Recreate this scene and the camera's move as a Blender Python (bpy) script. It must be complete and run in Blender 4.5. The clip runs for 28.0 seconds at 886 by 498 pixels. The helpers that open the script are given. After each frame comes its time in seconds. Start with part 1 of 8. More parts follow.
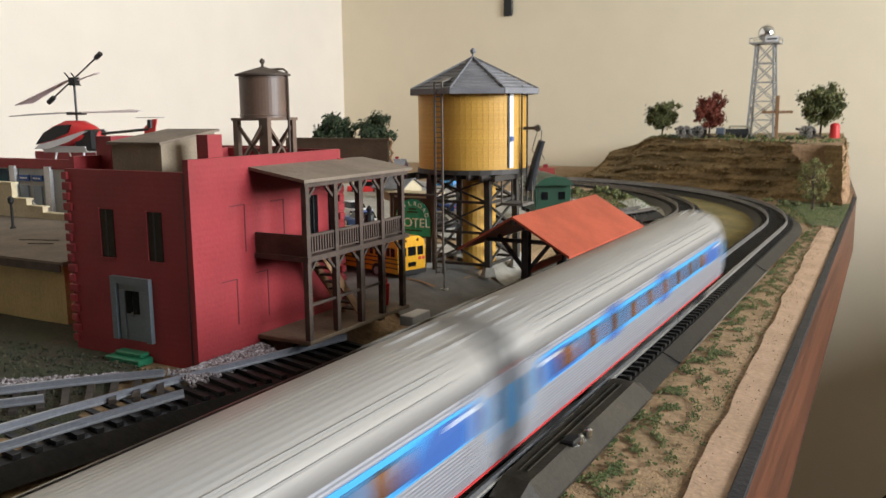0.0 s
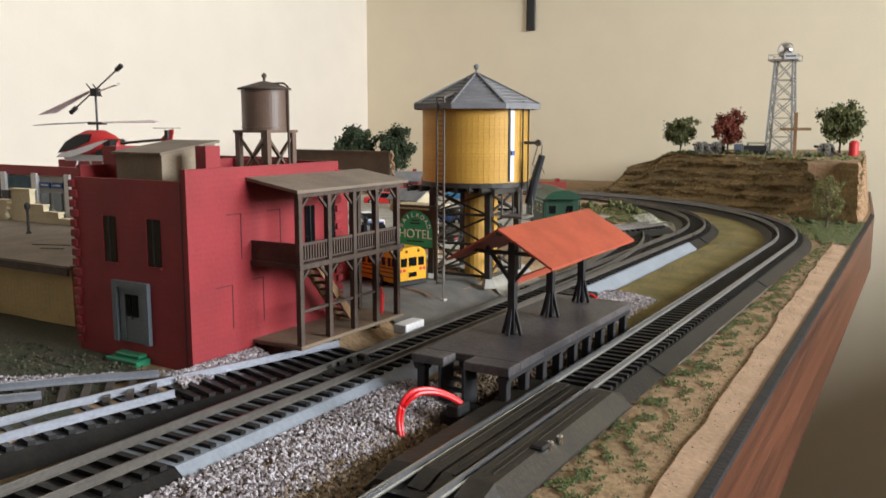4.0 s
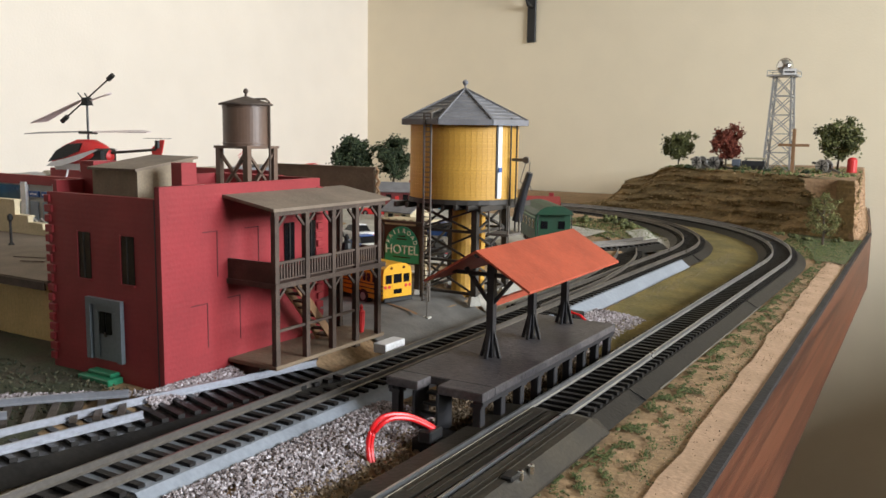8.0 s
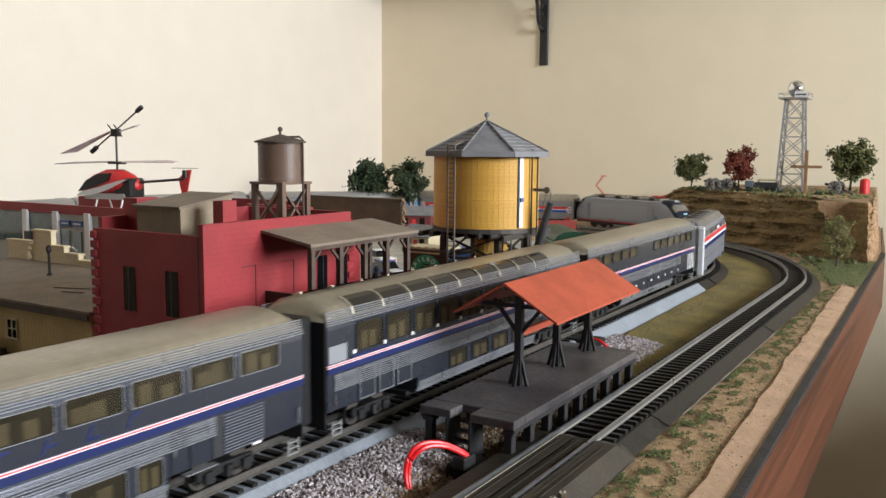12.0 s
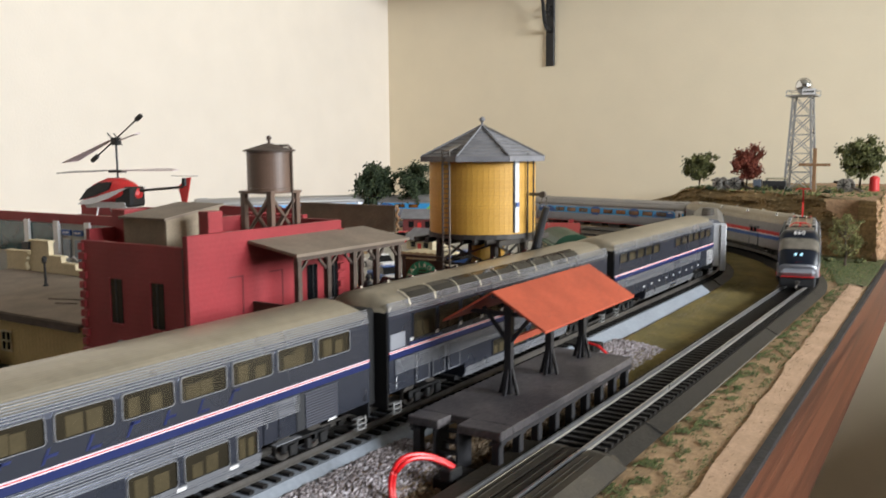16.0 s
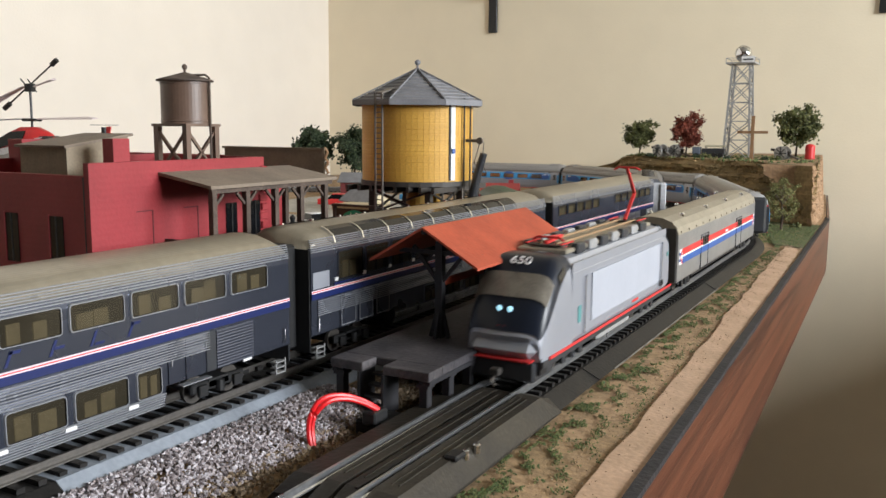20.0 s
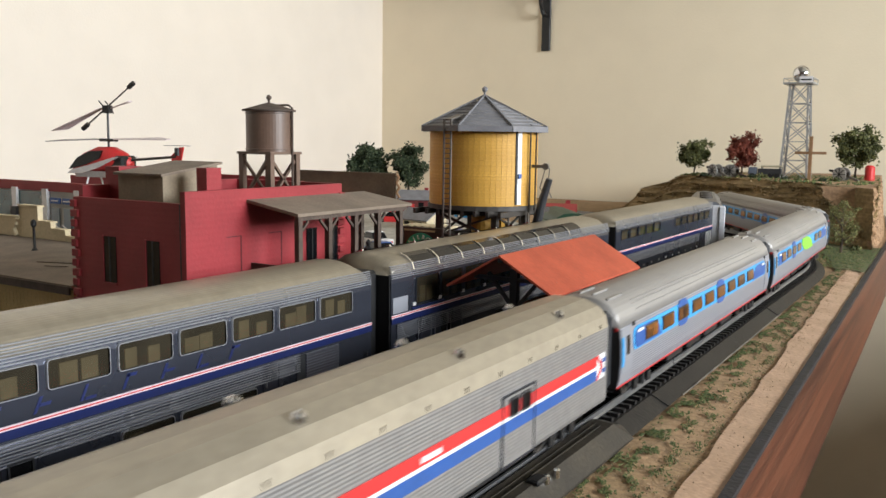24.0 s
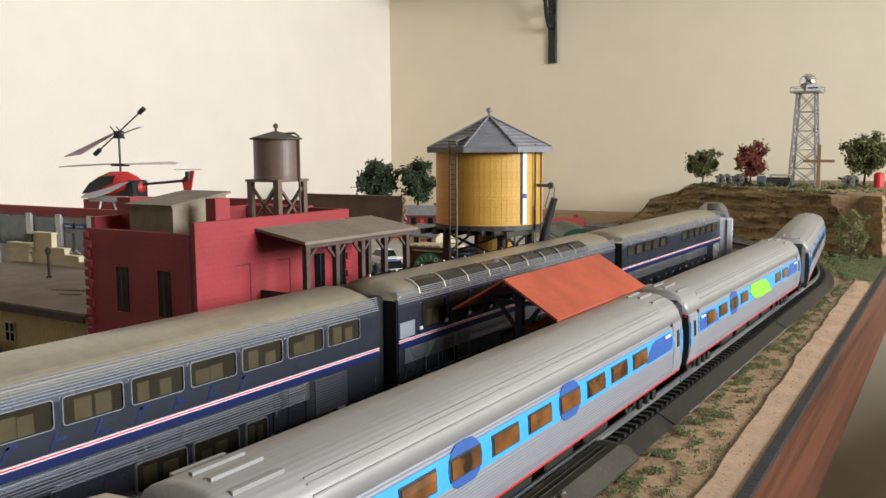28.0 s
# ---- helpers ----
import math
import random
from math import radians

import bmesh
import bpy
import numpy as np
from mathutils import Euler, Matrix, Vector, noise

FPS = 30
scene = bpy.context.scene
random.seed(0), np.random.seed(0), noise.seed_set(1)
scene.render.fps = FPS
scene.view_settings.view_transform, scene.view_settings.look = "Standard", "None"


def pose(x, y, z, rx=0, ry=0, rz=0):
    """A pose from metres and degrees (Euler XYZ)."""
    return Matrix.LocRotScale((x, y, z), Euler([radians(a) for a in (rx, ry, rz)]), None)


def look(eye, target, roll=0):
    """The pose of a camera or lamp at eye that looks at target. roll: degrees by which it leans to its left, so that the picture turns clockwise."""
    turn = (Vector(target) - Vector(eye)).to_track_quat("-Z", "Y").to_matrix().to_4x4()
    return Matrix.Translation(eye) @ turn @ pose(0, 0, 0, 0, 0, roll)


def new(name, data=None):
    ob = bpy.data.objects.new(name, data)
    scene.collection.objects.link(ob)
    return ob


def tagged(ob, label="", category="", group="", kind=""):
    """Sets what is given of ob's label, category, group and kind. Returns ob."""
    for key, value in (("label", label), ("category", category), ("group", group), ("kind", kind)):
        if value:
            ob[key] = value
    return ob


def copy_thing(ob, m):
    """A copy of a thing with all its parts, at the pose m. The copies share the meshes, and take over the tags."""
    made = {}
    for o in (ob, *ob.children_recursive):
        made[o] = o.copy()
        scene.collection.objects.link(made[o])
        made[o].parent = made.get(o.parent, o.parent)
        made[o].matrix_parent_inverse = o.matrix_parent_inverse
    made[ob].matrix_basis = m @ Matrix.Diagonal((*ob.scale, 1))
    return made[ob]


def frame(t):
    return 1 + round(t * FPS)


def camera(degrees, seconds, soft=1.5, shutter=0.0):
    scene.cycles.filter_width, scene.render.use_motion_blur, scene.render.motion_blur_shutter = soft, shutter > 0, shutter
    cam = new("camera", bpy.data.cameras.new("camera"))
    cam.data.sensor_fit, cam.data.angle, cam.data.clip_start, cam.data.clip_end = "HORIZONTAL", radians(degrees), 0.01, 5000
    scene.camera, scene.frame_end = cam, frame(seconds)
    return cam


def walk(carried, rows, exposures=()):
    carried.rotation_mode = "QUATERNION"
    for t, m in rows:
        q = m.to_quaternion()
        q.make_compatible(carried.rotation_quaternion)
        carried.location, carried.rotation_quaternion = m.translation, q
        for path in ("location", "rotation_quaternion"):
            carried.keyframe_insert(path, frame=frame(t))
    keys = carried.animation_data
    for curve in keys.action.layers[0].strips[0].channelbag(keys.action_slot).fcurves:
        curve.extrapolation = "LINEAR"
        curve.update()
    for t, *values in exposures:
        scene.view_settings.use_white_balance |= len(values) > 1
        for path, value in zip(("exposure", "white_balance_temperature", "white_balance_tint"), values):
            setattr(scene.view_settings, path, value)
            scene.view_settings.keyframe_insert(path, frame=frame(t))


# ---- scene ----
cam = camera(54.7, 28.0, 1.5, 0.8)
ROWS = [
    (0.0, 0.1144, 0.0397, 0.1184, 28.88, -9.15, 0.54),
    (0.5, 0.1116, 0.0348, 0.1138, 28.02, -7.95, -0.19),
    (1.0, 0.1199, 0.0357, 0.1125, 27.62, -7.90, -0.51),
    (1.5, 0.1218, 0.0497, 0.1001, 27.06, -8.71, -0.60),
    (2.0, 0.1230, 0.0511, 0.0979, 26.93, -9.45, -0.50),
    (2.5, 0.1223, 0.0493, 0.0983, 27.37, -9.66, -0.30),
    (3.0, 0.1264, 0.0428, 0.1035, 28.75, -9.61, 0.17),
    (3.5, 0.1303, 0.0423, 0.1111, 30.01, -9.21, 0.33),
    (4.0, 0.1351, 0.0386, 0.1192, 30.83, -8.31, -0.07),
    (4.5, 0.1338, 0.0377, 0.1154, 30.77, -7.17, -0.71),
    (6.5, 0.1406, 0.0422, 0.1268, 29.60, -6.05, 0.67),
    (7.0, 0.1460, 0.0419, 0.1219, 30.16, -6.80, 1.17),
    (7.5, 0.1390, 0.0464, 0.1278, 30.31, -7.19, 0.08),
    (8.0, 0.1415, 0.0490, 0.1243, 31.11, -7.78, -0.80),
    (8.5, 0.1419, 0.0493, 0.1244, 31.68, -8.00, -0.50),
    (9.0, 0.1436, 0.0493, 0.1248, 31.69, -8.04, -0.10),
    (9.5, 0.1464, 0.0504, 0.1284, 31.54, -8.07, 0.11),
    (10.0, 0.1469, 0.0451, 0.1294, 31.65, -7.88, 0.09),
    (10.5, 0.1447, 0.0389, 0.1318, 31.73, -7.56, -0.27),
    (11.0, 0.1472, 0.0349, 0.1352, 31.65, -7.13, -0.49),
    (11.5, 0.1423, 0.0320, 0.1329, 31.73, -6.74, -0.36),
    (13.5, 0.1410, 0.0314, 0.1334, 32.00, -6.51, -0.59),
    (14.0, 0.1380, 0.0322, 0.1304, 32.36, -6.84, -0.40),
    (14.5, 0.1379, 0.0317, 0.1291, 32.81, -7.37, -0.27),
    (15.0, 0.1388, 0.0331, 0.1274, 33.14, -7.78, -0.12),
    (15.5, 0.1423, 0.0347, 0.1292, 33.06, -7.44, 0.27),
    (16.0, 0.1497, 0.0417, 0.1359, 32.62, -6.52, 0.39),
    (16.5, 0.1564, 0.0463, 0.1370, 31.75, -5.56, -0.07),
    (17.0, 0.1531, 0.0535, 0.1231, 31.01, -5.83, -0.30),
    (17.5, 0.1450, 0.0600, 0.1184, 29.83, -7.37, -0.71),
    (18.0, 0.1432, 0.0661, 0.1175, 28.73, -7.58, -0.66),
    (18.5, 0.1440, 0.0679, 0.1181, 28.33, -7.65, -0.61),
    (19.0, 0.1447, 0.0635, 0.1181, 28.35, -7.74, -0.78),
    (19.5, 0.1430, 0.0650, 0.1182, 28.54, -7.94, -0.61),
    (20.0, 0.1443, 0.0627, 0.1148, 28.90, -8.03, -0.43),
    (20.5, 0.1444, 0.0613, 0.1155, 29.25, -8.37, -0.62),
    (21.0, 0.1403, 0.0600, 0.1170, 29.43, -8.31, -0.78),
    (21.5, 0.1416, 0.0559, 0.1180, 29.94, -8.08, -0.75),
    (22.0, 0.1432, 0.0535, 0.1180, 30.45, -7.93, -0.79),
    (22.5, 0.1385, 0.0497, 0.1212, 30.87, -7.69, -0.63),
    (24.5, 0.1381, 0.0448, 0.1226, 32.31, -6.90, -0.58),
    (25.0, 0.1400, 0.0439, 0.1197, 32.55, -6.60, -0.23),
    (25.5, 0.1387, 0.0465, 0.1235, 32.44, -7.04, -0.60),
    (26.0, 0.1375, 0.0473, 0.1216, 32.58, -6.68, -0.24),
    (26.5, 0.1398, 0.0470, 0.1233, 32.89, -6.57, -0.20),
    (27.0, 0.1384, 0.0458, 0.1233, 32.99, -6.41, -0.35),
    (27.5, 0.1398, 0.0465, 0.1260, 32.81, -6.30, -0.17),
    (28.0, 0.1434, 0.0427, 0.1296, 32.60, -6.49, 0.37),
]
walk(cam, [(t, pose(x, y, z, 90 + pitch, roll, yaw)) for t, x, y, z, yaw, pitch, roll in ROWS], [(0.0, 0.0), (28.0, 0.0)])

# ---- light ----
world = bpy.data.worlds.new("sky")
scene.world = world
world.use_nodes = True
sky = world.node_tree.nodes.new("ShaderNodeTexSky")
sky.sky_type, sky.sun_disc = "NISHITA", False
sky.sun_elevation, sky.sun_rotation = radians(40), radians(100)
world.node_tree.links.new(sky.outputs[0], world.node_tree.nodes["Background"].inputs[0])
world.node_tree.nodes["Background"].inputs[1].default_value = 0.12


def window_light(name, m, w, h, watts, colour):
    d = bpy.data.lights.new(name, "AREA")
    d.shape, d.size, d.size_y, d.energy, d.color = "RECTANGLE", w, h, watts, colour
    ob = new(name, d)
    ob.matrix_world = m
    return ob


window_light("window_light", look((2.17, 0.62, 0.68), (-0.3, 0.62, 0.22)), 1.2, 0.74, 102, (0.93, 0.97, 1.0))

# ---- materials ----
MATS = {}


def lin(c):
    return tuple((v / 12.92 if v <= 0.04045 else ((v + 0.055) / 1.055) ** 2.4) for v in c)


def mat(name, colour, rough=0.6, metal=0.0, vary=0.12, scale=60.0, bump=0.0, bump_scale=400.0, second=None, spec=0.5, ribs=None, rand=0.0, emit=None, fine=0.08):
    """A surface: base colour (linear), broad and fine variation, relief. ribs: (axis, pitch in metres, depth)."""
    if name in MATS:
        return MATS[name]
    m = bpy.data.materials.new(name)
    m.use_nodes = True
    nt = m.node_tree
    b = nt.nodes["Principled BSDF"]
    N, L = nt.nodes.new, nt.links.new
    b.inputs["Roughness"].default_value, b.inputs["Metallic"].default_value = rough, metal
    b.inputs["Specular IOR Level"].default_value = spec
    tc = N("ShaderNodeTexCoord")
    n1, n2 = N("ShaderNodeTexNoise"), N("ShaderNodeTexNoise")
    n1.inputs["Scale"].default_value, n2.inputs["Scale"].default_value = scale, scale * 11
    n1.inputs["Detail"].default_value, n2.inputs["Detail"].default_value = 3, 4
    for n in (n1, n2):
        L(tc.outputs["Object"], n.inputs["Vector"])
    c2 = second or tuple(v * (1 - vary) for v in colour)
    mix = N("ShaderNodeMix")
    mix.data_type = "RGBA"
    ramp = N("ShaderNodeValToRGB")
    ramp.color_ramp.elements[0].position, ramp.color_ramp.elements[1].position = 0.36, 0.64
    L(n1.outputs["Fac"], ramp.inputs["Fac"])
    L(ramp.outputs["Color"], mix.inputs["Factor"])
    mix.inputs["A"].default_value, mix.inputs["B"].default_value = (*colour, 1), (*c2, 1)
    hsv = N("ShaderNodeHueSaturation")
    mr = N("ShaderNodeMapRange")
    mr.inputs["From Min"].default_value, mr.inputs["From Max"].default_value = 0.25, 0.75
    mr.inputs["To Min"].default_value, mr.inputs["To Max"].default_value = 1 - fine * 1.5, 1 + fine * 1.5
    L(n2.outputs["Fac"], mr.inputs["Value"])
    L(mix.outputs["Result"], hsv.inputs["Color"])
    val = mr.outputs["Result"]
    if rand:
        oi, m2, mul = N("ShaderNodeObjectInfo"), N("ShaderNodeMapRange"), N("ShaderNodeMath")
        m2.inputs["To Min"].default_value, m2.inputs["To Max"].default_value = 1 - rand, 1 + rand
        L(oi.outputs["Random"], m2.inputs["Value"])
        mul.operation = "MULTIPLY"
        L(val, mul.inputs[0]), L(m2.outputs["Result"], mul.inputs[1])
        val = mul.outputs[0]
    L(val, hsv.inputs["Value"])
    L(hsv.outputs["Color"], b.inputs["Base Color"])
    rr = N("ShaderNodeMapRange")
    rr.inputs["To Min"].default_value, rr.inputs["To Max"].default_value = max(0.02, rough - 0.08), min(1, rough + 0.08)
    L(n1.outputs["Fac"], rr.inputs["Value"])
    L(rr.outputs["Result"], b.inputs["Roughness"])
    last = None
    if bump:
        n3, bp = N("ShaderNodeTexNoise"), N("ShaderNodeBump")
        n3.inputs["Scale"].default_value = bump_scale
        L(tc.outputs["Object"], n3.inputs["Vector"])
        bp.inputs["Strength"].default_value, bp.inputs["Distance"].default_value = min(1, bump), 0.001
        L(n3.outputs["Fac"], bp.inputs["Height"])
        last = bp
    if ribs:
        axis, pitch, depth = ribs
        w, bp = N("ShaderNodeTexWave"), N("ShaderNodeBump")
        w.bands_direction, w.wave_profile = axis, "SIN"
        w.inputs["Scale"].default_value = 0.314 / pitch
        L(tc.outputs["Object"], w.inputs["Vector"])
        bp.inputs["Strength"].default_value, bp.inputs["Distance"].default_value = 0.8, depth
        L(w.outputs["Fac"], bp.inputs["Height"])
        if last:
            L(last.outputs["Normal"], bp.inputs["Normal"])
        last = bp
    if last:
        L(last.outputs["Normal"], b.inputs["Normal"])
    if emit:
        b.inputs["Emission Color"].default_value, b.inputs["Emission Strength"].default_value = (*emit[0], 1), emit[1]
    MATS[name] = m
    return m


def glass(name, tint, rough=0.08):
    if name in MATS:
        return MATS[name]
    m = mat(name, tint, rough, 0, 0.35, 90, spec=0.7)
    return m


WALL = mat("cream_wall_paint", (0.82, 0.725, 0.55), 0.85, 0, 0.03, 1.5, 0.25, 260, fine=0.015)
# Unseen walls and ceiling: dark colours chosen to hold down bounced fill.
DIM = mat("dark_unseen_wall", (0.16, 0.11, 0.075), 0.6, 0, 0.3, 6, 0.2, 60)
CEIL = mat("ceiling_paint", (0.27, 0.25, 0.21), 0.9, 0, 0.03, 3)
FLOORM = mat("brown_carpet", (0.09, 0.065, 0.048), 0.95, 0, 0.2, 20, 0.8, 500)


def wood(name, light, dark, rough=0.4):
    """Stained board with grain and scratches running along y."""
    m = bpy.data.materials.new(name)
    m.use_nodes = True
    nt = m.node_tree
    b, N, L = nt.nodes["Principled BSDF"], nt.nodes.new, nt.links.new
    tc, rp, bp = N("ShaderNodeTexCoord"), N("ShaderNodeValToRGB"), N("ShaderNodeBump")
    grain = []
    for sc, det in (((4, 2.4, 62), 5), ((20, 7, 420), 3)):
        mp, nz = N("ShaderNodeMapping"), N("ShaderNodeTexNoise")
        mp.inputs["Scale"].default_value = sc
        nz.inputs["Scale"].default_value, nz.inputs["Detail"].default_value = 1.0, det
        nz.inputs["Distortion"].default_value = 1.2
        L(tc.outputs["Object"], mp.inputs["Vector"])
        L(mp.outputs["Vector"], nz.inputs["Vector"])
        grain.append(nz.outputs["Fac"])
    ad = N("ShaderNodeMath")
    ad.operation = "MULTIPLY_ADD"
    ad.inputs[1].default_value = 0.45
    L(grain[1], ad.inputs[0])
    L(grain[0], ad.inputs[2])
    e = rp.color_ramp.elements
    e[0].position, e[1].position = 0.50, 0.84
    e[0].color, e[1].color = (*dark, 1), (*light, 1)
    L(ad.outputs[0], rp.inputs["Fac"])
    L(rp.outputs["Color"], b.inputs["Base Color"])
    b.inputs["Roughness"].default_value = rough
    b.inputs["Specular IOR Level"].default_value = 0.4
    bp.inputs["Strength"].default_value, bp.inputs["Distance"].default_value = 0.5, 0.0006
    L(grain[1], bp.inputs["Height"])
    L(bp.outputs["Normal"], b.inputs["Normal"])
    MATS[name] = m
    return m


FASCIA = wood("stained_pine_board", (0.125, 0.042, 0.021), (0.034, 0.012, 0.0075))
TANPAINT = mat("tan_painted_edge", (0.44, 0.29, 0.19), 0.75, 0, 0.25, 38, 0.35, 500, second=(0.37, 0.245, 0.155), fine=0.12)
SAND = mat("sandy_ground", (0.36, 0.235, 0.13), 0.95, 0, 0.4, 34, 0.6, 1100, second=(0.26, 0.175, 0.09), fine=0.25)
OLIVE = mat("olive_grass_mat", (0.2, 0.15, 0.04), 0.95, 0, 0.4, 30, 0.9, 1200, second=(0.13, 0.105, 0.03), fine=0.2)
LAWN = mat("dark_green_lawn", (0.042, 0.05, 0.022), 0.95, 0, 0.4, 60, 1.0, 1200, second=(0.06, 0.05, 0.03), fine=0.3)
GRASS = mat("green_turf_flock", (0.085, 0.12, 0.035), 0.95, 0, 0.5, 120, 1.0, 1500, second=(0.13, 0.115, 0.05), rand=0.2, fine=0.3)
BED = mat("black_plastic_roadbed", (0.0135, 0.013, 0.013), 0.45, 0, 0.35, 40, 0.2, 600, second=(0.022, 0.02, 0.018), spec=0.16, fine=0.15)
GBED = mat("light_grey_plastic_roadbed", (0.25, 0.28, 0.325), 0.6, 0, 0.1, 40, 0.15, 600)
TIE = mat("black_plastic_tie", (0.014, 0.0125, 0.012), 0.6, 0, 0.3, 200, 0.2, 900, rand=0.3, spec=0.3)
BTIE = mat("brown_plastic_tie", (0.05, 0.038, 0.03), 0.6, 0, 0.3, 200, 0.2, 900, rand=0.3)
RAIL = mat("nickel_silver_rail", (0.55, 0.56, 0.58), 0.3, 0.9, 0.2, 60)
RAILB = mat("bright_nickel_rail", (0.42, 0.44, 0.5), 0.36, 0.65, 0.15, 60)
RAILD = mat("dull_brass_rail", (0.27, 0.25, 0.23), 0.4, 0.85, 0.25, 60)
RED = mat("red_painted_brick", (0.285, 0.02, 0.026), 0.6, 0, 0.16, 45, 0.1, 700, fine=0.05, ribs=("Z", 0.0026, 0.000028))
DKBROWN = mat("brown_weathered_timber", (0.085, 0.058, 0.044), 0.75, 0, 0.35, 120, 0.4, 700)
BOARDT = mat("tan_brown_board", (0.2, 0.145, 0.095), 0.7, 0, 0.25, 60, 0.3, 500)
ROOFTAN = mat("tan_tar_paper", (0.21, 0.165, 0.125), 0.85, 0, 0.2, 60, 0.3, 600)
SHEDG = mat("grey_brown_boards", (0.25, 0.2, 0.14), 0.8, 0, 0.2, 80, 0.1, 500, ribs=("X", 0.0024, 0.00012))
TANKBR = mat("brown_tank_staves", (0.15, 0.095, 0.07), 0.4, 0, 0.25, 50, fine=0.06)
YELLOW = mat("yellow_tank_boards", (0.60, 0.335, 0.055), 0.6, 0, 0.18, 70, 0.1, 500, second=(0.51, 0.275, 0.045), ribs=("Z", 0.0023, 0.00004))
ROOFGR = mat("grey_slate_roof", (0.2, 0.2, 0.215), 0.7, 0, 0.2, 80, 0.2, 500)
STEELDK = mat("dark_grey_plastic_steel", (0.05, 0.043, 0.037), 0.6, 0, 0.3, 100)
STEELGR = mat("weathered_grey_steel", (0.18, 0.16, 0.14), 0.55, 0.2, 0.3, 100)
CONC = mat("pale_concrete", (0.45, 0.43, 0.38), 0.85, 0, 0.25, 90, 0.3, 600)
PORANGE = mat("orange_red_plastic_roof", (0.40, 0.068, 0.03), 0.6, 0, 0.2, 45, 0.15, 500)
PLATF = mat("dark_grey_platform", (0.034, 0.032, 0.037), 0.48, 0, 0.35, 38, 0.3, 600, second=(0.085, 0.077, 0.08), fine=0.3)
PLATD = mat("charcoal_plastic", (0.022, 0.0215, 0.025), 0.5, 0, 0.3, 100)
REDWIRE = mat("red_wire_insulation", (0.75, 0.015, 0.02), 0.35, 0, 0.1, 60)
ROCK = mat("brown_carved_rock", (0.27, 0.18, 0.08), 0.92, 0, 0.5, 16, 1.0, 110, second=(0.15, 0.105, 0.045), fine=0.25)
# The hill's rock again, lightened to tan for the face turned to the window.
ROCKT = mat("lit_tan_carved_rock", (0.36, 0.225, 0.13), 0.9, 0, 0.4, 25, 0.8, 150, second=(0.28, 0.17, 0.09), fine=0.2)
ASPH = mat("grey_model_road", (0.17, 0.165, 0.155), 0.85, 0, 0.3, 50, 0.3, 700)
BARK = mat("grey_brown_bark", (0.09, 0.065, 0.045), 0.9, 0, 0.3, 150, 0.5, 600)
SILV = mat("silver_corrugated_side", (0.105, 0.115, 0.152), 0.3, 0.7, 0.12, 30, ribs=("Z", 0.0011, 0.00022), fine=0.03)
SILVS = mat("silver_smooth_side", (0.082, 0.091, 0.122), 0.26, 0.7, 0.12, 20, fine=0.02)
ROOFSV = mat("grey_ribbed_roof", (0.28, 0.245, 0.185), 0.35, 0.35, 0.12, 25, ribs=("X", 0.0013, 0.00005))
AMS = mat("pale_silver_side", (0.315, 0.325, 0.37), 0.34, 0.35, 0.04, 12, ribs=("Z", 0.0011, 0.00012), fine=0.02)
AMR = mat("pale_silver_roof", (0.335, 0.325, 0.315), 0.42, 0.3, 0.1, 12, fine=0.02, ribs=("X", 0.0016, 0.00006))
AMSM = mat("pale_silver_smooth", (0.35, 0.365, 0.41), 0.34, 0.35, 0.06, 15, fine=0.02)
HERS = mat("stainless_fluted_side", (0.31, 0.305, 0.3), 0.36, 0.45, 0.1, 30, ribs=("Z", 0.0012, 0.0001))
HERR = mat("weathered_tan_silver_roof", (0.36, 0.32, 0.25), 0.4, 0.4, 0.12, 30)
BLACKP = mat("black_plastic", (0.012, 0.012, 0.013), 0.5, 0, 0.3, 100)
DKGREY = mat("dark_grey_paint", (0.035, 0.037, 0.042), 0.4, 0, 0.2, 60)
WHITEP = mat("white_paint", (0.74, 0.74, 0.75), 0.5, 0, 0.06, 60)
PANELW = mat("pale_satin_panel", (0.38, 0.4, 0.455), 0.45, 0, 0.05, 30, fine=0.02)
# Paler copy of the cream wall paint; the west wall's brighter daylight is in the colour.
WALLW = mat("daylit_cream_wall_paint", (0.84, 0.77, 0.68), 0.85, 0, 0.03, 1.5, 0.25, 260, fine=0.015)
PINK = mat("pinkish_white_stripe", (0.8, 0.64, 0.7), 0.45, 0, 0.05, 60)
NAVY = mat("navy_blue_stripe", (0.008, 0.017, 0.095), 0.4, 0, 0.1, 60)
BLUE = mat("medium_blue_paint", (0.03, 0.1, 0.34), 0.4, 0, 0.1, 60)
SKYB = mat("sky_blue_paint", (0.045, 0.33, 0.7), 0.4, 0, 0.05, 60)
REDP = mat("bright_red_paint", (0.62, 0.035, 0.035), 0.45, 0, 0.08, 60)
LIME = mat("lime_green_paint", (0.24, 0.6, 0.05), 0.45, 0, 0.06, 60)
AMBER = mat("amber_tinted_window", (0.26, 0.10, 0.025), 0.1, 0, 0.3, 60, spec=0.6, second=(0.018, 0.013, 0.01), fine=0.05)
DKWIN = mat("dark_window", (0.008, 0.0085, 0.01), 0.12, 0, 0.3, 60, spec=0.3)
CREAM = mat("cream_plastic_siding", (0.60, 0.45, 0.20), 0.65, 0, 0.12, 60, ribs=("X", 0.0034, 0.00025))
CREAMP = mat("cream_plaster", (0.62, 0.53, 0.35), 0.75, 0, 0.1, 60)
GREENP = mat("green_plastic", (0.02, 0.2, 0.1), 0.45, 0, 0.1, 60)
DGREEN = mat("dark_green_paint", (0.006, 0.05, 0.022), 0.45, 0, 0.2, 60)
GREYBL = mat("grey_blue_trim", (0.16, 0.19, 0.22), 0.5, 0, 0.15, 60)
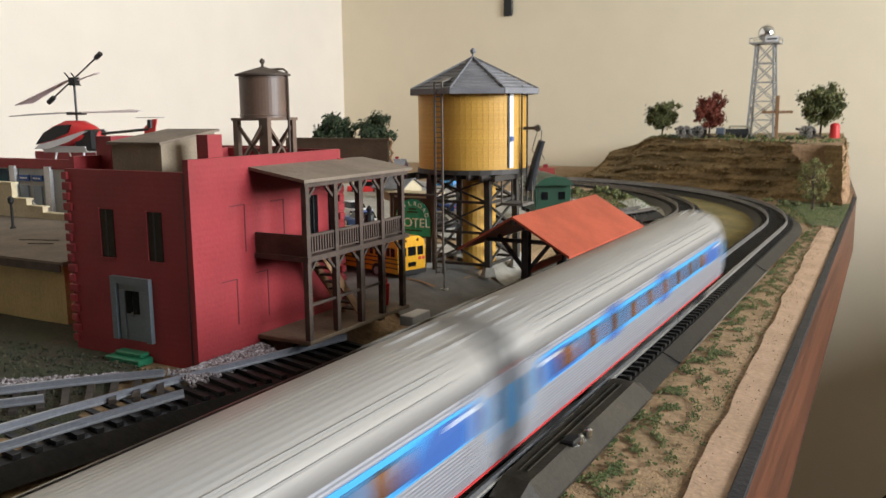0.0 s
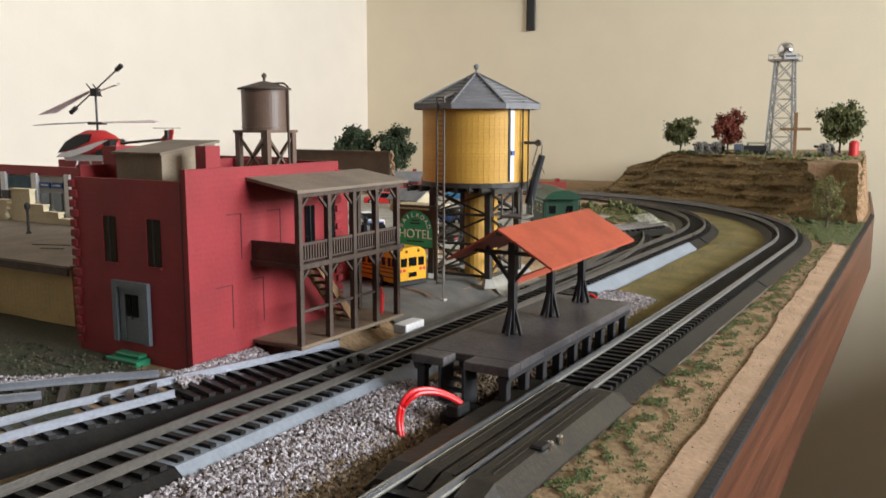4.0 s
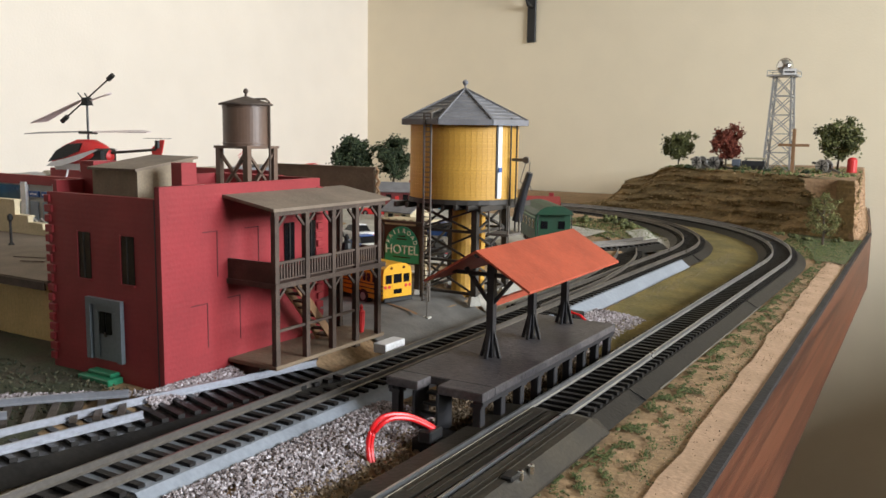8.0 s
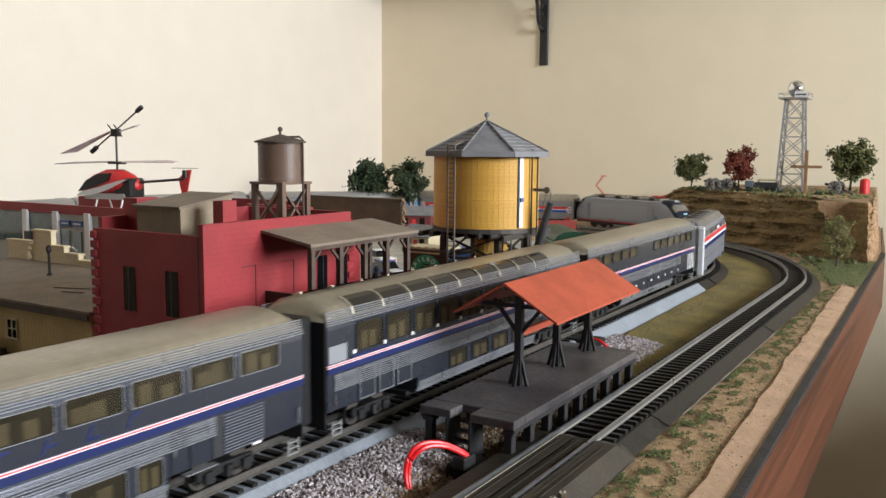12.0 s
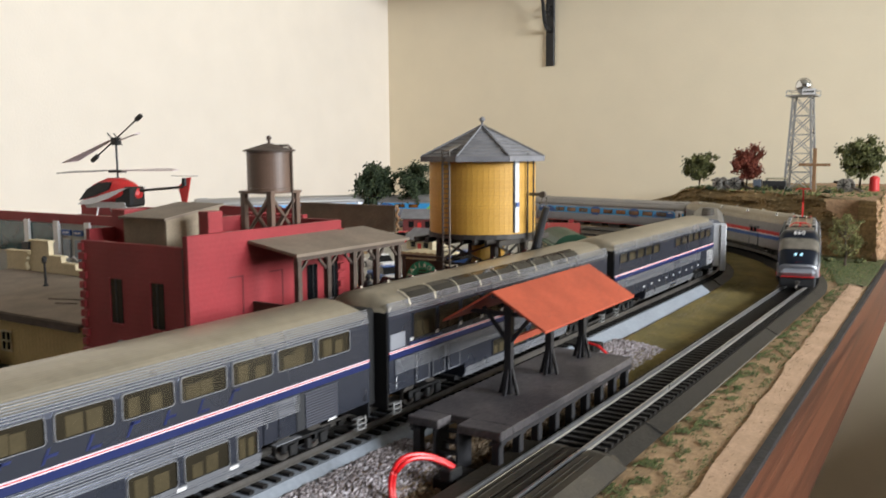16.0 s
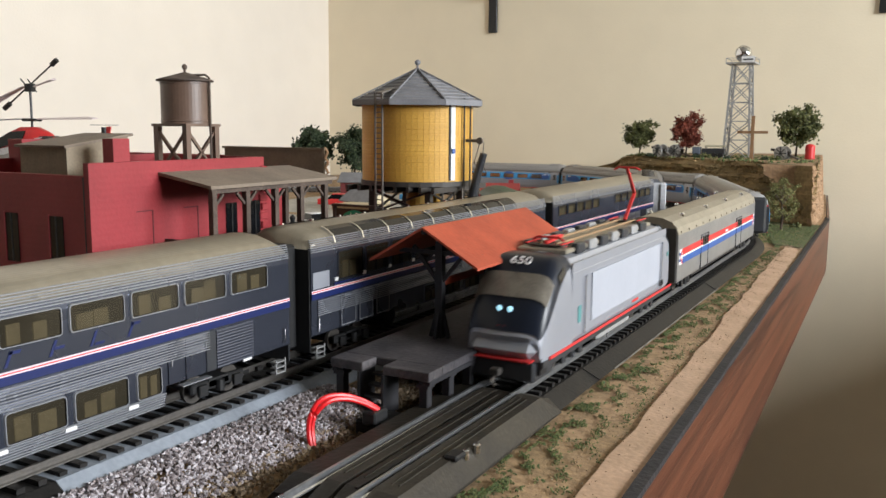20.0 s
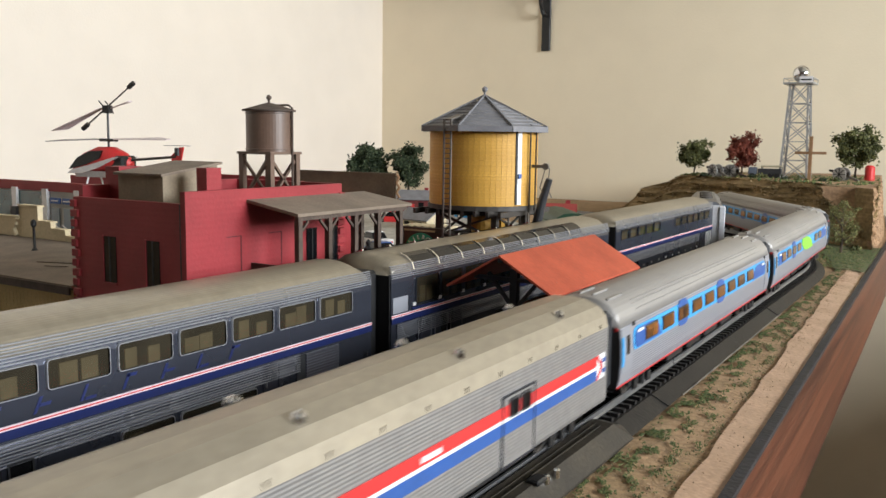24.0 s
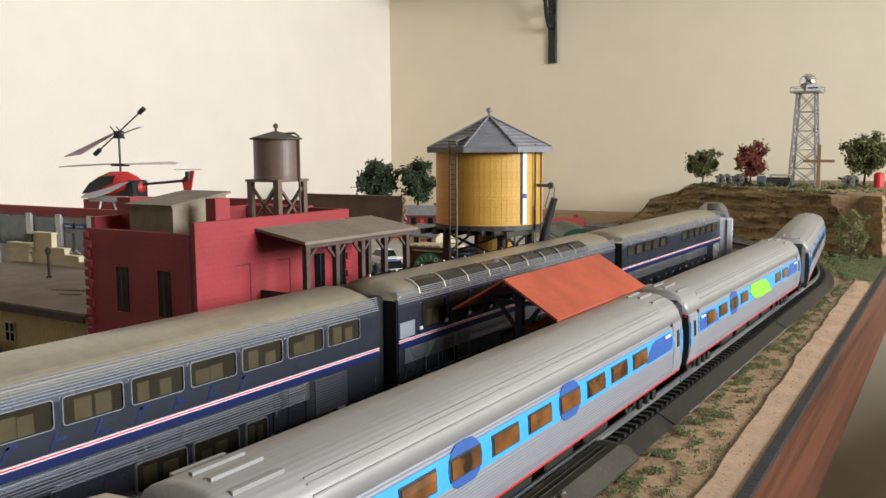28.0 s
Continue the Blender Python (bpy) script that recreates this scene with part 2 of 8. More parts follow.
BUSY = mat("school_bus_yellow", (0.72, 0.36, 0.015), 0.35, 0, 0.06, 60)
PALEBL = mat("pale_blue_glass", (0.3, 0.36, 0.42), 0.25, 0, 0.2, 60)
CHROME = mat("bright_chrome", (0.75, 0.76, 0.78), 0.15, 1.0, 0.05, 60)
STEELSV = mat("silver_grey_lattice", (0.42, 0.42, 0.42), 0.45, 0.4, 0.15, 90)
CROSSW = mat("light_brown_wood", (0.3, 0.17, 0.085), 0.7, 0, 0.2, 90)
HLIGHT = mat("lit_headlight", (0.5, 0.75, 0.9), 0.3, emit=((0.4, 0.8, 1.0), 0.9))
ROTOR = mat("translucent_grey_blade", (0.33, 0.3, 0.31), 0.4, 0, 0.1, 60)

# ---- building helpers ----


def part(name, bm, material, parent=None, label="", m=None, smooth=False):
    me = bpy.data.meshes.new(name)
    bmesh.ops.recalc_face_normals(bm, faces=bm.faces)
    if smooth:
        for f in bm.faces:
            f.smooth = True
    bm.to_mesh(me)
    bm.free()
    me.materials.append(material)
    ob = new(name, me)
    if parent:
        ob.parent = parent
    if m is not None:
        ob.matrix_local = m
    if label:
        ob["label"] = label
    return ob


def thing(name, m, label, category, group="", kind=""):
    ob = new(name)
    ob.empty_display_size = 0.01
    ob.matrix_world = m
    return tagged(ob, label, category, group, kind)


def B():
    return bmesh.new()


def box(bm, x0, x1, y0, y1, z0, z1, bevel=0.0):
    v = [bm.verts.new(p) for p in ((x0, y0, z0), (x1, y0, z0), (x1, y1, z0), (x0, y1, z0), (x0, y0, z1), (x1, y0, z1), (x1, y1, z1), (x0, y1, z1))]
    fs = [bm.faces.new([v[i] for i in q]) for q in ((3, 2, 1, 0), (4, 5, 6, 7), (0, 1, 5, 4), (1, 2, 6, 5), (2, 3, 7, 6), (3, 0, 4, 7))]
    if bevel:
        es = {e for f in fs for e in f.edges}
        bmesh.ops.bevel(bm, geom=list(es), offset=bevel, segments=1, affect="EDGES")
    return bm


def bx(*a, bevel=0.0):
    return box(B(), *a, bevel=bevel)


def beam(bm, p, q, w, h=None, up=(0, 0, 1)):
    """A square bar from p to q."""
    p, q = Vector(p), Vector(q)
    h = h or w
    d = (q - p).normalized()
    u = Vector(up)
    if abs(d.dot(u)) > 0.95:
        u = Vector((1, 0, 0))
    s = d.cross(u).normalized()
    u = s.cross(d)
    vs = []
    for c in (p, q):
        for a, b in ((-1, -1), (1, -1), (1, 1), (-1, 1)):
            vs.append(bm.verts.new(c + s * (a * w / 2) + u * (b * h / 2)))
    for k in range(4):
        bm.faces.new((vs[k], vs[(k + 1) % 4], vs[4 + (k + 1) % 4], vs[4 + k]))
    bm.faces.new(vs[3::-1]), bm.faces.new(vs[4:])
    return bm


def tube(bm, pts, r, n=8, r2=None):
    """A round bar along the points, tapering to r2."""
    pts = [Vector(p) for p in pts]
    rings = []
    for i, p in enumerate(pts):
        d = (pts[min(i + 1, len(pts) - 1)] - pts[max(i - 1, 0)]).normalized()
        u = Vector((0, 0, 1)) if abs(d.z) < 0.9 else Vector((1, 0, 0))
        s = d.cross(u).normalized()
        u = s.cross(d)
        rr = r + ((r2 if r2 is not None else r) - r) * i / (len(pts) - 1)
        rings.append([bm.verts.new(p + (s * math.cos(a) + u * math.sin(a)) * rr) for a in (2 * math.pi * k / n for k in range(n))])
    for a, b in zip(rings, rings[1:]):
        for k in range(n):
            bm.faces.new((a[k], a[(k + 1) % n], b[(k + 1) % n], b[k]))
    bm.faces.new(rings[0][::-1]), bm.faces.new(rings[-1])
    return bm


def lathe(bm, prof, n=24, x=0, y=0):
    """Turn a profile of (radius, z) round the z axis."""
    rings = []
    for r, z in prof:
        rings.append([bm.verts.new((x + r * math.cos(2 * math.pi * k / n), y + r * math.sin(2 * math.pi * k / n), z)) for k in range(n)])
    for a, b in zip(rings, rings[1:]):
        for k in range(n):
            bm.faces.new((a[k], a[(k + 1) % n], b[(k + 1) % n], b[k]))
    bm.faces.new(rings[0][::-1]), bm.faces.new(rings[-1])
    return bm


def extrude(bm, prof, y0, y1, close=True):
    """Push a closed (x, z) outline along y."""
    a = [bm.verts.new((x, y0, z)) for x, z in prof]
    b = [bm.verts.new((x, y1, z)) for x, z in prof]
    n = len(prof)
    for k in range(n):
        bm.faces.new((a[k], a[(k + 1) % n], b[(k + 1) % n], b[k]))
    if close:
        bm.faces.new(a[::-1]), bm.faces.new(b)
    return bm


def sheet(bm, prof, y0, y1, t=0.0006, x=0.0, z0=0.0):
    """A flat piece with a (y, z) outline standing on a side wall at x, with thickness t."""
    a = [bm.verts.new((x, y, z)) for y, z in prof]
    b = [bm.verts.new((x + t, y, z)) for y, z in prof]
    n = len(prof)
    for k in range(n):
        bm.faces.new((a[k], a[(k + 1) % n], b[(k + 1) % n], b[k]))
    bm.faces.new(a[::-1]), bm.faces.new(b)
    return bm


def words(text, size, material, parent, m, label="", depth=0.0002):
    cu = bpy.data.curves.new("lettering", "FONT")
    cu.body, cu.size, cu.extrude, cu.align_x, cu.align_y = text, size, depth, "CENTER", "CENTER"
    ob = new("lettering", cu)
    me = bpy.data.meshes.new_from_object(ob.evaluated_get(bpy.context.evaluated_depsgraph_get()))
    bpy.data.objects.remove(ob)
    ob = new("lettering", me)
    me.materials.clear()
    me.materials.append(material)
    ob.parent = parent
    ob.matrix_local = m
    if label:
        ob["label"] = label
    return ob


# ---- the loops of track ----
ZN, ZM = 0.0, 0.0037
LOOP_C = (-0.49, 0.88)


def loop_point(s, r):
    """A point of a loop r from the corner's centre, s metres past the north-east corner's end, heading south on the east leg."""
    cx, cy = LOOP_C
    west, south = -0.51, -0.6
    ex = cx + r
    legs = [cy - south, math.pi * (ex - (west - r)) / 2, cy - south, r * math.pi / 2, cx - west, r * math.pi / 2]
    s = s % sum(legs)
    for k, l in enumerate(legs):
        if s <= l:
            break
        s -= l
    rs = (ex - (west - r)) / 2
    if k == 0:
        return Vector((ex, cy - s, 0))
    if k == 1:
        a = s / rs
        return Vector(((ex + west - r) / 2 + rs * math.cos(a), south - rs * math.sin(a), 0))
    if k == 2:
        return Vector((west - r, south + s, 0))
    if k == 3:
        a = math.pi - s / r
        return Vector((west + r * math.cos(a), cy + r * math.sin(a), 0))
    if k == 4:
        return Vector((west + s, cy + r, 0))
    a = math.pi / 2 - s / r
    return Vector((cx + r * math.cos(a), cy + r * math.sin(a), 0))


RA, RB = 0.49, 0.3995

# ---- room ----
def slab(name, x0, x1, y0, y1, z0, z1, m, label, cat):
    return tagged(part(name, bx(x0, x1, y0, y1, z0, z1), m), label, cat, kind="structure")


WX, NY, EX, SY, FZ, CZ = -1.135, 1.8, 2.2, -2.2, -0.85, 1.65
slab("floor", WX - 0.1, EX + 0.1, SY - 0.1, NY + 0.1, FZ - 0.1, FZ, FLOORM, "plain brown carpeted room floor", "floor")
slab("ceiling", WX - 0.1, EX + 0.1, SY - 0.1, NY + 0.1, CZ, CZ + 0.1, CEIL, "unseen room ceiling, darkened to cut bounced light", "ceiling")
slab("wall_west", WX - 0.1, WX, SY - 0.1, NY + 0.1, FZ, CZ, WALLW, "plain cream painted wall, colour made paler for its daylight", "wall")
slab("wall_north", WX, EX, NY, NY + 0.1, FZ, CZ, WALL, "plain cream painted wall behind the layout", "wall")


def wall_with_window(name, horizontal, at, a0, a1, w0, w1, z0, z1):
    bm = B()
    for p in ((a0, w0, FZ, CZ), (w1, a1, FZ, CZ), (w0, w1, FZ, z0), (w0, w1, z1, CZ)):
        if horizontal:
            box(bm, p[0], p[1], at - 0.1, at, p[2], p[3])
        else:
            box(bm, at, at + 0.1, p[0], p[1], p[2], p[3])
    return tagged(part(name, bm, DIM), "unseen dark brown wall with a window opening", "wall", kind="structure")


wall_with_window("wall_east", False, EX, SY - 0.1, NY + 0.1, 0.02, 1.22, 0.3, 1.06)
# Out-of-view low wall, added to throw soft shade on the north wall's foot.
slab("wall_low", 0.7, 0.78, 1.15, NY, FZ, 0.07, WALL, "unseen half-height wall added to shade the lower north wall", "wall")
slab("wall_south", WX, EX, SY - 0.1, SY, FZ, CZ, DIM, "unseen wall behind the camera, dark brown to cut fill light", "wall")

# ---- layout table ----
def edge_x(y):
    return 0.0695 - 0.0275 * (y - 0.26) if y < 1.345 else 0.0397 - 0.09 * (y - 1.345)


def ground_z(x, y):
    """Height of the scenery sheet."""
    cx, cy = LOOP_C
    if y > cy:
        d = math.hypot(x - cx, y - cy) - RB
    elif y < -0.6:
        d = 0.2
    else:
        d = (x - cx) - RB if x > -0.5 else 0.0
    d = max(d, -0.2)
    k = min(1, max(0, (0.075 - d) / 0.04))
    z = ZM * k * k * (3 - 2 * k)
    k = min(1, max(0, (-0.028 - d) / 0.02))
    z += 0.0098 * k * k * (3 - 2 * k)
    k = min(1, max(0, (x - 0.03) / 0.035)) if y < 1.1 else 0
    z -= 0.003 * k
    if 0.05 < y < 0.6 and d > 0:
        k = min(1, max(0, (d - 0.012) / 0.01)) * min(1, max(0, (0.062 - d) / 0.03))
        z += 0.0026 * k * (1 if y < 0.335 else max(0.35, 1 - (y - 0.335) / 0.05))
    return z


def ground():
    xs = [-1.12 + 0.02 * i for i in range(35)] + [-0.44 + 0.008 * i for i in range(62)]
    ys = [-1.15 + 0.05 * i for i in range(24)] + [0.03 + 0.012 * i for i in range(125)] + [1.6, 1.7, 1.79]
    bm = B()
    grid = []
    for y in ys:
        row = []
        ex = edge_x(y)
        for i, x in enumerate(xs + [None]):
            if x is None:
                x = ex
            x = min(x, ex - 0.0005 * (len(xs) - i))
            n = noise.noise((x * 60, y * 60, 0)) * 0.0006
            row.append(bm.verts.new((x, y, ground_z(x, y) + n - 0.0012)))
        grid.append(row)
    for a, b in zip(grid, grid[1:]):
        for k in range(len(a) - 1):
            bm.faces.new((a[k], a[k + 1], b[k + 1], b[k]))
    ob = part("ground", bm, SAND, smooth=True)
    return tagged(ob, "sandy brown scenery ground of the model railway", "ground", kind="structure")


ground()
table = thing("layout_table", pose(0, 0, 0), "wooden layout table with a dark stained board along its edge", "table")
bm = B()
for y0, y1 in ((-1.15, 1.345), (1.345, 1.79)):
    a = [bm.verts.new(p) for p in ((edge_x(y0) + 0.001, y0, -0.003), (edge_x(y1) + 0.001, y1, -0.003), (edge_x(y1) + 0.001, y1, -0.078), (edge_x(y0) + 0.001, y0, -0.078))]
    b = [bm.verts.new((v.co.x + 0.0035, v.co.y, v.co.z)) for v in a]
    for k in range(4):
        bm.faces.new((a[k], a[(k + 1) % 4], b[(k + 1) % 4], b[k]))
    bm.faces.new(a), bm.faces.new(b[::-1])
part("fascia_board", bm, FASCIA, table, "dark reddish stained pine board")
part("table_top", bx(-1.13, -0.004, -1.14, 1.785, -0.05, -0.004), TANPAINT, table)
for x in (-1.0, -0.42):
    for y in (-1.0, 1.6):
        part("leg", bx(x - 0.04, x + 0.04, y - 0.04, y + 0.04, FZ, -0.05), FASCIA, table)

# ---- track ----
def sweep(bm, pts, prof):
    """Carry an (across, up) outline along points on the ground."""
    rings = []
    for i, p in enumerate(pts):
        d = (pts[min(i + 1, len(pts) - 1)] - pts[max(i - 1, 0)])
        d.z = 0
        d.normalize()
        s = Vector((d.y, -d.x, 0))
        rings.append([bm.verts.new(p + s * a + Vector((0, 0, u))) for a, u in prof])
    n = len(prof)
    for a, b in zip(rings, rings[1:]):
        for k in range(n):
            bm.faces.new((a[k], a[(k + 1) % n], b[(k + 1) % n], b[k]))
    bm.faces.new(rings[0][::-1]), bm.faces.new(rings[-1])
    return bm


BEDP = [(-0.023, 0.0), (-0.0155, 0.0052), (0.0155, 0.0052), (0.023, 0.0)]


def rail_prof(off):
    return [(off - 0.0008, 0.0068), (off - 0.0008, 0.0073), (off - 0.0003, 0.0077), (off - 0.0003, 0.0088), (off - 0.00048, 0.0091), (off - 0.00048, 0.0099),
            (off + 0.00048, 0.0099), (off + 0.00048, 0.0091), (off + 0.0003, 0.0088), (off + 0.0003, 0.0077), (off + 0.0008, 0.0073), (off + 0.0008, 0.0068)]


def track(name, pts, z, label, bed=BED, rail=RAIL, tie=TIE, gauge=0.0175, near=None, pitch=0.0072, bedded=True, skip=None, cut=None):
    """One run of track: roadbed, two rails, ties (those in the stretch `near` of y singly)."""
    pts = [Vector((p[0], p[1], z)) for p in pts]
    t = thing(name, pose(0, 0, 0), label, "track")
    if bedded:
        part("roadbed", sweep(B(), pts, BEDP), bed, t)
    for s in (-1, 1):
        run = [p for p in pts if p.y < cut] if cut and s > 0 else pts
        part("rail", sweep(B(), run, rail_prof(s * gauge / 2)), rail, t)
    tm = bx(-0.0145, 0.0145, -0.00135, 0.00135, 0.0048, 0.0069)
    far, tme = B(), None
    acc, nxt = 0.0, 0.0
    for p, q in zip(pts, pts[1:]):
        l = (q - p).length
        while nxt <= acc + l:
            c = p.lerp(q, (nxt - acc) / l if l else 0)
            d = (q - p).normalized()
            m = Matrix.Translation(c) @ Matrix.Rotation(math.atan2(-d.x, d.y), 4, "Z")
            nxt += pitch
            if skip and skip[0] < c.y < skip[1]:
                continue
            if near and near[0] < c.y < near[1]:
                if tme is None:
                    ob = part("tie", tm.copy(), tie, t, m=m)
                    tme = ob.data
                else:
                    ob = new("tie", tme)
                    ob.parent = t
                    ob.matrix_local = m
            else:
                vs = [far.verts.new(m @ v.co) for v in tm.verts]
                tm.verts.index_update()
                for f in tm.faces:
                    far.faces.new([vs[v.index] for v in f.verts])
        acc += l
    tm.free()
    if far.verts:
        ob = part("tie_bed", far, tie, t)
        ob["kind"] = "stuff"
    else:
        far.free()
    return t


def loop_pts(r, s0, s1, step=0.012):
    n = int((s1 - s0) / step)
    return [loop_point(s0 + (s1 - s0) * i / n, r) for i in range(n + 1)]


PER_A = 2 * 1.48 + math.pi * 0.5 + RA * math.pi + 0.02
outer = track("outer_track", loop_pts(RA, 0, PER_A - 0.0001), ZN, "loop of nickel silver rail on black plastic roadbed", near=(0.12, 0.9), skip=(0.252, 0.383))
PER_B = 2 * 1.48 + math.pi * 0.4085 + RB * math.pi + 0.02
inner = track("inner_track", loop_pts(RB, 0, PER_B - 0.0001), ZM, "loop of dull rail on light grey and black roadbed", bed=BED, rail=RAILD, gauge=0.0168, near=(0.15, 0.75))
part("grey_roadbed", sweep(B(), [Vector((LOOP_C[0] + RB, y, ZM + 0.0004)) for y in (0.221, 0.5, 0.842)], [(-0.0235, -0.002), (-0.0158, 0.0052), (0.0158, 0.0052), (0.0265, -0.003)]), GBED, inner, "light grey plastic roadbed")

# ---- red railroad hotel ----
GZ = 0.0125
GROOVE = mat("dark_red_groove", (0.08, 0.008, 0.01), 0.7)


def hotel():
    x0, x1, y0, y1 = -0.2165, -0.1415, 0.2915, 0.3955
    t = thing("hotel_building", pose(0, 0, 0), "two-storey red painted brick hotel with a timber balcony porch", "building")
    w = 0.003
    z0 = GZ - 0.002
    part("front_wall", bx(x0, x1 - w, y0, y0 + w, z0, 0.0948), RED, t)
    part("side_wall", bx(x1 - w, x1, y0, y1, z0, 0.1), RED, t)
    part("side_wall", bx(x0, x0 + w, y0 + w, y1, z0, 0.1), RED, t)
    part("back_wall", bx(x0 + w, x1 - w, y1 - w, y1, z0, 0.1), RED, t)
    part("roof", bx(x0 + w, x1 - w, y0 + w, y1 - w, 0.087, 0.0885), ROOFTAN, t)
    for a, b, c, d, h in ((x0 + 0.0005, x0 + 0.0105, 0.309, 0.322, 0.1085), (x1 - 0.0105, x1 - 0.0042, 0.3075, 0.3160, 0.1095)):
        part("chimney", bx(a, b, c, d, 0.0885, h), RED, t)
    # quoins
    for k in range(17):
        zz = GZ + 0.004 + k * 0.0046
        part("quoin", bx(x0 - 0.0012, x0 + (0.004 if k % 2 else 0.0025), y0 - 0.0012, y0 + 0.003, zz, zz + 0.0034, bevel=0.0003), RED, t)
        part("quoin", bx(x1 - 0.003, x1 + 0.0012, y1 - (0.0045 if k % 2 else 0.003), y1 + 0.0012, zz + 0.002, zz + 0.0054, bevel=0.0003), RED, t)
    # front windows and door
    for wx in (-0.1950, -0.1662):
        win = part("window", bx(wx, wx + 0.0082, y0 - 0.0004, y0, 0.0572, 0.078), DKWIN, t, "narrow black window")
        part("mullion", bx(wx + 0.0036, wx + 0.0043, y0 - 0.0006, y0 - 0.0004, 0.0572, 0.078), BLACKP, win)
        part("jamb", bx(wx - 0.0009, wx, y0 - 0.0009, y0, 0.0568, 0.0784), RED, win)
        part("sill", bx(wx - 0.0009, wx + 0.0086, y0 - 0.0011, y0, 0.0562, 0.0570), RED, win)
    dx0, dx1, dz0, dz1 = -0.1898, -0.1662, 0.0212, 0.0492
    door = part("door", bx(dx0 + 0.003, dx1 - 0.003, y0 - 0.0006, y0, dz0, dz1 - 0.003), GREYBL, t, "grey-blue panelled double door")
    for a, b in ((dx0, dx0 + 0.003), (dx1 - 0.003, dx1)):
        part("door_frame", bx(a, b, y0 - 0.002, y0, dz0, dz1), GREYBL, door)
    part("door_frame", bx(dx0 + 0.003, dx1 - 0.003, y0 - 0.002, y0, dz1 - 0.003, dz1), GREYBL, door)
    for k in range(4):
        a = dx0 + 0.0042 + k * 0.0042
        part("door_panel", bx(a, a + 0.0034, y0 - 0.0011, y0 - 0.0006, dz0 + (0.012 if k in (1, 2) else 0.001), dz1 - 0.006), DKWIN if k in (1, 2) else GREYBL, door)
    part("handle", bx(-0.1782, -0.1774, y0 - 0.0016, y0 - 0.0006, 0.032, 0.034), STEELGR, door)
    # raised blind panels of the side wall: thin bars along two edges
    for a, b, c, d in ((0.3105, 0.3229, 0.0583, 0.0792), (0.3030, 0.3163, 0.027, 0.0472), (0.3370, 0.3493, 0.058, 0.079), (0.325, 0.3365, 0.027, 0.048)):
        part("wall_groove", bx(x1 - 0.0002, x1 + 0.0002, b, b + 0.0005, c, d), GROOVE, t)
        part("wall_groove", bx(x1 - 0.0002, x1 + 0.00015, a + 0.004, b, d - 0.0004, d), GROOVE, t)
    part("corner_seam", bx(x1 - w - 0.0004, x1 - w, y0 - 0.0003, y0 + 0.001, z0, 0.0945), BLACKP, t)
    for a in (0.3675, 0.384):
        win = part("window", bx(x1, x1 + 0.0005, a, a + 0.0075, 0.0575, 0.0788), DKWIN, t, "narrow black window onto the balcony")
        part("mullion", bx(x1 + 0.0005, x1 + 0.0009, a + 0.0034, a + 0.0041, 0.0575, 0.0788), BLACKP, win)
    # porch
    px, pw = -0.1135, x1
    ys = (0.3302, 0.3508, 0.3702, 0.3888, 0.4078)
    part("porch_floor", bx(pw, px + 0.0016, 0.3285, 0.4120, 0.0176, 0.0195, bevel=0.0003), BOARDT, t)
    for y in (0.334, 0.372, 0.407):
        part("deck_support", bx(pw, px - 0.012, y - 0.002, y + 0.002, GZ - 0.002, 0.0176), DKBROWN, t)
    part("balcony_floor", bx(pw, px + 0.0018, 0.3285, 0.4125, 0.0545, 0.0568), DKBROWN, t)
    bm = B()
    a = [bm.verts.new(p) for p in ((pw - 0.0006, 0.327, 0.0938), (px + 0.0025, 0.327, 0.0888), (px + 0.0025, 0.4155, 0.0888), (pw - 0.0006, 0.4155, 0.0938))]
    b = [bm.verts.new((v.co.x, v.co.y, v.co.z + 0.0014)) for v in a]
    for k in range(4):
        bm.faces.new((a[k], a[(k + 1) % 4], b[(k + 1) % 4], b[k]))
    bm.faces.new(a[::-1]), bm.faces.new(b)
    part("porch_roof", bm, ROOFTAN, t, "tan felt-covered porch roof")
    part("roof_beam", bx(px - 0.001, px + 0.001, 0.329, 0.413, 0.0868, 0.0888), DKBROWN, t)
    for y in ys:
        part("porch_post", bx(px - 0.0013, px + 0.0013, y - 0.0013, y + 0.0013, 0.0195, 0.0868), DKBROWN, t)
        for zt in (0.0868, 0.0545):
            for s in (-1, 1):
                if (y == ys[0] and s < 0) or (y == ys[-1] and s > 0):
                    continue
                part("brace", beam(B(), (px, y, zt - 0.0065), (px, y + s * 0.0062, zt - 0.0005), 0.0011), DKBROWN, t)
    part("porch_post", bx(pw + 0.0005, pw + 0.003, 0.4083, 0.4108, 0.0195, 0.0925), DKBROWN, t)
    part("handrail", bx(px - 0.0007, px + 0.0007, ys[0], ys[-1], 0.0652, 0.0663), DKBROWN, t)
    part("bottom_rail", bx(px - 0.0006, px + 0.0006, ys[0], ys[-1], 0.0578, 0.0585), DKBROWN, t)
    bal = None
    for k in range(40):
        y = ys[0] + 0.0018 + k * 0.00192
        m = pose(px, y, 0.0585)
        if bal is None:
            ob = part("baluster", bx(-0.00035, 0.00035, -0.00045, 0.00045, 0, 0.0067), DKBROWN, t, m=m)
            bal = ob.data
        else:
            ob = new("baluster", bal)
            ob.parent, ob.matrix_local = t, m
    part("side_board", bx(pw, px - 0.0013, ys[0] - 0.0008, ys[0] + 0.0004, 0.0568, 0.0660), DKBROWN, t)
    part("low_rail", bx(px - 0.0006, px + 0.0006, ys[0], ys[3], 0.0345, 0.0357), DKBROWN, t)
    # stair
    for dxx in (-0.0185, -0.0095):
        part("stringer", beam(B(), (px + dxx, 0.3520, 0.0560), (px + dxx, 0.3830, 0.0200), 0.0008, 0.004), CROSSW, t)
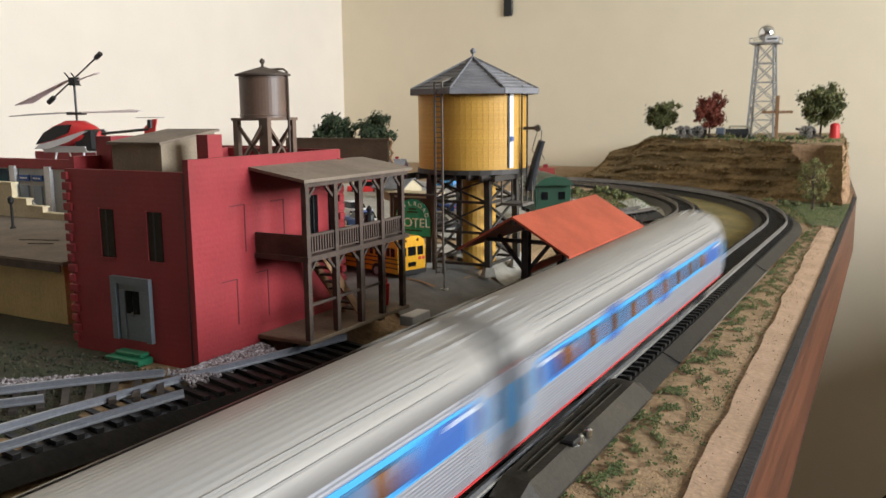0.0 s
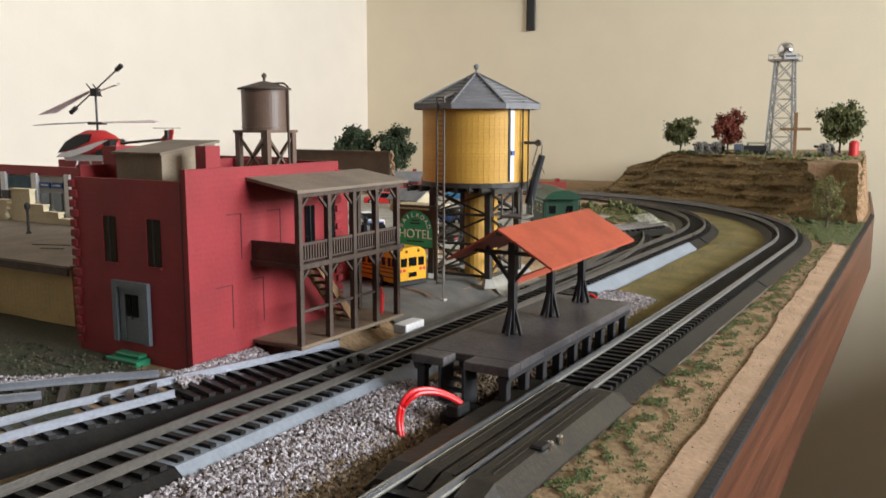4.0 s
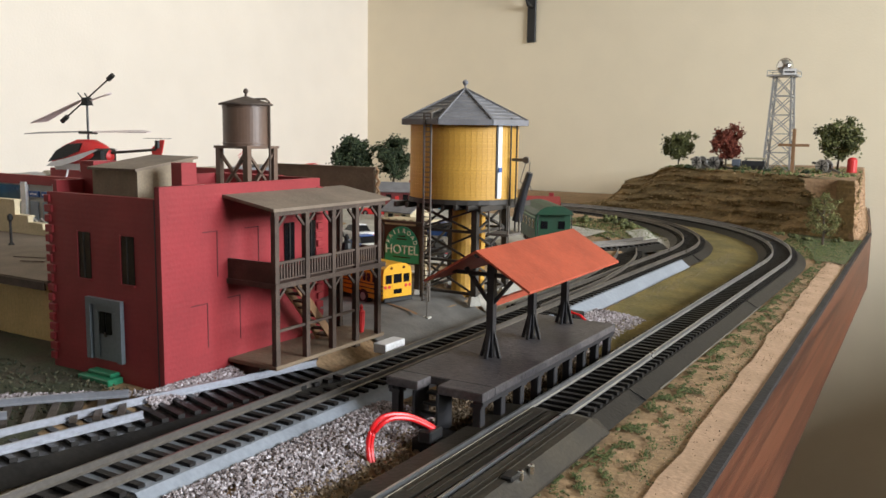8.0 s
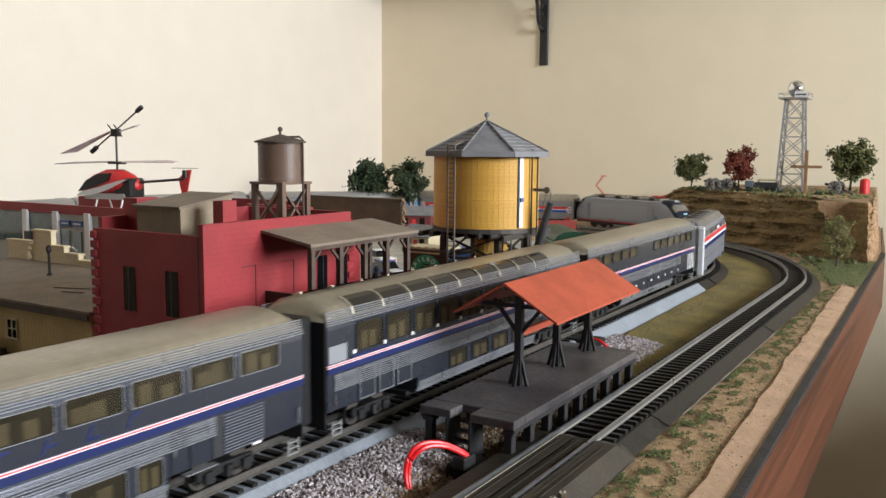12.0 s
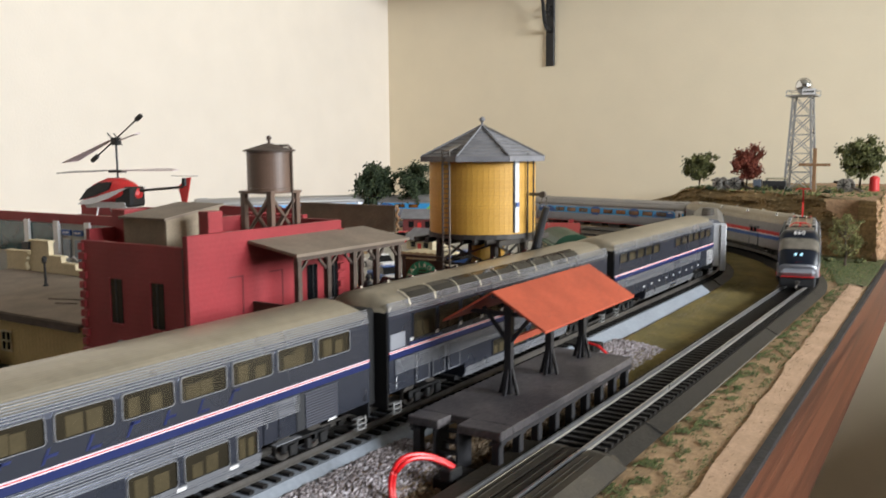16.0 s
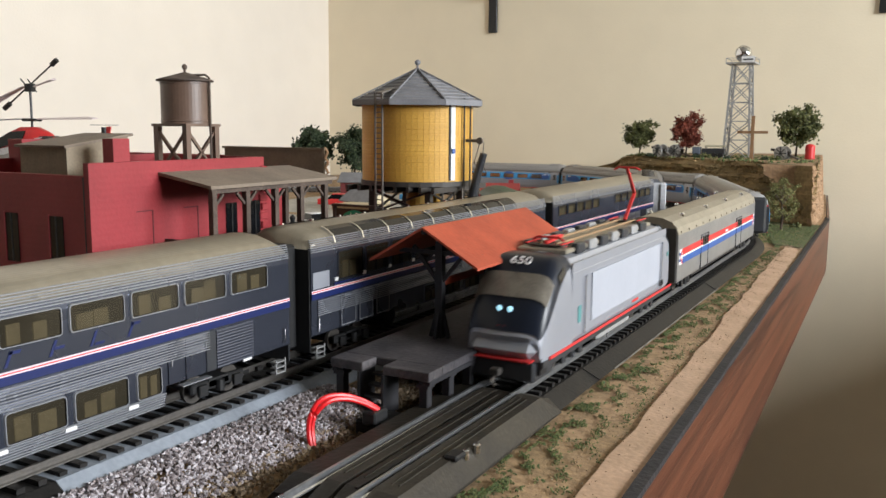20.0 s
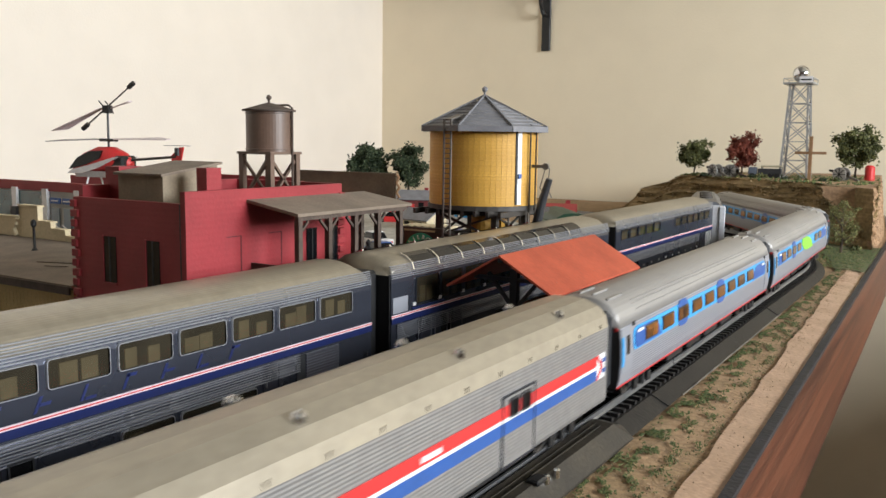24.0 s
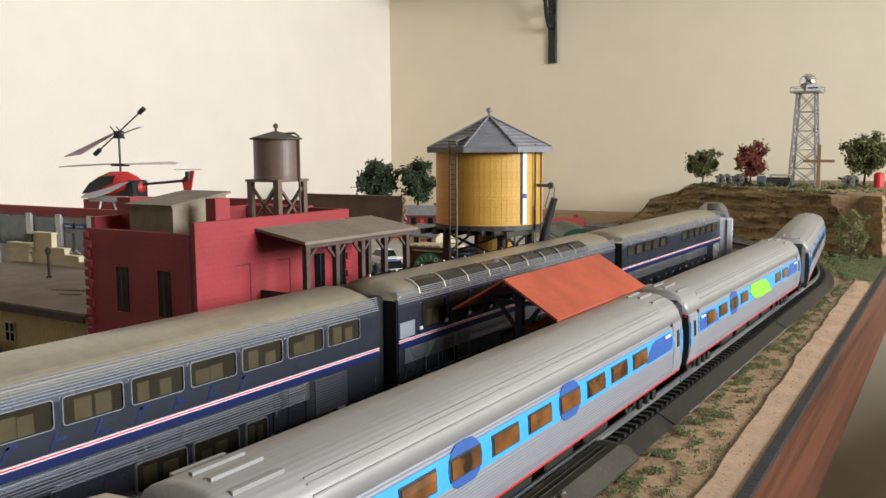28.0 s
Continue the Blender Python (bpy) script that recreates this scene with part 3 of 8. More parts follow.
    for k in range(9):
        f = (k + 0.5) / 9
        y, z = 0.352 + 0.031 * f, 0.056 - 0.036 * f
        part("stair_tread", bx(px - 0.018, px - 0.010, y - 0.0018, y + 0.0018, z - 0.0004, z + 0.0004), DKBROWN, t)
    return t


hotel()
step = thing("doorstep", pose(0, 0, 0), "green plastic doorstep before the hotel door", "step")
part("lower_step", bx(-0.1890, -0.1680, 0.2835, 0.2915, GZ - 0.001, 0.0152, bevel=0.0005), GREENP, step)
part("upper_step", bx(-0.1860, -0.1700, 0.2865, 0.2915, 0.0152, 0.0170, bevel=0.0004), GREENP, step)
slabt = part("porch_step", bx(-0.112, -0.104, 0.402, 0.4200, GZ - 0.002, 0.0155, bevel=0.0004), WHITEP)
tagged(slabt, "white block step beside the hotel porch", "step")

# roof shed
shed = thing("roof_shed", pose(-0.180, 0.3, 0.0885), "grey-brown board shed with a sloping tan roof on the hotel", "shed")
bm = B()
pr = [(0.0, 0.0), (0.032, 0.0), (0.032, 0.0216), (0.0, 0.0172)]
a = [bm.verts.new((-0.0150, y, z)) for y, z in pr]
b = [bm.verts.new((0.0150, y, z)) for y, z in pr]
for k in range(4):
    bm.faces.new((a[k], a[(k + 1) % 4], b[(k + 1) % 4], b[k]))
bm.faces.new(a[::-1]), bm.faces.new(b)
part("shed_body", bm, SHEDG, shed)
part("shed_roof", beam(B(), (0, -0.0018, 0.01745), (0, 0.0340, 0.0224), 0.0325, 0.0011), ROOFTAN, shed)


def rooftop_tank():
    t = thing("rooftop_water_tank", pose(-0.1705, 0.373, 0.0885), "brown round water tank on a timber trestle", "water tank")
    r = 0.0117
    bm = lathe(B(), [(0.0003, 0.0275), (r, 0.0275), (r, 0.0481), (0.0003, 0.0481)], 48)
    part("tank", bm, TANKBR, t)
    for z in (0.0285, 0.0465):
        part("hoop", lathe(B(), [(r, z), (r + 0.0004, z + 0.0001), (r + 0.0004, z + 0.0005), (r, z + 0.0006)], 32), TANKBR, t)
    part("tank_roof", lathe(B(), [(r + 0.0018, 0.0478), (r + 0.0018, 0.0486), (0.001, 0.0522)], 32), DKBROWN, t)
    part("finial", lathe(B(), [(0.0006, 0.052), (0.0006, 0.0535), (0.0013, 0.0543), (0.0013, 0.0552), (0.0004, 0.0562)], 10), DKBROWN, t)
    part("platform", bx(-r + 0.0002, r - 0.0002, -r + 0.0002, r - 0.0002, 0.0262, 0.0275), TANKBR, t)
    c = r - 0.0022
    for sx in (-1, 1):
        for sy in (-1, 1):
            part("leg", bx(sx * c - 0.0014, sx * c + 0.0014, sy * c - 0.0014, sy * c + 0.0014, 0.0, 0.0262), TANKBR, t)
    for s in (-1, 1):
        for d in (-1, 1):
            part("brace", beam(B(), (-d * c, s * c, 0.003), (d * c, s * c, 0.0245), 0.0012), TANKBR, t)
            part("brace", beam(B(), (s * c, -d * c, 0.003), (s * c, d * c, 0.0245), 0.0012), TANKBR, t)
    pipe = [(0.003, 0, 0.0508), (0.0080, 0, 0.0510), (0.0095, 0, 0.0495), (0.0095, 0, 0.0)]
    part("pipe", tube(B(), [(x * (r + 0.001) / 0.0095 * 0.95, x * (r + 0.001) / 0.0095 * 0.30, z) for x, _, z in pipe], 0.0006, 6), DKBROWN, t)


rooftop_tank()

# ---- yellow water tower ----
def water_tower():
    t = thing("water_tower", pose(-0.148, 0.557, GZ), "yellow board water tower with a grey eight-sided roof", "water tower")
    r, zb, zt = 0.0362, 0.0685, 0.1205
    part("tank", lathe(B(), [(r, zb), (r, zt)], 48), YELLOW, t)
    st = None
    for k in range(64):
        a = 2 * math.pi * k / 64
        m = pose(r * math.cos(a), r * math.sin(a), zb, 0, 0, math.degrees(a))
        if st is None:
            ob = part("stave", bx(-0.0006, 0.0003, -0.00173, 0.00173, 0.0002, zt - zb - 0.0002), YELLOW, t, m=m)
            st = ob.data
        else:
            ob = new("stave", st)
            ob.parent, ob.matrix_local = t, m
    for z in [zb + 0.0022 + 0.0034 * k for k in range(15)]:
        part("hoop", lathe(B(), [(r + 0.0002, z), (r + 0.0005, z + 0.0001), (r + 0.0005, z + 0.0004), (r + 0.0002, z + 0.0005)], 48), YELLOW, t)
    # roof of eight fields with shingle courses
    rr, z0, z1 = 0.0445, zt - 0.0015, zt + 0.0195
    rot = math.radians(8)

    def ring(rad, z):
        return [Vector((rad * math.cos(rot + math.pi / 4 * k), rad * math.sin(rot + math.pi / 4 * k), z)) for k in range(8)]
    for k in range(8):
        bm = B()
        n = 9
        for j in range(n):
            f0, f1 = j / n, (j + 1) / n
            ra, rb = rr * (1 - f0), max(rr * (1 - f1), 0.0004)
            za, zz = z0 + (z1 - z0) * f0 + 0.0007, z0 + (z1 - z0) * f1 + 0.0001
            A, C = ring(ra, za), ring(rb, zz)
            Al = ring(ra, za - 0.0008)
            q = [bm.verts.new(p) for p in (A[k], A[(k + 1) % 8], C[(k + 1) % 8], C[k])]
            bm.faces.new(q)
            w = [bm.verts.new(p) for p in (Al[k], Al[(k + 1) % 8])]
            bm.faces.new((w[0], w[1], q[1], q[0]))
        part("roof_panel", bm, ROOFGR, t)
        A, C = ring(rr, z0 + 0.001), ring(0.0005, z1 + 0.001)
        part("hip_ridge", beam(B(), A[k], C[k], 0.0009), ROOFGR, t)
        F = ring(rr, z0 - 0.0008)
        part("eave_board", beam(B(), F[k], F[(k + 1) % 8], 0.0012, 0.0036), ROOFGR, t)
    A = ring(rr * 0.99, z0 - 0.0012)
    bm = B()
    bm.faces.new([bm.verts.new(p) for p in A])
    part("soffit", bm, STEELDK, t)
    part("finial", lathe(B(), [(0.0007, z1 - 0.001), (0.0007, z1 + 0.003), (0.0019, z1 + 0.0042), (0.0019, z1 + 0.0056), (0.0005, z1 + 0.0068)], 12), ROOFGR, t)
    # platform and trestle
    part("base_ring", lathe(B(), [(r + 0.0012, zb - 0.0030), (r + 0.0012, zb)], 32), STEELDK, t)
    for k in range(8):
        x = -0.032 + k * 0.0092
        part("joist", bx(x - 0.001, x + 0.001, -0.036, 0.036, zb - 0.0065, zb - 0.003), STEELDK, t)
    part("centre_pipe", lathe(B(), [(0.0075, 0.0), (0.0075, zb - 0.006)], 16), YELLOW, t)
    c = 0.0212
    for sx in (-1, 1):
        for sy in (-1, 1):
            part("footing", lathe(B(), [(0.0055, -0.001), (0.0038, 0.005)], 4, sx * c * 1.04, sy * c * 1.04), CONC, t, "pale concrete footing")
            part("leg", beam(B(), (sx * c * 1.04, sy * c * 1.04, 0.005), (sx * c, sy * c, zb - 0.0065), 0.004), STEELDK, t)
    for i in (-1, 1):
        for z in (0.005, 0.026, 0.046):
            part("strut", bx(-c, c, i * c - 0.0008, i * c + 0.0008, z, z + 0.0018), STEELDK, t)
            part("strut", bx(i * c - 0.0008, i * c + 0.0008, -c, c, z, z + 0.0018), STEELDK, t)
        for za, zc in ((0.006, 0.026), (0.027, 0.046), (0.047, 0.062)):
            for d in (-1, 1):
                part("brace", beam(B(), (-d * c, i * c, za), (d * c, i * c, zc), 0.0013), STEELDK, t)
                part("brace", beam(B(), (i * c, -d * c, za), (i * c, d * c, zc), 0.0013), STEELDK, t)
    # yellow post between the legs
    part("yellow_post", bx(0.004, 0.011, 0.0065, 0.012, 0.0, zb - 0.0065), YELLOW, t)
    # ladder on the south face
    for s in (-1, 1):
        part("ladder_rail", bx(-0.0030 + s * 0.0026 - 0.0005, -0.0030 + s * 0.0026 + 0.0005, -r - 0.0065, -r - 0.0055, 0.0, zt + 0.0035), STEELGR, t)
    rung = None
    for k in range(38):
        m = pose(-0.0030, -r - 0.006, 0.003 + 0.0032 * k)
        if rung is None:
            ob = part("rung", bx(-0.0022, 0.0022, -0.0003, 0.0003, -0.0003, 0.0003), STEELGR, t, m=m)
            rung = ob.data
        else:
            ob = new("rung", rung)
            ob.parent, ob.matrix_local = t, m
    part("ladder_top", beam(B(), (-0.0030, -r - 0.006, zt + 0.003), (-0.0030, -r + 0.009, zt + 0.0065), 0.005, 0.0008), STEELGR, t)
    # gauge board, guide rails and spout on the south-east side
    a = math.radians(-22)
    ca, sa = math.cos(a), math.sin(a)
    part("gauge_board", bx(-0.0003, 0.0012, -0.0016, 0.0016, zb + 0.001, zt), WHITEP, t, "white water level board", m=pose(r * ca, r * sa, 0, 0, 0, -22))
    part("gauge_edge", bx(-0.0003, 0.0009, -0.0028, -0.0016, zb + 0.001, zt), BLACKP, t, m=pose(r * ca, r * sa, 0, 0, 0, -22))
    part("gauge_marker", bx(0.0012, 0.002, -0.0012, 0.0012, zb + 0.018, zb + 0.021), BLUE, t, m=pose(r * ca, r * sa, 0, 0, 0, -22))
    for d in (-8, 4):
        a2 = math.radians(d)
        part("guide_rail", tube(B(), [((r + 0.002) * math.cos(a2), (r + 0.002) * math.sin(a2), zb - 0.022), ((r + 0.002) * math.cos(a2), (r + 0.002) * math.sin(a2), zt + 0.001)], 0.0006, 6), STEELDK, t)
    dirv = Vector((math.cos(math.radians(-4)), math.sin(math.radians(-4)), 0))
    p = dirv * (r + 0.002)
    part("spout_bracket", beam(B(), p + Vector((0, 0, zb + 0.026)), p + dirv * 0.010 + Vector((0, 0, zb + 0.026)), 0.002), STEELGR, t)
    part("pulley", tube(B(), [p + dirv * 0.010 + Vector((0, -0.001, zb + 0.026)), p + dirv * 0.010 + Vector((0, 0.001, zb + 0.026))], 0.0022, 12), STEELGR, t)
    part("spout", tube(B(), [p + dirv * 0.004 + Vector((0, 0, zb - 0.014)), p + dirv * 0.009 + Vector((0, 0, zb + 0.006)), p + dirv * 0.013 + Vector((0, 0, zb + 0.018))], 0.0032, 12, 0.0022), DKGREY, t)
    for k in (0.0, 0.003):
        part("chain", tube(B(), [p + dirv * (0.010 + k) + Vector((0, 0, zb + 0.025)), p + dirv * (0.006 + k * 2) + Vector((0, 0, zb + 0.012)), p + dirv * (0.012 + k) + Vector((0, 0, zb + 0.006))], 0.0003, 5), STEELGR, t)
    part("valve_platform", bx(0.030, 0.046, -0.022, -0.004, zb - 0.0225, zb - 0.021), STEELGR, t)
    for x, y in ((0.031, -0.021), (0.045, -0.021), (0.031, -0.005), (0.045, -0.005)):
        part("hanger", bx(x - 0.0005, x + 0.0005, y - 0.0005, y + 0.0005, zb - 0.021, zb - 0.003), STEELGR, t)


water_tower()

# ---- station platform ----
def platform():
    t = thing("station_platform", pose(0, 0, 0), "dark grey raised station platform with an orange gabled roof", "platform")
    x0, x1, y0, y1, zt = -0.0568, -0.0110, 0.3345, 0.4845, 0.0232
    z0 = 0.0195
    part("deck", bx(x0, x1, y0 + 0.0105, y1, z0, zt, bevel=0.0004), PLATF, t)
    part("deck", bx(x0, -0.0412, y0, y0 + 0.0105, z0, zt, bevel=0.0003), PLATF, t)
    part("deck", bx(-0.0318, x1, y0, y0 + 0.0105, z0, zt, bevel=0.0003), PLATF, t)
    part("edge_beam", bx(x1 - 0.0025, x1 - 0.0003, y0 + 0.001, y1 - 0.001, z0 - 0.0018, z0), PLATD, t)
    part("edge_beam", bx(x0 + 0.0003, x0 + 0.0025, y0 + 0.001, y1 - 0.001, z0 - 0.0018, z0), PLATD, t)
    for k in range(4):
        y = y0 + 0.0090 - k * 0.0028
        part("stair_tread", bx(-0.0412, -0.0318, y - 0.0022, y + 0.0012, 0.0165 - k * 0.0037, 0.0175 - k * 0.0037), PLATD, t)
    for x in (-0.0424, -0.0312):
        part("stair_cheek", bx(x - 0.0008, x + 0.0002, y0 - 0.0008, y0 + 0.0105, 0.003, z0), PLATD, t)
    for x in (x0 + 0.0035, x1 - 0.0035):
        for k in range(9):
            y = y0 + 0.0035 + k * (y1 - y0 - 0.007) / 8
            zb = 0.001 if x > -0.03 else 0.003
            part("stilt", bx(x - 0.0019, x + 0.0019, y - 0.0019, y + 0.0019, zb, z0, bevel=0.0003), PLATD, t)
            part("stilt_cap", bx(x - 0.0026, x + 0.0026, y - 0.0026, y + 0.0026, z0 - 0.003, z0 - 0.0015), PLATD, t)
    px = -0.0350
    for y in (0.3860, 0.4292, 0.4705):
        part("post", bx(px - 0.0017, px + 0.0017, y - 0.0017, y + 0.0017, zt, 0.066), PLATD, t)
        for dx, dy in ((1, 0), (-1, 0), (0, 1), (0, -1)):
            part("foot_brace", beam(B(), (px + dx * 0.0045, y + dy * 0.0045, zt), (px + dx * 0.0012, y + dy * 0.0012, zt + 0.0125), 0.0014), PLATD, t)
        for s in (-1, 1):
            part("roof_brace", beam(B(), (px, y, 0.047), (px + s * 0.0135, y, 0.0632), 0.0016), PLATD, t)
        part("tie_beam", beam(B(), (px - 0.0205, y, 0.0610), (px + 0.0205, y, 0.0610), 0.0018), PLATD, t)
    ya, yb = 0.3700, 0.4785
    for s in (-1, 1):
        bm = B()
        rid, eav = Vector((px, 0, 0.0738)), Vector((px + s * 0.0262, 0, 0.0585))
        d = 0.0011
        q = []
        for y in (ya, yb):
            for p in (rid, eav):
                q += [bm.verts.new((p.x, y, p.z)), bm.verts.new((p.x, y, p.z - d))]
        r0, r0b, e0, e0b, r1, r1b, e1, e1b = q
        for f in ((r0, e0, e1, r1), (r0b, r1b, e1b, e0b), (e0, e0b, e1b, e1), (r0, r0b, e0b, e0), (r1, e1, e1b, r1b), (r0, r1, r1b, r0b)):
            bm.faces.new(f)
        part("roof_slope", bm, PORANGE, t, "faded orange-red plastic roof")
    part("red_beam", bx(px - 0.0009, px + 0.0009, 0.3875, 0.4690, 0.0463, 0.0492), PORANGE, t, "orange-red beam between the posts")
    part("ridge_beam", bx(px - 0.001, px + 0.001, ya + 0.001, yb - 0.001, 0.0705, 0.0722), PLATD, t)


platform()

# red wires and their connector
wire = thing("red_wire", pose(0, 0, 0), "pair of red power wires looped over the gravel", "wire")
LOOPW = [(-0.0365, 0.2950, 0.0030), (-0.0378, 0.2956, 0.0085), (-0.0376, 0.2966, 0.0135), (-0.0362, 0.2990, 0.0178), (-0.0340, 0.3030, 0.0194), (-0.0310, 0.3085, 0.0186), (-0.0285, 0.3140, 0.0160), (-0.0262, 0.3185, 0.0130), (-0.0250, 0.3215, 0.0105)]
for o in (0.0, 0.0018):
    pts = [(x + o * (0.4 if k < 3 else 0.9), y + o * 0.5, z - o * (0.2 + 0.12 * k)) for k, (x, y, z) in enumerate(LOOPW)]
    sm = []
    for k in range(len(pts) - 1):
        p0, p1, p2, p3 = [Vector(pts[min(max(k + j, 0), len(pts) - 1)]) for j in (-1, 0, 1, 2)]
        for u in (0.0, 0.34, 0.67):
            sm.append(0.5 * (2 * p1 + (p2 - p0) * u + (2 * p0 - 5 * p1 + 4 * p2 - p3) * u ** 2 + (3 * p1 - p0 - 3 * p2 + p3) * u ** 3))
    part("strand", tube(B(), sm + [Vector(pts[-1])], 0.00095, 8), REDWIRE, wire)
term = thing("terminal_block", pose(0, 0, 0), "black power connector clipped to the roadbed", "connector")
part("body", bx(-0.0330, -0.0165, 0.3170, 0.3330, 0.0005, 0.0068, bevel=0.0008), BED, term)
part("plug", bx(-0.0285, -0.0225, 0.3150, 0.3240, 0.0060, 0.0112, bevel=0.0006), BLACKP, term)

# rerailer in the outer track
rer = thing("rerailer_ramp", pose(0, 0, 0), "black plastic rerailer crossing set in the outer track", "track ramp")
y0, y1 = 0.254, 0.381
# Brown second tone paints the plates' sheen into the black plastic.
RERM = mat("brown_sheen_black_plastic", (0.021, 0.018, 0.015), 0.5, 0, 0.5, 55, 0.25, 500, second=(0.034, 0.028, 0.02), spec=0.35, fine=0.2)


def ramp_plate(prof, name):
    """A plate with an (x, z) outline, chamfered at both ends."""
    bm = B()
    rows4 = []
    for y, dz in ((y0, 0.0030), (y0 + 0.010, 0.0), (y1 - 0.010, 0.0), (y1, 0.0030)):
        rows4.append([bm.verts.new((x, y, max(0.0006, z - dz))) for x, z in prof] + [bm.verts.new((prof[-1][0], y, 0.0004)), bm.verts.new((prof[0][0], y, 0.0004))])
    for p, q in zip(rows4, rows4[1:]):
        for k in range(len(p)):
            bm.faces.new((p[k], p[(k + 1) % len(p)], q[(k + 1) % len(p)], q[k]))
    bm.faces.new(rows4[0]), bm.faces.new(rows4[-1][::-1])
    return part(name, bm, RERM, rer)


ramp_plate([(-0.0064, 0.0089), (-0.0008, 0.0085)], "plate")
ramp_plate([(0.0008, 0.0085), (0.0064, 0.0089)], "plate")
ramp_plate([(-0.0242, 0.0012), (-0.0190, 0.0084), (-0.0104, 0.0090)], "side_plate")
ramp_plate([(0.0104, 0.0090), (0.0192, 0.0084), (0.0248, 0.0014)], "side_plate")
for x in (-0.0040, 0.0034, 0.0132, 0.0158):
    part("groove_rib", bx(x - 0.00022, x + 0.00022, y0 + 0.016, y1 - 0.016, 0.0086, 0.0091), RERM, rer)
part("flange_slot", beam(B(), (0.0058, 0.262, 0.0090), (0.0078, 0.330, 0.0092), 0.0011, 0.0005), BLACKP, rer)
part("clip", bx(0.0165, 0.0215, 0.296, 0.303, 0.0078, 0.0098, bevel=0.0006), BLACKP, rer)
for x, y in ((0.0205, 0.3040), (0.0212, 0.3110)):
    part("screw", lathe(B(), [(0.0013, 0.0064), (0.0013, 0.0092), (0.0006, 0.0097)], 10, x, y), CHROME, rer, "bright screw head")
for y in (0.2445, 0.431, 0.69):
    part("joint_line", beam(B(), (0.0155, y, 0.0054), (0.0232, y + 0.003, 0.0003), 0.0007, 0.0005), BLACKP, outer)
# Thin pale bar that paints a glint along the roadbed's toe.
part("toe_glint", beam(B(), (0.0234, 0.455, 0.0004), (0.0234, 0.70, 0.0004), 0.0004, 0.0008), mat("pale_glint_plastic", (0.2, 0.175, 0.14), 0.6, 0, 0.6, 45, second=(0.05, 0.045, 0.04)), outer, "pale glint painted along the lower edge of the roadbed")

# ---- scenery patches ----
def patch(name, outline, m, label, lift=0.0006, cat="ground cover"):
    """A thin sheet that follows the ground inside a rough outline."""
    bm = B()
    vs = [bm.verts.new((x, y, 0)) for x, y in outline]
    f = bm.faces.new(vs)
    xs, ys = [p[0] for p in outline], [p[1] for p in outline]
    for ax, lo, hi, n in ((0, min(xs), max(xs), 14), (1, min(ys), max(ys), 26)):
        for k in range(1, n):
            c = [0, 0, 0]
            c[ax] = lo + (hi - lo) * k / n
            no = [0, 0, 0]
            no[ax] = 1
            bmesh.ops.bisect_plane(bm, geom=bm.verts[:] + bm.edges[:] + bm.faces[:], plane_co=c, plane_no=no)
    for v in bm.verts:
        n = noise.noise((v.co.x * 60, v.co.y * 60, 0)) * 0.0006
        v.co.z = ground_z(v.co.x, v.co.y) + n - 0.0012 + lift
    ob = part(name, bm, m, smooth=True)
    return tagged(ob, label, cat, kind="structure")


patch("grass_mat", [(-0.020, 0.50), (-0.020, 0.93), (-0.045, 1.06), (-0.11, 1.19), (-0.2, 1.285), (-0.34, 1.33), (-0.34, 1.27), (-0.22, 1.2), (-0.13, 1.1), (-0.085, 0.99), (-0.066, 0.88), (-0.062, 0.62), (-0.05, 0.5)], OLIVE, "olive brown grass mat between the two curved tracks", 0.0014)
patch("lawn", [(-0.52, 0.15), (-0.15, 0.15), (-0.125, 0.20), (-0.155, 0.262), (-0.17, 0.285), (-0.145, 0.5), (-0.52, 0.5)], LAWN, "dark green scatter lawn round the hotel", 0.0008)
patch("grass_corner", [(0.022, 0.98), (0.05, 0.98), (0.046, 1.2), (-0.05, 1.25), (-0.02, 1.15), (0.005, 1.07)], GRASS, "green turf at the foot of the hill", 0.0015)
patch("road", [(-0.1095, 0.425), (-0.1105, 0.535), (-0.30, 0.62), (-0.6, 0.7), (-0.6, 0.62), (-0.30, 0.52), (-0.165, 0.43)], ASPH, "worn grey model road with yellow lines", 0.0022)
patch("parking_lot", [(-0.2, 0.66), (-0.2, 0.98), (-0.62, 1.2), (-0.62, 0.75), (-0.4, 0.66)], CONC, "pale dusty parking ground", 0.0022)
patch("road_line", [(-0.135, 0.478), (-0.30, 0.556), (-0.30, 0.5585), (-0.135, 0.4805)], CROSSW, "faded yellow road line", 0.0027, "road line")
patch("pavement", [(-0.1105, 0.537), (-0.1105, 0.605), (-0.19, 0.63), (-0.23, 0.61)], CONC, "pale concrete paving under the water tower", 0.003)
bm = B()
N = 150
rows_ = []
for i in range(N):
    y = -1.1 + i * (1.33 + 1.1) / (N - 1)
    rows_.append((edge_x(y) - 0.0118 - 0.008 * min(0.5, max(0.0, y - 0.35)) + 0.0022 * noise.noise((y * 30, 0, 0)) + 0.0016 * noise.noise((y * 120, 5, 0)), edge_x(y) + 0.0005, y))
va = [(bm.verts.new((a, y, ground_z(a, y) + 0.0002)), bm.verts.new((b, y, -0.0033)), bm.verts.new((b, y, -0.010)), bm.verts.new((a, y, -0.012))) for a, b, y in rows_]
for p, q in zip(va, va[1:]):
    for k in range(4):
        bm.faces.new((p[k], q[k], q[(k + 1) % 4], p[(k + 1) % 4]))
tagged(part("trim", bm, TANPAINT, smooth=False), "tan painted plaster rim along the table edge", "rim", kind="structure")

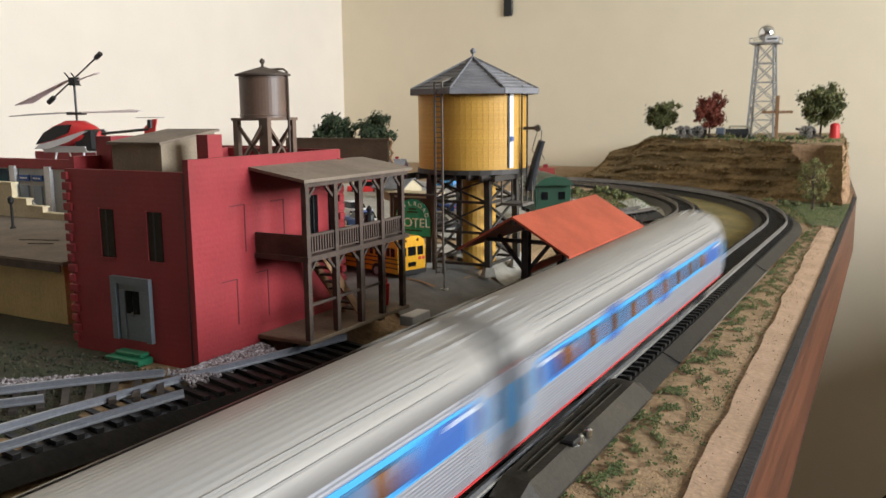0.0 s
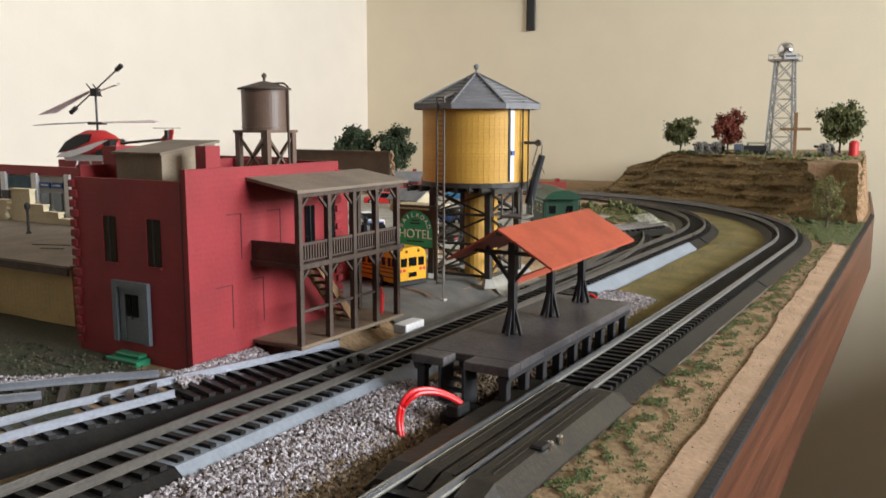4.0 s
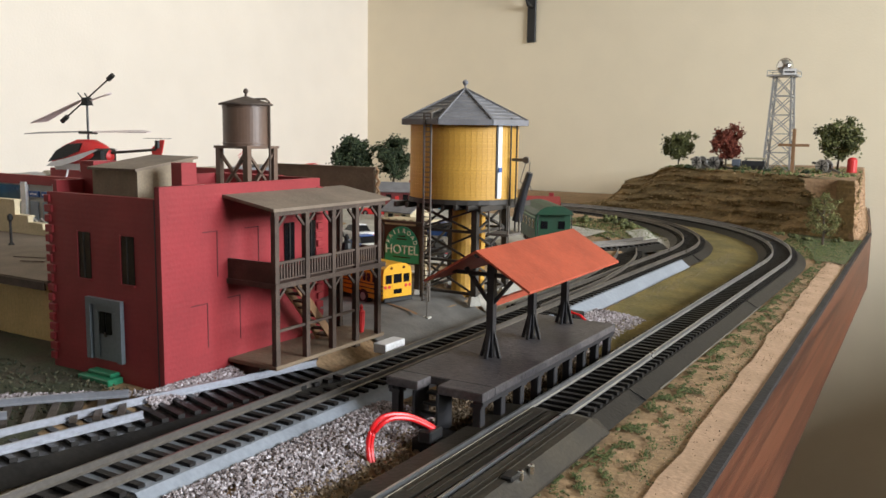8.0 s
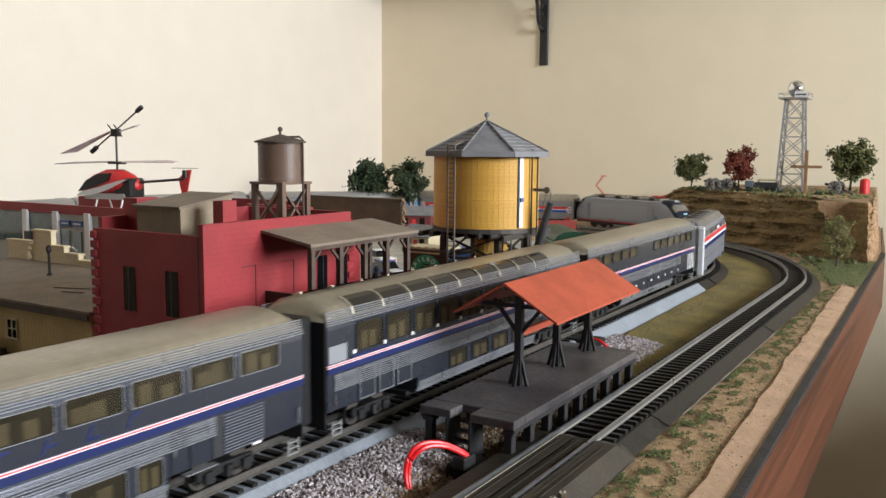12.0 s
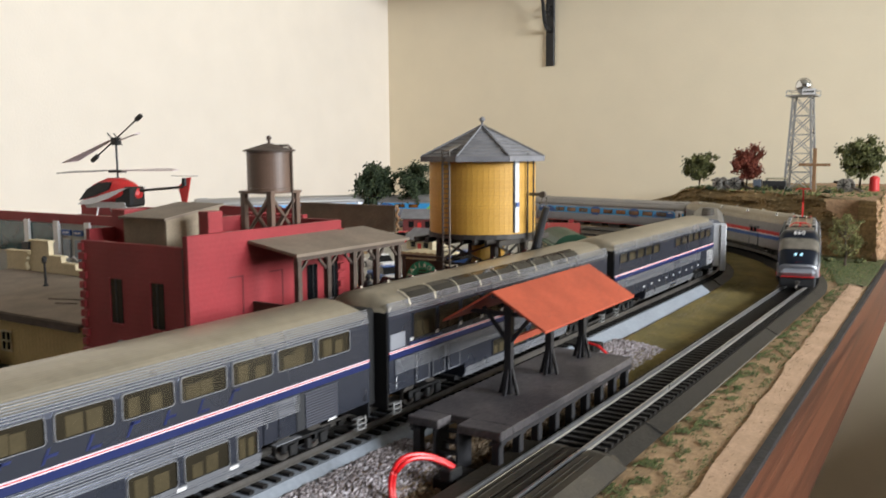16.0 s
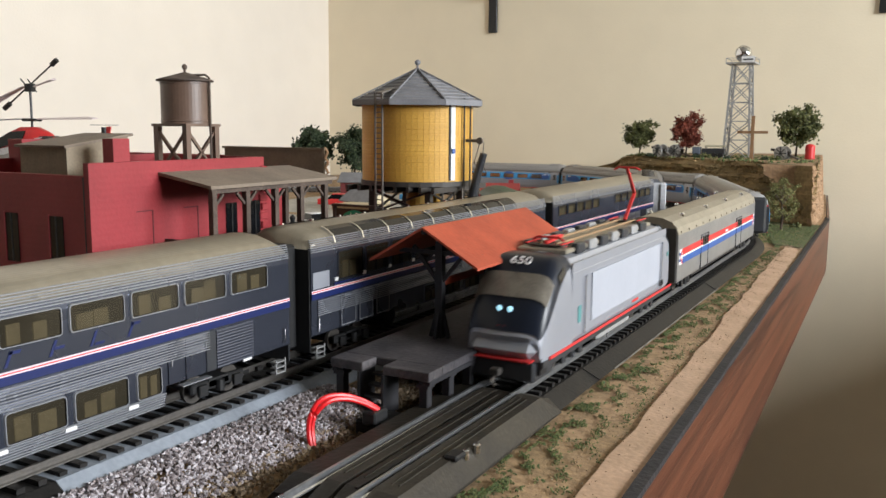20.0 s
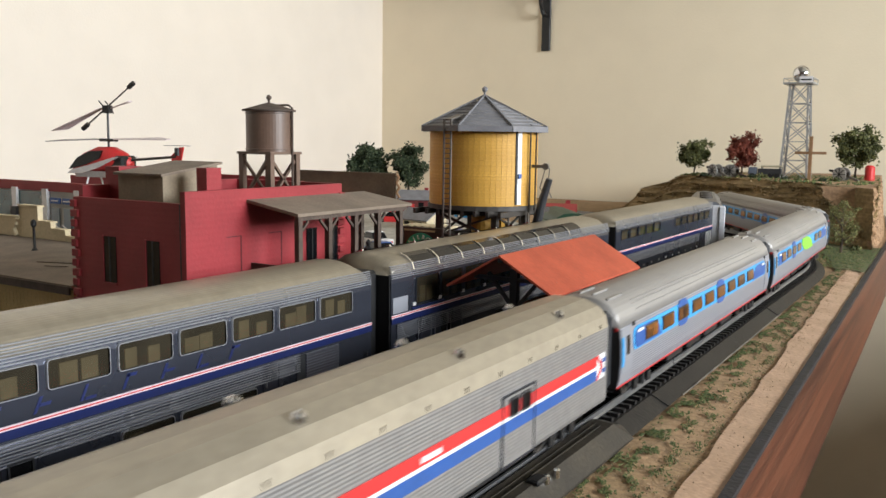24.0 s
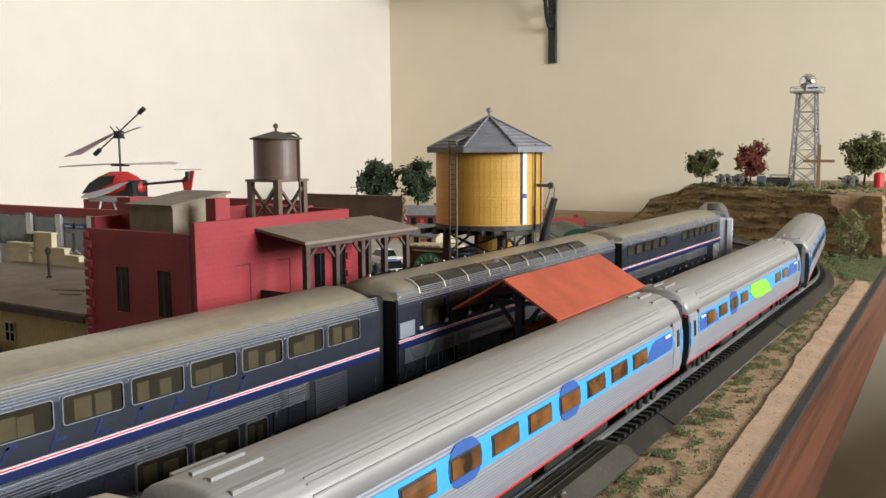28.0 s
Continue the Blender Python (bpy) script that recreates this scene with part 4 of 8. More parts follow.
# dark ragged edge where the ground cover meets the board
bm = B()
va = []
for a, b, y in rows_:
    lo = -0.0072 + 0.0016 * noise.noise((y * 45, 3, 0))
    va.append([bm.verts.new(p) for p in ((b + 0.0006 + 0.0009 * noise.noise((y * 60, 9, 0)), y, -0.0022), (b + 0.0049, y, -0.0026), (b + 0.0049, y, lo + 0.002), (b + 0.0010, y, lo + 0.002))])
for p, q in zip(va, va[1:]):
    for k in range(4):
        bm.faces.new((p[k], q[k], q[(k + 1) % 4], p[(k + 1) % 4]))
tagged(part("edge_strip", bm, mat("charcoal_edge", (0.016, 0.014, 0.016), 0.7, 0, 0.4, 90, 0.6, 400)), "ragged charcoal edge strip along the table rim", "trim", kind="structure")

STONE = np.array([(1, 0, 0), (-1, 0, 0), (0, 1, 0), (0, -1, 0), (0, 0, 1), (0, 0, -1)], float)
STONEF = [(0, 2, 4), (2, 1, 4), (1, 3, 4), (3, 0, 4), (2, 0, 5), (1, 2, 5), (3, 1, 5), (0, 3, 5)]


def scatter(name, spots, size, m, label, cat, squash=0.8, lift=0.0):
    rng = np.random.default_rng(7)
    V, F = [], []
    for x, y in spots:
        s = size * (0.55 + 0.8 * rng.random())
        v = STONE * (0.7 + 0.6 * rng.random((6, 3))) * (s, s, s * squash)
        q, _ = np.linalg.qr(rng.normal(size=(3, 3)))
        v = v @ q
        v += (x, y, ground_z(x, y) + s * 0.35 + lift)
        F += [tuple(len(V) + i for i in f) for f in STONEF]
        V += v.tolist()
    me = bpy.data.meshes.new(name)
    me.from_pydata(V, [], F)
    me.materials.append(m)
    return tagged(new(name, me), label, cat, kind="stuff")


def spots(n, *regions):
    rng = np.random.default_rng(len(regions) + n)
    out = []
    areas = [abs((r[1] - r[0]) * (r[3] - r[2])) for r in regions]
    for r, a in zip(regions, areas):
        for _ in range(int(n * a / sum(areas))):
            out.append((rng.uniform(r[0], r[1]), rng.uniform(r[2], r[3])))
    return out


def rock_material(name, base, dark, light):
    m = bpy.data.materials.new(name)
    m.use_nodes = True
    nt = m.node_tree
    b = nt.nodes["Principled BSDF"]
    g, r = nt.nodes.new("ShaderNodeNewGeometry"), nt.nodes.new("ShaderNodeValToRGB")
    e = r.color_ramp.elements
    e[0].color, e[1].color = (*dark, 1), (*light, 1)
    e.new(0.5).color = (*base, 1)
    nt.links.new(g.outputs["Random Per Island"], r.inputs["Fac"])
    nt.links.new(r.outputs["Color"], b.inputs["Base Color"])
    b.inputs["Roughness"].default_value = 0.8
    return m


BALLAST = rock_material("mixed_ballast_stone", (0.32, 0.275, 0.28), (0.10, 0.08, 0.08), (0.57, 0.54, 0.58))
BROWNST = rock_material("brown_ballast_stone", (0.2, 0.14, 0.085), (0.085, 0.06, 0.035), (0.34, 0.26, 0.18))
FLOCK = rock_material("mixed_turf_flock", (0.08, 0.12, 0.03), (0.03, 0.052, 0.016), (0.19, 0.185, 0.07))
DUST = rock_material("tan_dust_flock", (0.2, 0.155, 0.08), (0.11, 0.1, 0.04), (0.3, 0.24, 0.15))
scatter("gravel", spots(14000, (-0.070, -0.036, 0.12, 0.35), (-0.066, -0.03, 0.475, 0.60)), 0.00085, BALLAST, "loose grey and white ballast gravel between the tracks", "gravel")
scatter("gravel", spots(5200, (-0.042, -0.0225, 0.12, 0.35), (-0.06, -0.023, 0.34, 0.5)), 0.00085, BROWNST, "loose brown ballast beside the outer track", "gravel")
scatter("gravel", spots(4200, (-0.1412, -0.1300, 0.276, 0.329), (-0.1150, -0.1045, 0.352, 0.445)), 0.0007, BALLAST, "grey gravel along the foot of the hotel", "gravel", lift=0.0016)
rs = random.Random(31)
bank = []
for k in range(900):
    f = rs.random()
    bank.append((-0.215 + 0.085 * f, 0.221 + 0.068 * f + 0.010 * rs.random() ** 1.6))
scatter("gravel", bank, 0.0007, BALLAST, "thin bank of pale gravel behind the siding", "gravel", lift=0.0004)
scatter("turf", spots(2600, (-0.035, 0.045, 0.99, 1.17)), 0.0008, FLOCK, "green turf at the foot of the hill", "turf", 0.6)
scatter("turf", spots(3600, (-0.32, -0.14, 0.93, 1.12)), 0.0009, FLOCK, "green and brown turf inside the curve", "turf", 0.6)
scatter("turf", spots(3400, (-0.34, -0.155, 0.15, 0.285)), 0.0008, rock_material("dark_lawn_flock", (0.035, 0.042, 0.02), (0.016, 0.02, 0.01), (0.09, 0.08, 0.045)), "dark green lawn scatter round the hotel", "turf", 0.5, -0.0003)


def edge_spots(n):
    rng = np.random.default_rng(3)
    out = []
    while len(out) < n:
        y = 0.15 + 0.95 * rng.random() ** 1.5
        lo, hi = 0.0245, edge_x(y) - 0.012
        f = rng.beta(1.0, 2.2)
        x = lo + (hi - lo) * f
        if noise.noise((x * 170, y * 100, 3)) + 0.6 * noise.noise((x * 500, y * 400, 9)) > 0.02 + 0.4 * rng.random():
            out.append((x, y))
    return out


scatter("turf", edge_spots(24000), 0.00036, FLOCK, "clumps of green and straw turf along the table edge", "turf", 0.7, -0.0003)
rim_dust = [(x + 0.0135 * (0.3 + 0.7 * ((i * 0.618) % 1)), y) for i, (x, y) in enumerate(edge_spots(5200)) if x > edge_x(y) - 0.032]
scatter("dry_turf", rim_dust, 0.00030, rock_material("sandy_crumbs", (0.34, 0.23, 0.14), (0.12, 0.085, 0.05), (0.46, 0.32, 0.21)), "sandy crumbs strewn along the table rim", "turf", 0.7, 0.0001)
scatter("dry_turf", edge_spots(9000)[1500:], 0.00045, DUST, "straw coloured scatter along the table edge", "turf", 0.6, -0.0006)
scatter("turf", spots(4200, (-0.058, -0.024, 0.56, 0.97)), 0.0006, DUST, "straw coloured turf between the tracks", "turf", 0.5, -0.0004)

# ---- hill ----
LEFT_END = [(-0.6, 0.004), (-0.405, 0.008), (-0.372, 0.022), (-0.352, 0.050), (-0.305, 0.058), (-0.292, 0.070), (-0.272, 0.0775)]


def hill_top(x, y):
    """Height of the plateau."""
    top = 0.0765 + 0.0025 * noise.noise((x * 14, y * 14, 3))
    for (xa, ha), (xb, hb) in zip(LEFT_END, LEFT_END[1:]):
        if xa <= x <= xb:
            top = min(top, ha + (hb - ha) * (x - xa) / (xb - xa) + 0.003 * noise.noise((x * 40, y * 40, 8)))
    return top


def hill_base():
    """Foot of the hill, from the wall along the table edge, then round the curve."""
    pts = [(edge_x(y) - 0.004, y) for y in (1.75, 1.6, 1.5, 1.4, 1.3, 1.22)]
    pts += [(0.0345, 1.19)]
    cx, cy = LOOP_C
    for k in range(13):
        a, r = math.radians(29.5 + k * 1.5), 0.606 - 0.074 * (k / 13) ** 0.8
        pts.append((cx + r * math.cos(a), cy + r * math.sin(a)))
    for k in range(24):
        a = math.radians(49.0 + k * 1.55)
        pts.append((cx + 0.530 * math.cos(a), cy + 0.530 * math.sin(a)))
    pts += [(-0.452, 1.47), (-0.46, 1.55), (-0.45, 1.75)]
    return curve_run(pts, 0.005)


def curve_run(pts, step):
    P = [Vector((*p, 0)) for p in pts]
    out = []
    for a, b in zip(P, P[1:]):
        n = max(1, int((b - a).length / step))
        out += [a.lerp(b, k / n) for k in range(n)]
    return out + [P[-1]]


FACE = []


def hill():
    base = hill_base()
    n = len(base)
    rows, tan = [], []
    NV = 66
    for i, p in enumerate(base):
        d = base[min(i + 4, n - 1)] - base[max(i - 4, 0)]
        d.normalize()
        out = Vector((d.y, -d.x, 0))
        edge = p.x > edge_x(p.y) - 0.0075 and p.y > 1.172
        H = hill_top(p.x + out.x * 0.05, p.y + out.y * 0.05)
        row = []
        for v in range(NV + 1):
            f = v / NV
            st_ = f * 5.3 + 0.9 * noise.noise((p.x * 7, p.y * 7, 0))
            led = (math.floor(st_) + min(1, max(0, (st_ % 1) - 0.72) / 0.28)) / 5.3
            off = (0.008 if edge else 0.074) * (0.3 * f + 0.7 * max(0, led))
            z = H * f
            q = Vector((p.x * 26, p.y * 26, z * 95))
            off += (0.0085 if not edge else 0.003) * noise.noise(q) + 0.0036 * noise.noise(Vector((p.x * 75, p.y * 75, z * 230))) + 0.0016 * noise.noise(Vector((p.x * 220, p.y * 220, z * 420)))
            off = max(off, -0.002)
            c = p + out * off
            row.append(Vector((min(c.x, edge_x(c.y) - 0.003 - 0.006 * f), c.y, z - 0.004)))
        for e in (0.012, 0.035, 0.08, 0.16, 0.28):
            c = p + out * ((0.008 if edge else 0.074) + e)
            c.x = min(c.x, edge_x(c.y) - 0.012)
            if math.hypot(c.x - LOOP_C[0], c.y - LOOP_C[1]) < 0.612:
                row.append(row[-1].copy())
                continue
            row.append(Vector((c.x, min(c.y, 1.79), hill_top(c.x, c.y) + 0.0015 * noise.noise((c.x * 60, c.y * 60, 1)) - 0.004)))
        rows.append(row)
        tan.append(edge)
        if not edge:
            FACE.extend(row[2:NV + 1])
    for want, m, name, lab in ((False, ROCK, "hill", "terraced brown foam rock hill in the layout corner"), (True, ROCKT, "rock_cliff", "carved rock cliff at the table edge, toned paler tan as the lit side")):
        bm = B()
        vs = {}

        def V_(i, k):
            if (i, k) not in vs:
                vs[i, k] = bm.verts.new(rows[i][k])
            return vs[i, k]
        for i in range(n - 1):
            if tan[i] != want:
                continue
            for k in range(len(rows[i]) - 1):
                if (rows[i][k] - rows[i + 1][k]).length > 1e-5 or (rows[i][k + 1] - rows[i + 1][k + 1]).length > 1e-5:
                    bm.faces.new((V_(i, k), V_(i + 1, k), V_(i + 1, k + 1), V_(i, k + 1)))
        tagged(part(name, bm, m), lab, "hill", kind="structure")


hill()


def on_hill(x, y):
    return hill_top(x, y) - 0.004


def hill_h(x, y):
    cx, cy = LOOP_C
    inside = math.hypot(x - cx, y - cy) > 0.57 and y > 1.235 + (0.035 - x) * 0.7 and x < edge_x(y) - 0.012
    return hill_top(x, y) - 0.004 if inside else 0.0


rng = np.random.default_rng(5)
V, F = [], []
for k in rng.integers(0, len(FACE), 2600):
    p = FACE[int(k)]
    s = 0.0008 + 0.0018 * rng.random() ** 3
    v = STONE * (0.6 + 0.8 * rng.random((6, 3))) * (s * 1.5, s * 1.5, s * 0.8) + (p.x, p.y, p.z)
    F += [tuple(len(V) + i for i in f) for f in STONEF]
    V += v.tolist()
me = bpy.data.meshes.new("hill_rubble")
me.from_pydata(V, [], F)
me.materials.append(rock_material("crumbled_rock", (0.25, 0.17, 0.08), (0.12, 0.09, 0.035), (0.38, 0.27, 0.14)))
tagged(new("hill_rubble", me), "crumbled rock and straw turf on the hillside", "rubble", kind="stuff")

scatter_pts = [(x, y) for x, y in spots(1300, (-0.33, 0.035, 1.24, 1.6)) if hill_h(x, y) > 0.05]
rng = np.random.default_rng(11)
V, F = [], []
for x, y in scatter_pts:
    s = 0.0016 * (0.5 + rng.random())
    v = STONE * (0.7 + 0.6 * rng.random((6, 3))) * s + (x, y, hill_h(x, y) + s * 0.2)
    F += [tuple(len(V) + i for i in f) for f in STONEF]
    V += v.tolist()
me = bpy.data.meshes.new("hill_turf")
me.from_pydata(V, [], F)
me.materials.append(FLOCK)
tagged(new("hill_turf", me), "green turf scattered over the hilltop", "turf", kind="stuff")


LEAFG = rock_material("olive_green_foliage", (0.09, 0.1, 0.03), (0.034, 0.042, 0.014), (0.17, 0.17, 0.055))
LEAFD = rock_material("dark_green_foliage", (0.03, 0.05, 0.022), (0.014, 0.024, 0.011), (0.07, 0.095, 0.04))
LEAFR = rock_material("red_autumn_foliage", (0.2, 0.04, 0.022), (0.09, 0.018, 0.012), (0.34, 0.1, 0.06))
LEAFY = rock_material("yellow_green_foliage", (0.16, 0.16, 0.05), (0.08, 0.085, 0.03), (0.28, 0.26, 0.1))


def tree(x, y, z, h, w, m, label, seed, n=46, bare=0.28, airy=False):
    """A model tree: tapered trunk, limbs, and a crown of many small clumps."""
    rng = random.Random(seed)
    t = thing("tree", pose(x, y, z), label, "tree", "model trees")
    part("trunk", tube(B(), [(0, 0, -0.002), (0.02 * w, 0, h * 0.3), (-0.03 * w, 0.02 * w, h * 0.6), (0, 0, h * 0.85)], h * 0.028, 7, h * 0.008), BARK, t)
    tips = []
    for k in range(7):
        a, f = k * 2.4 + rng.random(), bare + 0.45 * rng.random()
        q = (w * 0.36 * math.cos(a), w * 0.36 * math.sin(a), h * (f + 0.16 + 0.1 * rng.random()))
        part("limb", tube(B(), [(0, 0, h * f * 0.9), (q[0] * 0.5, q[1] * 0.5, (h * f + q[2]) / 2), q], h * 0.012, 5, h * 0.004), BARK, t)
        tips.append(Vector(q))
    V, F = [], []
    for k in range(n):
        if k < len(tips) * 3:
            c = tips[k % len(tips)] + Vector([rng.gauss(0, w * 0.09) for _ in range(3)])
        else:
            a, u = rng.random() * 6.28, rng.random()
            rr = w * 0.46 * math.sqrt(rng.random())
            zz = bare + (1 - bare) * u
            c = Vector((rr * math.cos(a) * math.sin(math.pi * (0.18 + 0.8 * u)), rr * math.sin(a) * math.sin(math.pi * (0.18 + 0.8 * u)), h * zz * 0.97))
        spread = w * (0.045 if airy else 0.062) * (0.7 + 0.6 * rng.random())
        for _ in range(14 if airy else 60):
            q = c + Vector([rng.gauss(0, spread) for _ in range(3)])
            r = w * (0.026 if airy else 0.038) * (0.6 + 0.8 * rng.random())
            ax = Vector([rng.gauss(0, 1) for _ in range(3)]).normalized()
            bx_ = ax.orthogonal().normalized()
            cx_ = ax.cross(bx_)
            b0 = len(V)
            V += [q + bx_ * r, q + (cx_ * 0.87 - bx_ * 0.5) * r, q - (cx_ * 0.87 + bx_ * 0.5) * r, q + ax * r * 0.8]
            F += [(b0, b0 + 1, b0 + 3), (b0 + 1, b0 + 2, b0 + 3), (b0 + 2, b0, b0 + 3), (b0 + 2, b0 + 1, b0)]
    me = bpy.data.meshes.new("crown")
    me.from_pydata(V, [], F)
    me.materials.append(m)
    new("crown", me).parent = t
    return t


for x, y, h, w, m, la, sd in ((-0.255, 1.45, 0.052, 0.046, LEAFG, "round olive green model tree on the hill", 1), (-0.180, 1.45, 0.060, 0.050, LEAFR, "dark red autumn model tree on the hill", 2),
                              (-0.017, 1.45, 0.064, 0.058, LEAFG, "bushy green model tree at the hill edge", 3)):
    tree(x, y, on_hill(x, y) - 0.001, h, w, m, la, sd, 60, 0.36)
tree(0.010, 1.125, 0.001, 0.060, 0.042, LEAFY, "airy yellow-green model tree below the hill", 5, 110, 0.2, True)
tree(-0.790, 1.28, GZ, 0.100, 0.070, LEAFD, "large dark green model tree near the wall", 6, 80, 0.3)
tree(-0.722, 1.31, GZ, 0.098, 0.062, LEAFD, "tall dark green model tree near the wall", 7, 70, 0.36)


def bush(x, y, z, r, m, label, seed):
    rng = random.Random(seed)
    bm = B()
    for k in range(26):
        c = Vector((rng.gauss(0, r * 0.5), rng.gauss(0, r * 0.5), r * 0.4 + abs(rng.gauss(0, r * 0.25))))
        vs = bmesh.ops.create_icosphere(bm, subdivisions=2, radius=r * (0.16 + 0.16 * rng.random()))["verts"]
        off = Vector([rng.random() * 50 for _ in range(3)])
        for v in vs:
            d = v.co.normalized()
            v.co *= 1 + 0.5 * noise.noise(d * 2.5 + off) + 0.3 * noise.noise(d * 7 + off)
            v.co += c
    ob = part("bush", bm, m, m=pose(x, y, z))
    return tagged(ob, label, "bush", "bushes")


k = 0
for x, y in ((-0.245, 1.42), (-0.23, 1.42), (-0.14, 1.4), (-0.155, 1.41), (-0.085, 1.39), (-0.05, 1.38), (-0.035, 1.40), (-0.105, 1.39)):
    bush(x, y, on_hill(x, y) - 0.001, 0.006, LEAFD if k % 2 else LEAFG, "small green bush on the hilltop", 20 + k)
    k += 1
for x, y in ((-0.21, 1.06), (-0.235, 1.08), (-0.26, 1.06), (-0.19, 1.02), (-0.03, 1.175), (-0.05, 1.195), (-0.01, 1.155), (0.02, 1.16)):
    bush(x, y, ground_z(x, y) - 0.001, 0.009 if y < 1.1 else 0.006, LEAFG, "low green bush beside the track", 40 + k)
    k += 1


def radar_tower():
    x, y = -0.100, 1.45
    z = on_hill(x, y) - 0.001
    t = thing("radar_tower", pose(x, y, z), "silver lattice radar tower with a chrome ball", "tower")
    h, a, b = 0.143, 0.0195, 0.0125
    cor = [(-1, -1), (1, -1), (1, 1), (-1, 1)]

    def at(i, f):
        w = a + (b - a) * f
        return (cor[i % 4][0] * w, cor[i % 4][1] * w, h * f)
    for i in range(4):
        part("leg", beam(B(), at(i, 0), at(i, 1), 0.0028), STEELSV, t)
        for k in range(5):
            f0, f1 = k / 5, (k + 1) / 5
            part("brace", beam(B(), at(i, f0), at(i + 1, f1), 0.0014), STEELSV, t)
            part("brace", beam(B(), at(i + 1, f0), at(i, f1), 0.0014), STEELSV, t)
            if k:
                part("strut", beam(B(), at(i, f0), at(i + 1, f0), 0.0014), STEELSV, t)
    part("top_platform", bx(-0.0215, 0.0215, -0.0215, 0.0215, h, h + 0.0025), STEELSV, t)
    for i in range(4):
        p, q = [Vector((cor[j % 4][0] * 0.0208, cor[j % 4][1] * 0.0208, h + 0.0085)) for j in (i, i + 1)]
        part("railing", beam(B(), p, q, 0.0009), STEELSV, t)
        part("railing_post", beam(B(), (p.x, p.y, h + 0.0025), p, 0.0009), STEELSV, t)
    part("pedestal", lathe(B(), [(0.006, h + 0.0025), (0.005, h + 0.006)], 12), STEELSV, t)
    part("chrome_ball", lathe(B(), [(max(0.0002, 0.0125 * math.sin(math.pi * k / 14)), h + 0.0160 - 0.0125 * math.cos(math.pi * k / 14)) for k in range(15)], 22), CHROME, t, "mirror-bright ball", smooth=True)
    part("sign_plate", bx(0.002, 0.0205, -0.0235, -0.0225, h + 0.0015, h + 0.0105), WHITEP, t, "small white plate")
    part("sign_bar", bx(0.004, 0.0185, -0.0239, -0.0235, h + 0.0048, h + 0.0068), DKGREY, t)


radar_tower()
x, y = -0.0720, 1.40
cr = thing("wooden_cross", pose(x, y, on_hill(x, y) - 0.001), "tall brown wooden cross on the hilltop", "cross")
part("upright", bx(-0.0022, 0.0022, -0.0022, 0.0022, 0, 0.0660), CROSSW, cr)
part("cross_arm", bx(-0.0215, 0.0215, -0.0018, 0.0018, 0.0400, 0.0440), CROSSW, cr)

# ---- trains ----
SILVGR = mat("dusty_silver_grey", (0.17, 0.165, 0.16), 0.4, 0.3, 0.15, 30)
NOSEB = mat("dark_blue_grey_paint", (0.011, 0.015, 0.026), 0.3, 0, 0.15, 40, fine=0.03, spec=0.3)
def ring_loft(bm, sections):
    """Skin over cross-sections: (y, [(x, z), ...]) with the same number of points."""
    rings = [[bm.verts.new((x, y, z)) for x, z in pr] for y, pr in sections]
    n = len(rings[0])
    for a, b in zip(rings, rings[1:]):
        for k in range(n):
            bm.faces.new((a[k], a[(k + 1) % n], b[(k + 1) % n], b[k]))
    bm.faces.new(rings[0][::-1]), bm.faces.new(rings[-1])
    return bm


def both(pts):
    return pts + [(-x, z) for x, z in reversed(pts)]


def truck(t, y, dark=BLACKP, wheel_r=0.0052, base=0.0145, side=True):
    """A bogie with its frame, springs and four wheels, under a car."""
    f = part("bogie", bx(-0.0135, 0.0135, y - base * 0.35, y + base * 0.35, 0.0055, 0.0085), dark, t)
    for s in (-1, 1):
        part("bogie_side", bx(s * 0.0125 - 0.001, s * 0.0125 + 0.001, y - base * 0.95, y + base * 0.95, 0.0045, 0.0082, bevel=0.0006), dark, f)
        for d in (-1, 1):
            part("journal_box", bx(s * 0.0142 - 0.0008, s * 0.0142 + 0.0008, y + d * base * 0.62 - 0.0022, y + d * base * 0.62 + 0.0022, 0.0032, 0.0075, bevel=0.0003), dark, f)
        part("spring", tube(B(), [(s * 0.014, y, 0.0035), (s * 0.014, y, 0.0075)], 0.0016, 8), dark, f)
    for d in (-1, 1):
        w = tube(B(), [(-0.0095, y + d * base * 0.62, wheel_r), (-0.0078, y + d * base * 0.62, wheel_r)], wheel_r, 14)
        tube(w, [(0.0078, y + d * base * 0.62, wheel_r), (0.0095, y + d * base * 0.62, wheel_r)], wheel_r, 14)
        tube(w, [(-0.0078, y + d * base * 0.62, wheel_r), (0.0078, y + d * base * 0.62, wheel_r)], 0.0012, 6)
        part("wheelset", w, STEELDK, f)


def strip(t, name, m, y0, y1, z0, z1, x, th=0.0003, label=""):
    for s in (-1, 1):
        part(name, bx(*sorted((s * x, s * (x + th))), y0, y1, z0, z1), m, t, label)


def pane(t, y0, y1, z0, z1, x, glassm, framem=None, name="window", th=0.0005, label=""):
    for s in (-1, 1):
        w = part(name, bx(*sorted((s * (x - 0.0005), s * (x + th * 0.4))), y0, y1, z0, z1), glassm, t, label)
        if framem:
            f = B()
            e = 0.0006
            for a, b, c, d in ((y0 - e, y1 + e, z1, z1 + e), (y0 - e, y1 + e, z0 - e, z0), (y0 - e, y0, z0, z1), (y1, y1 + e, z0, z1)):
                box(f, *sorted((s * (x - 0.0003), s * (x + th))), a, b, c, d)
            part("window_frame", f, framem, w)


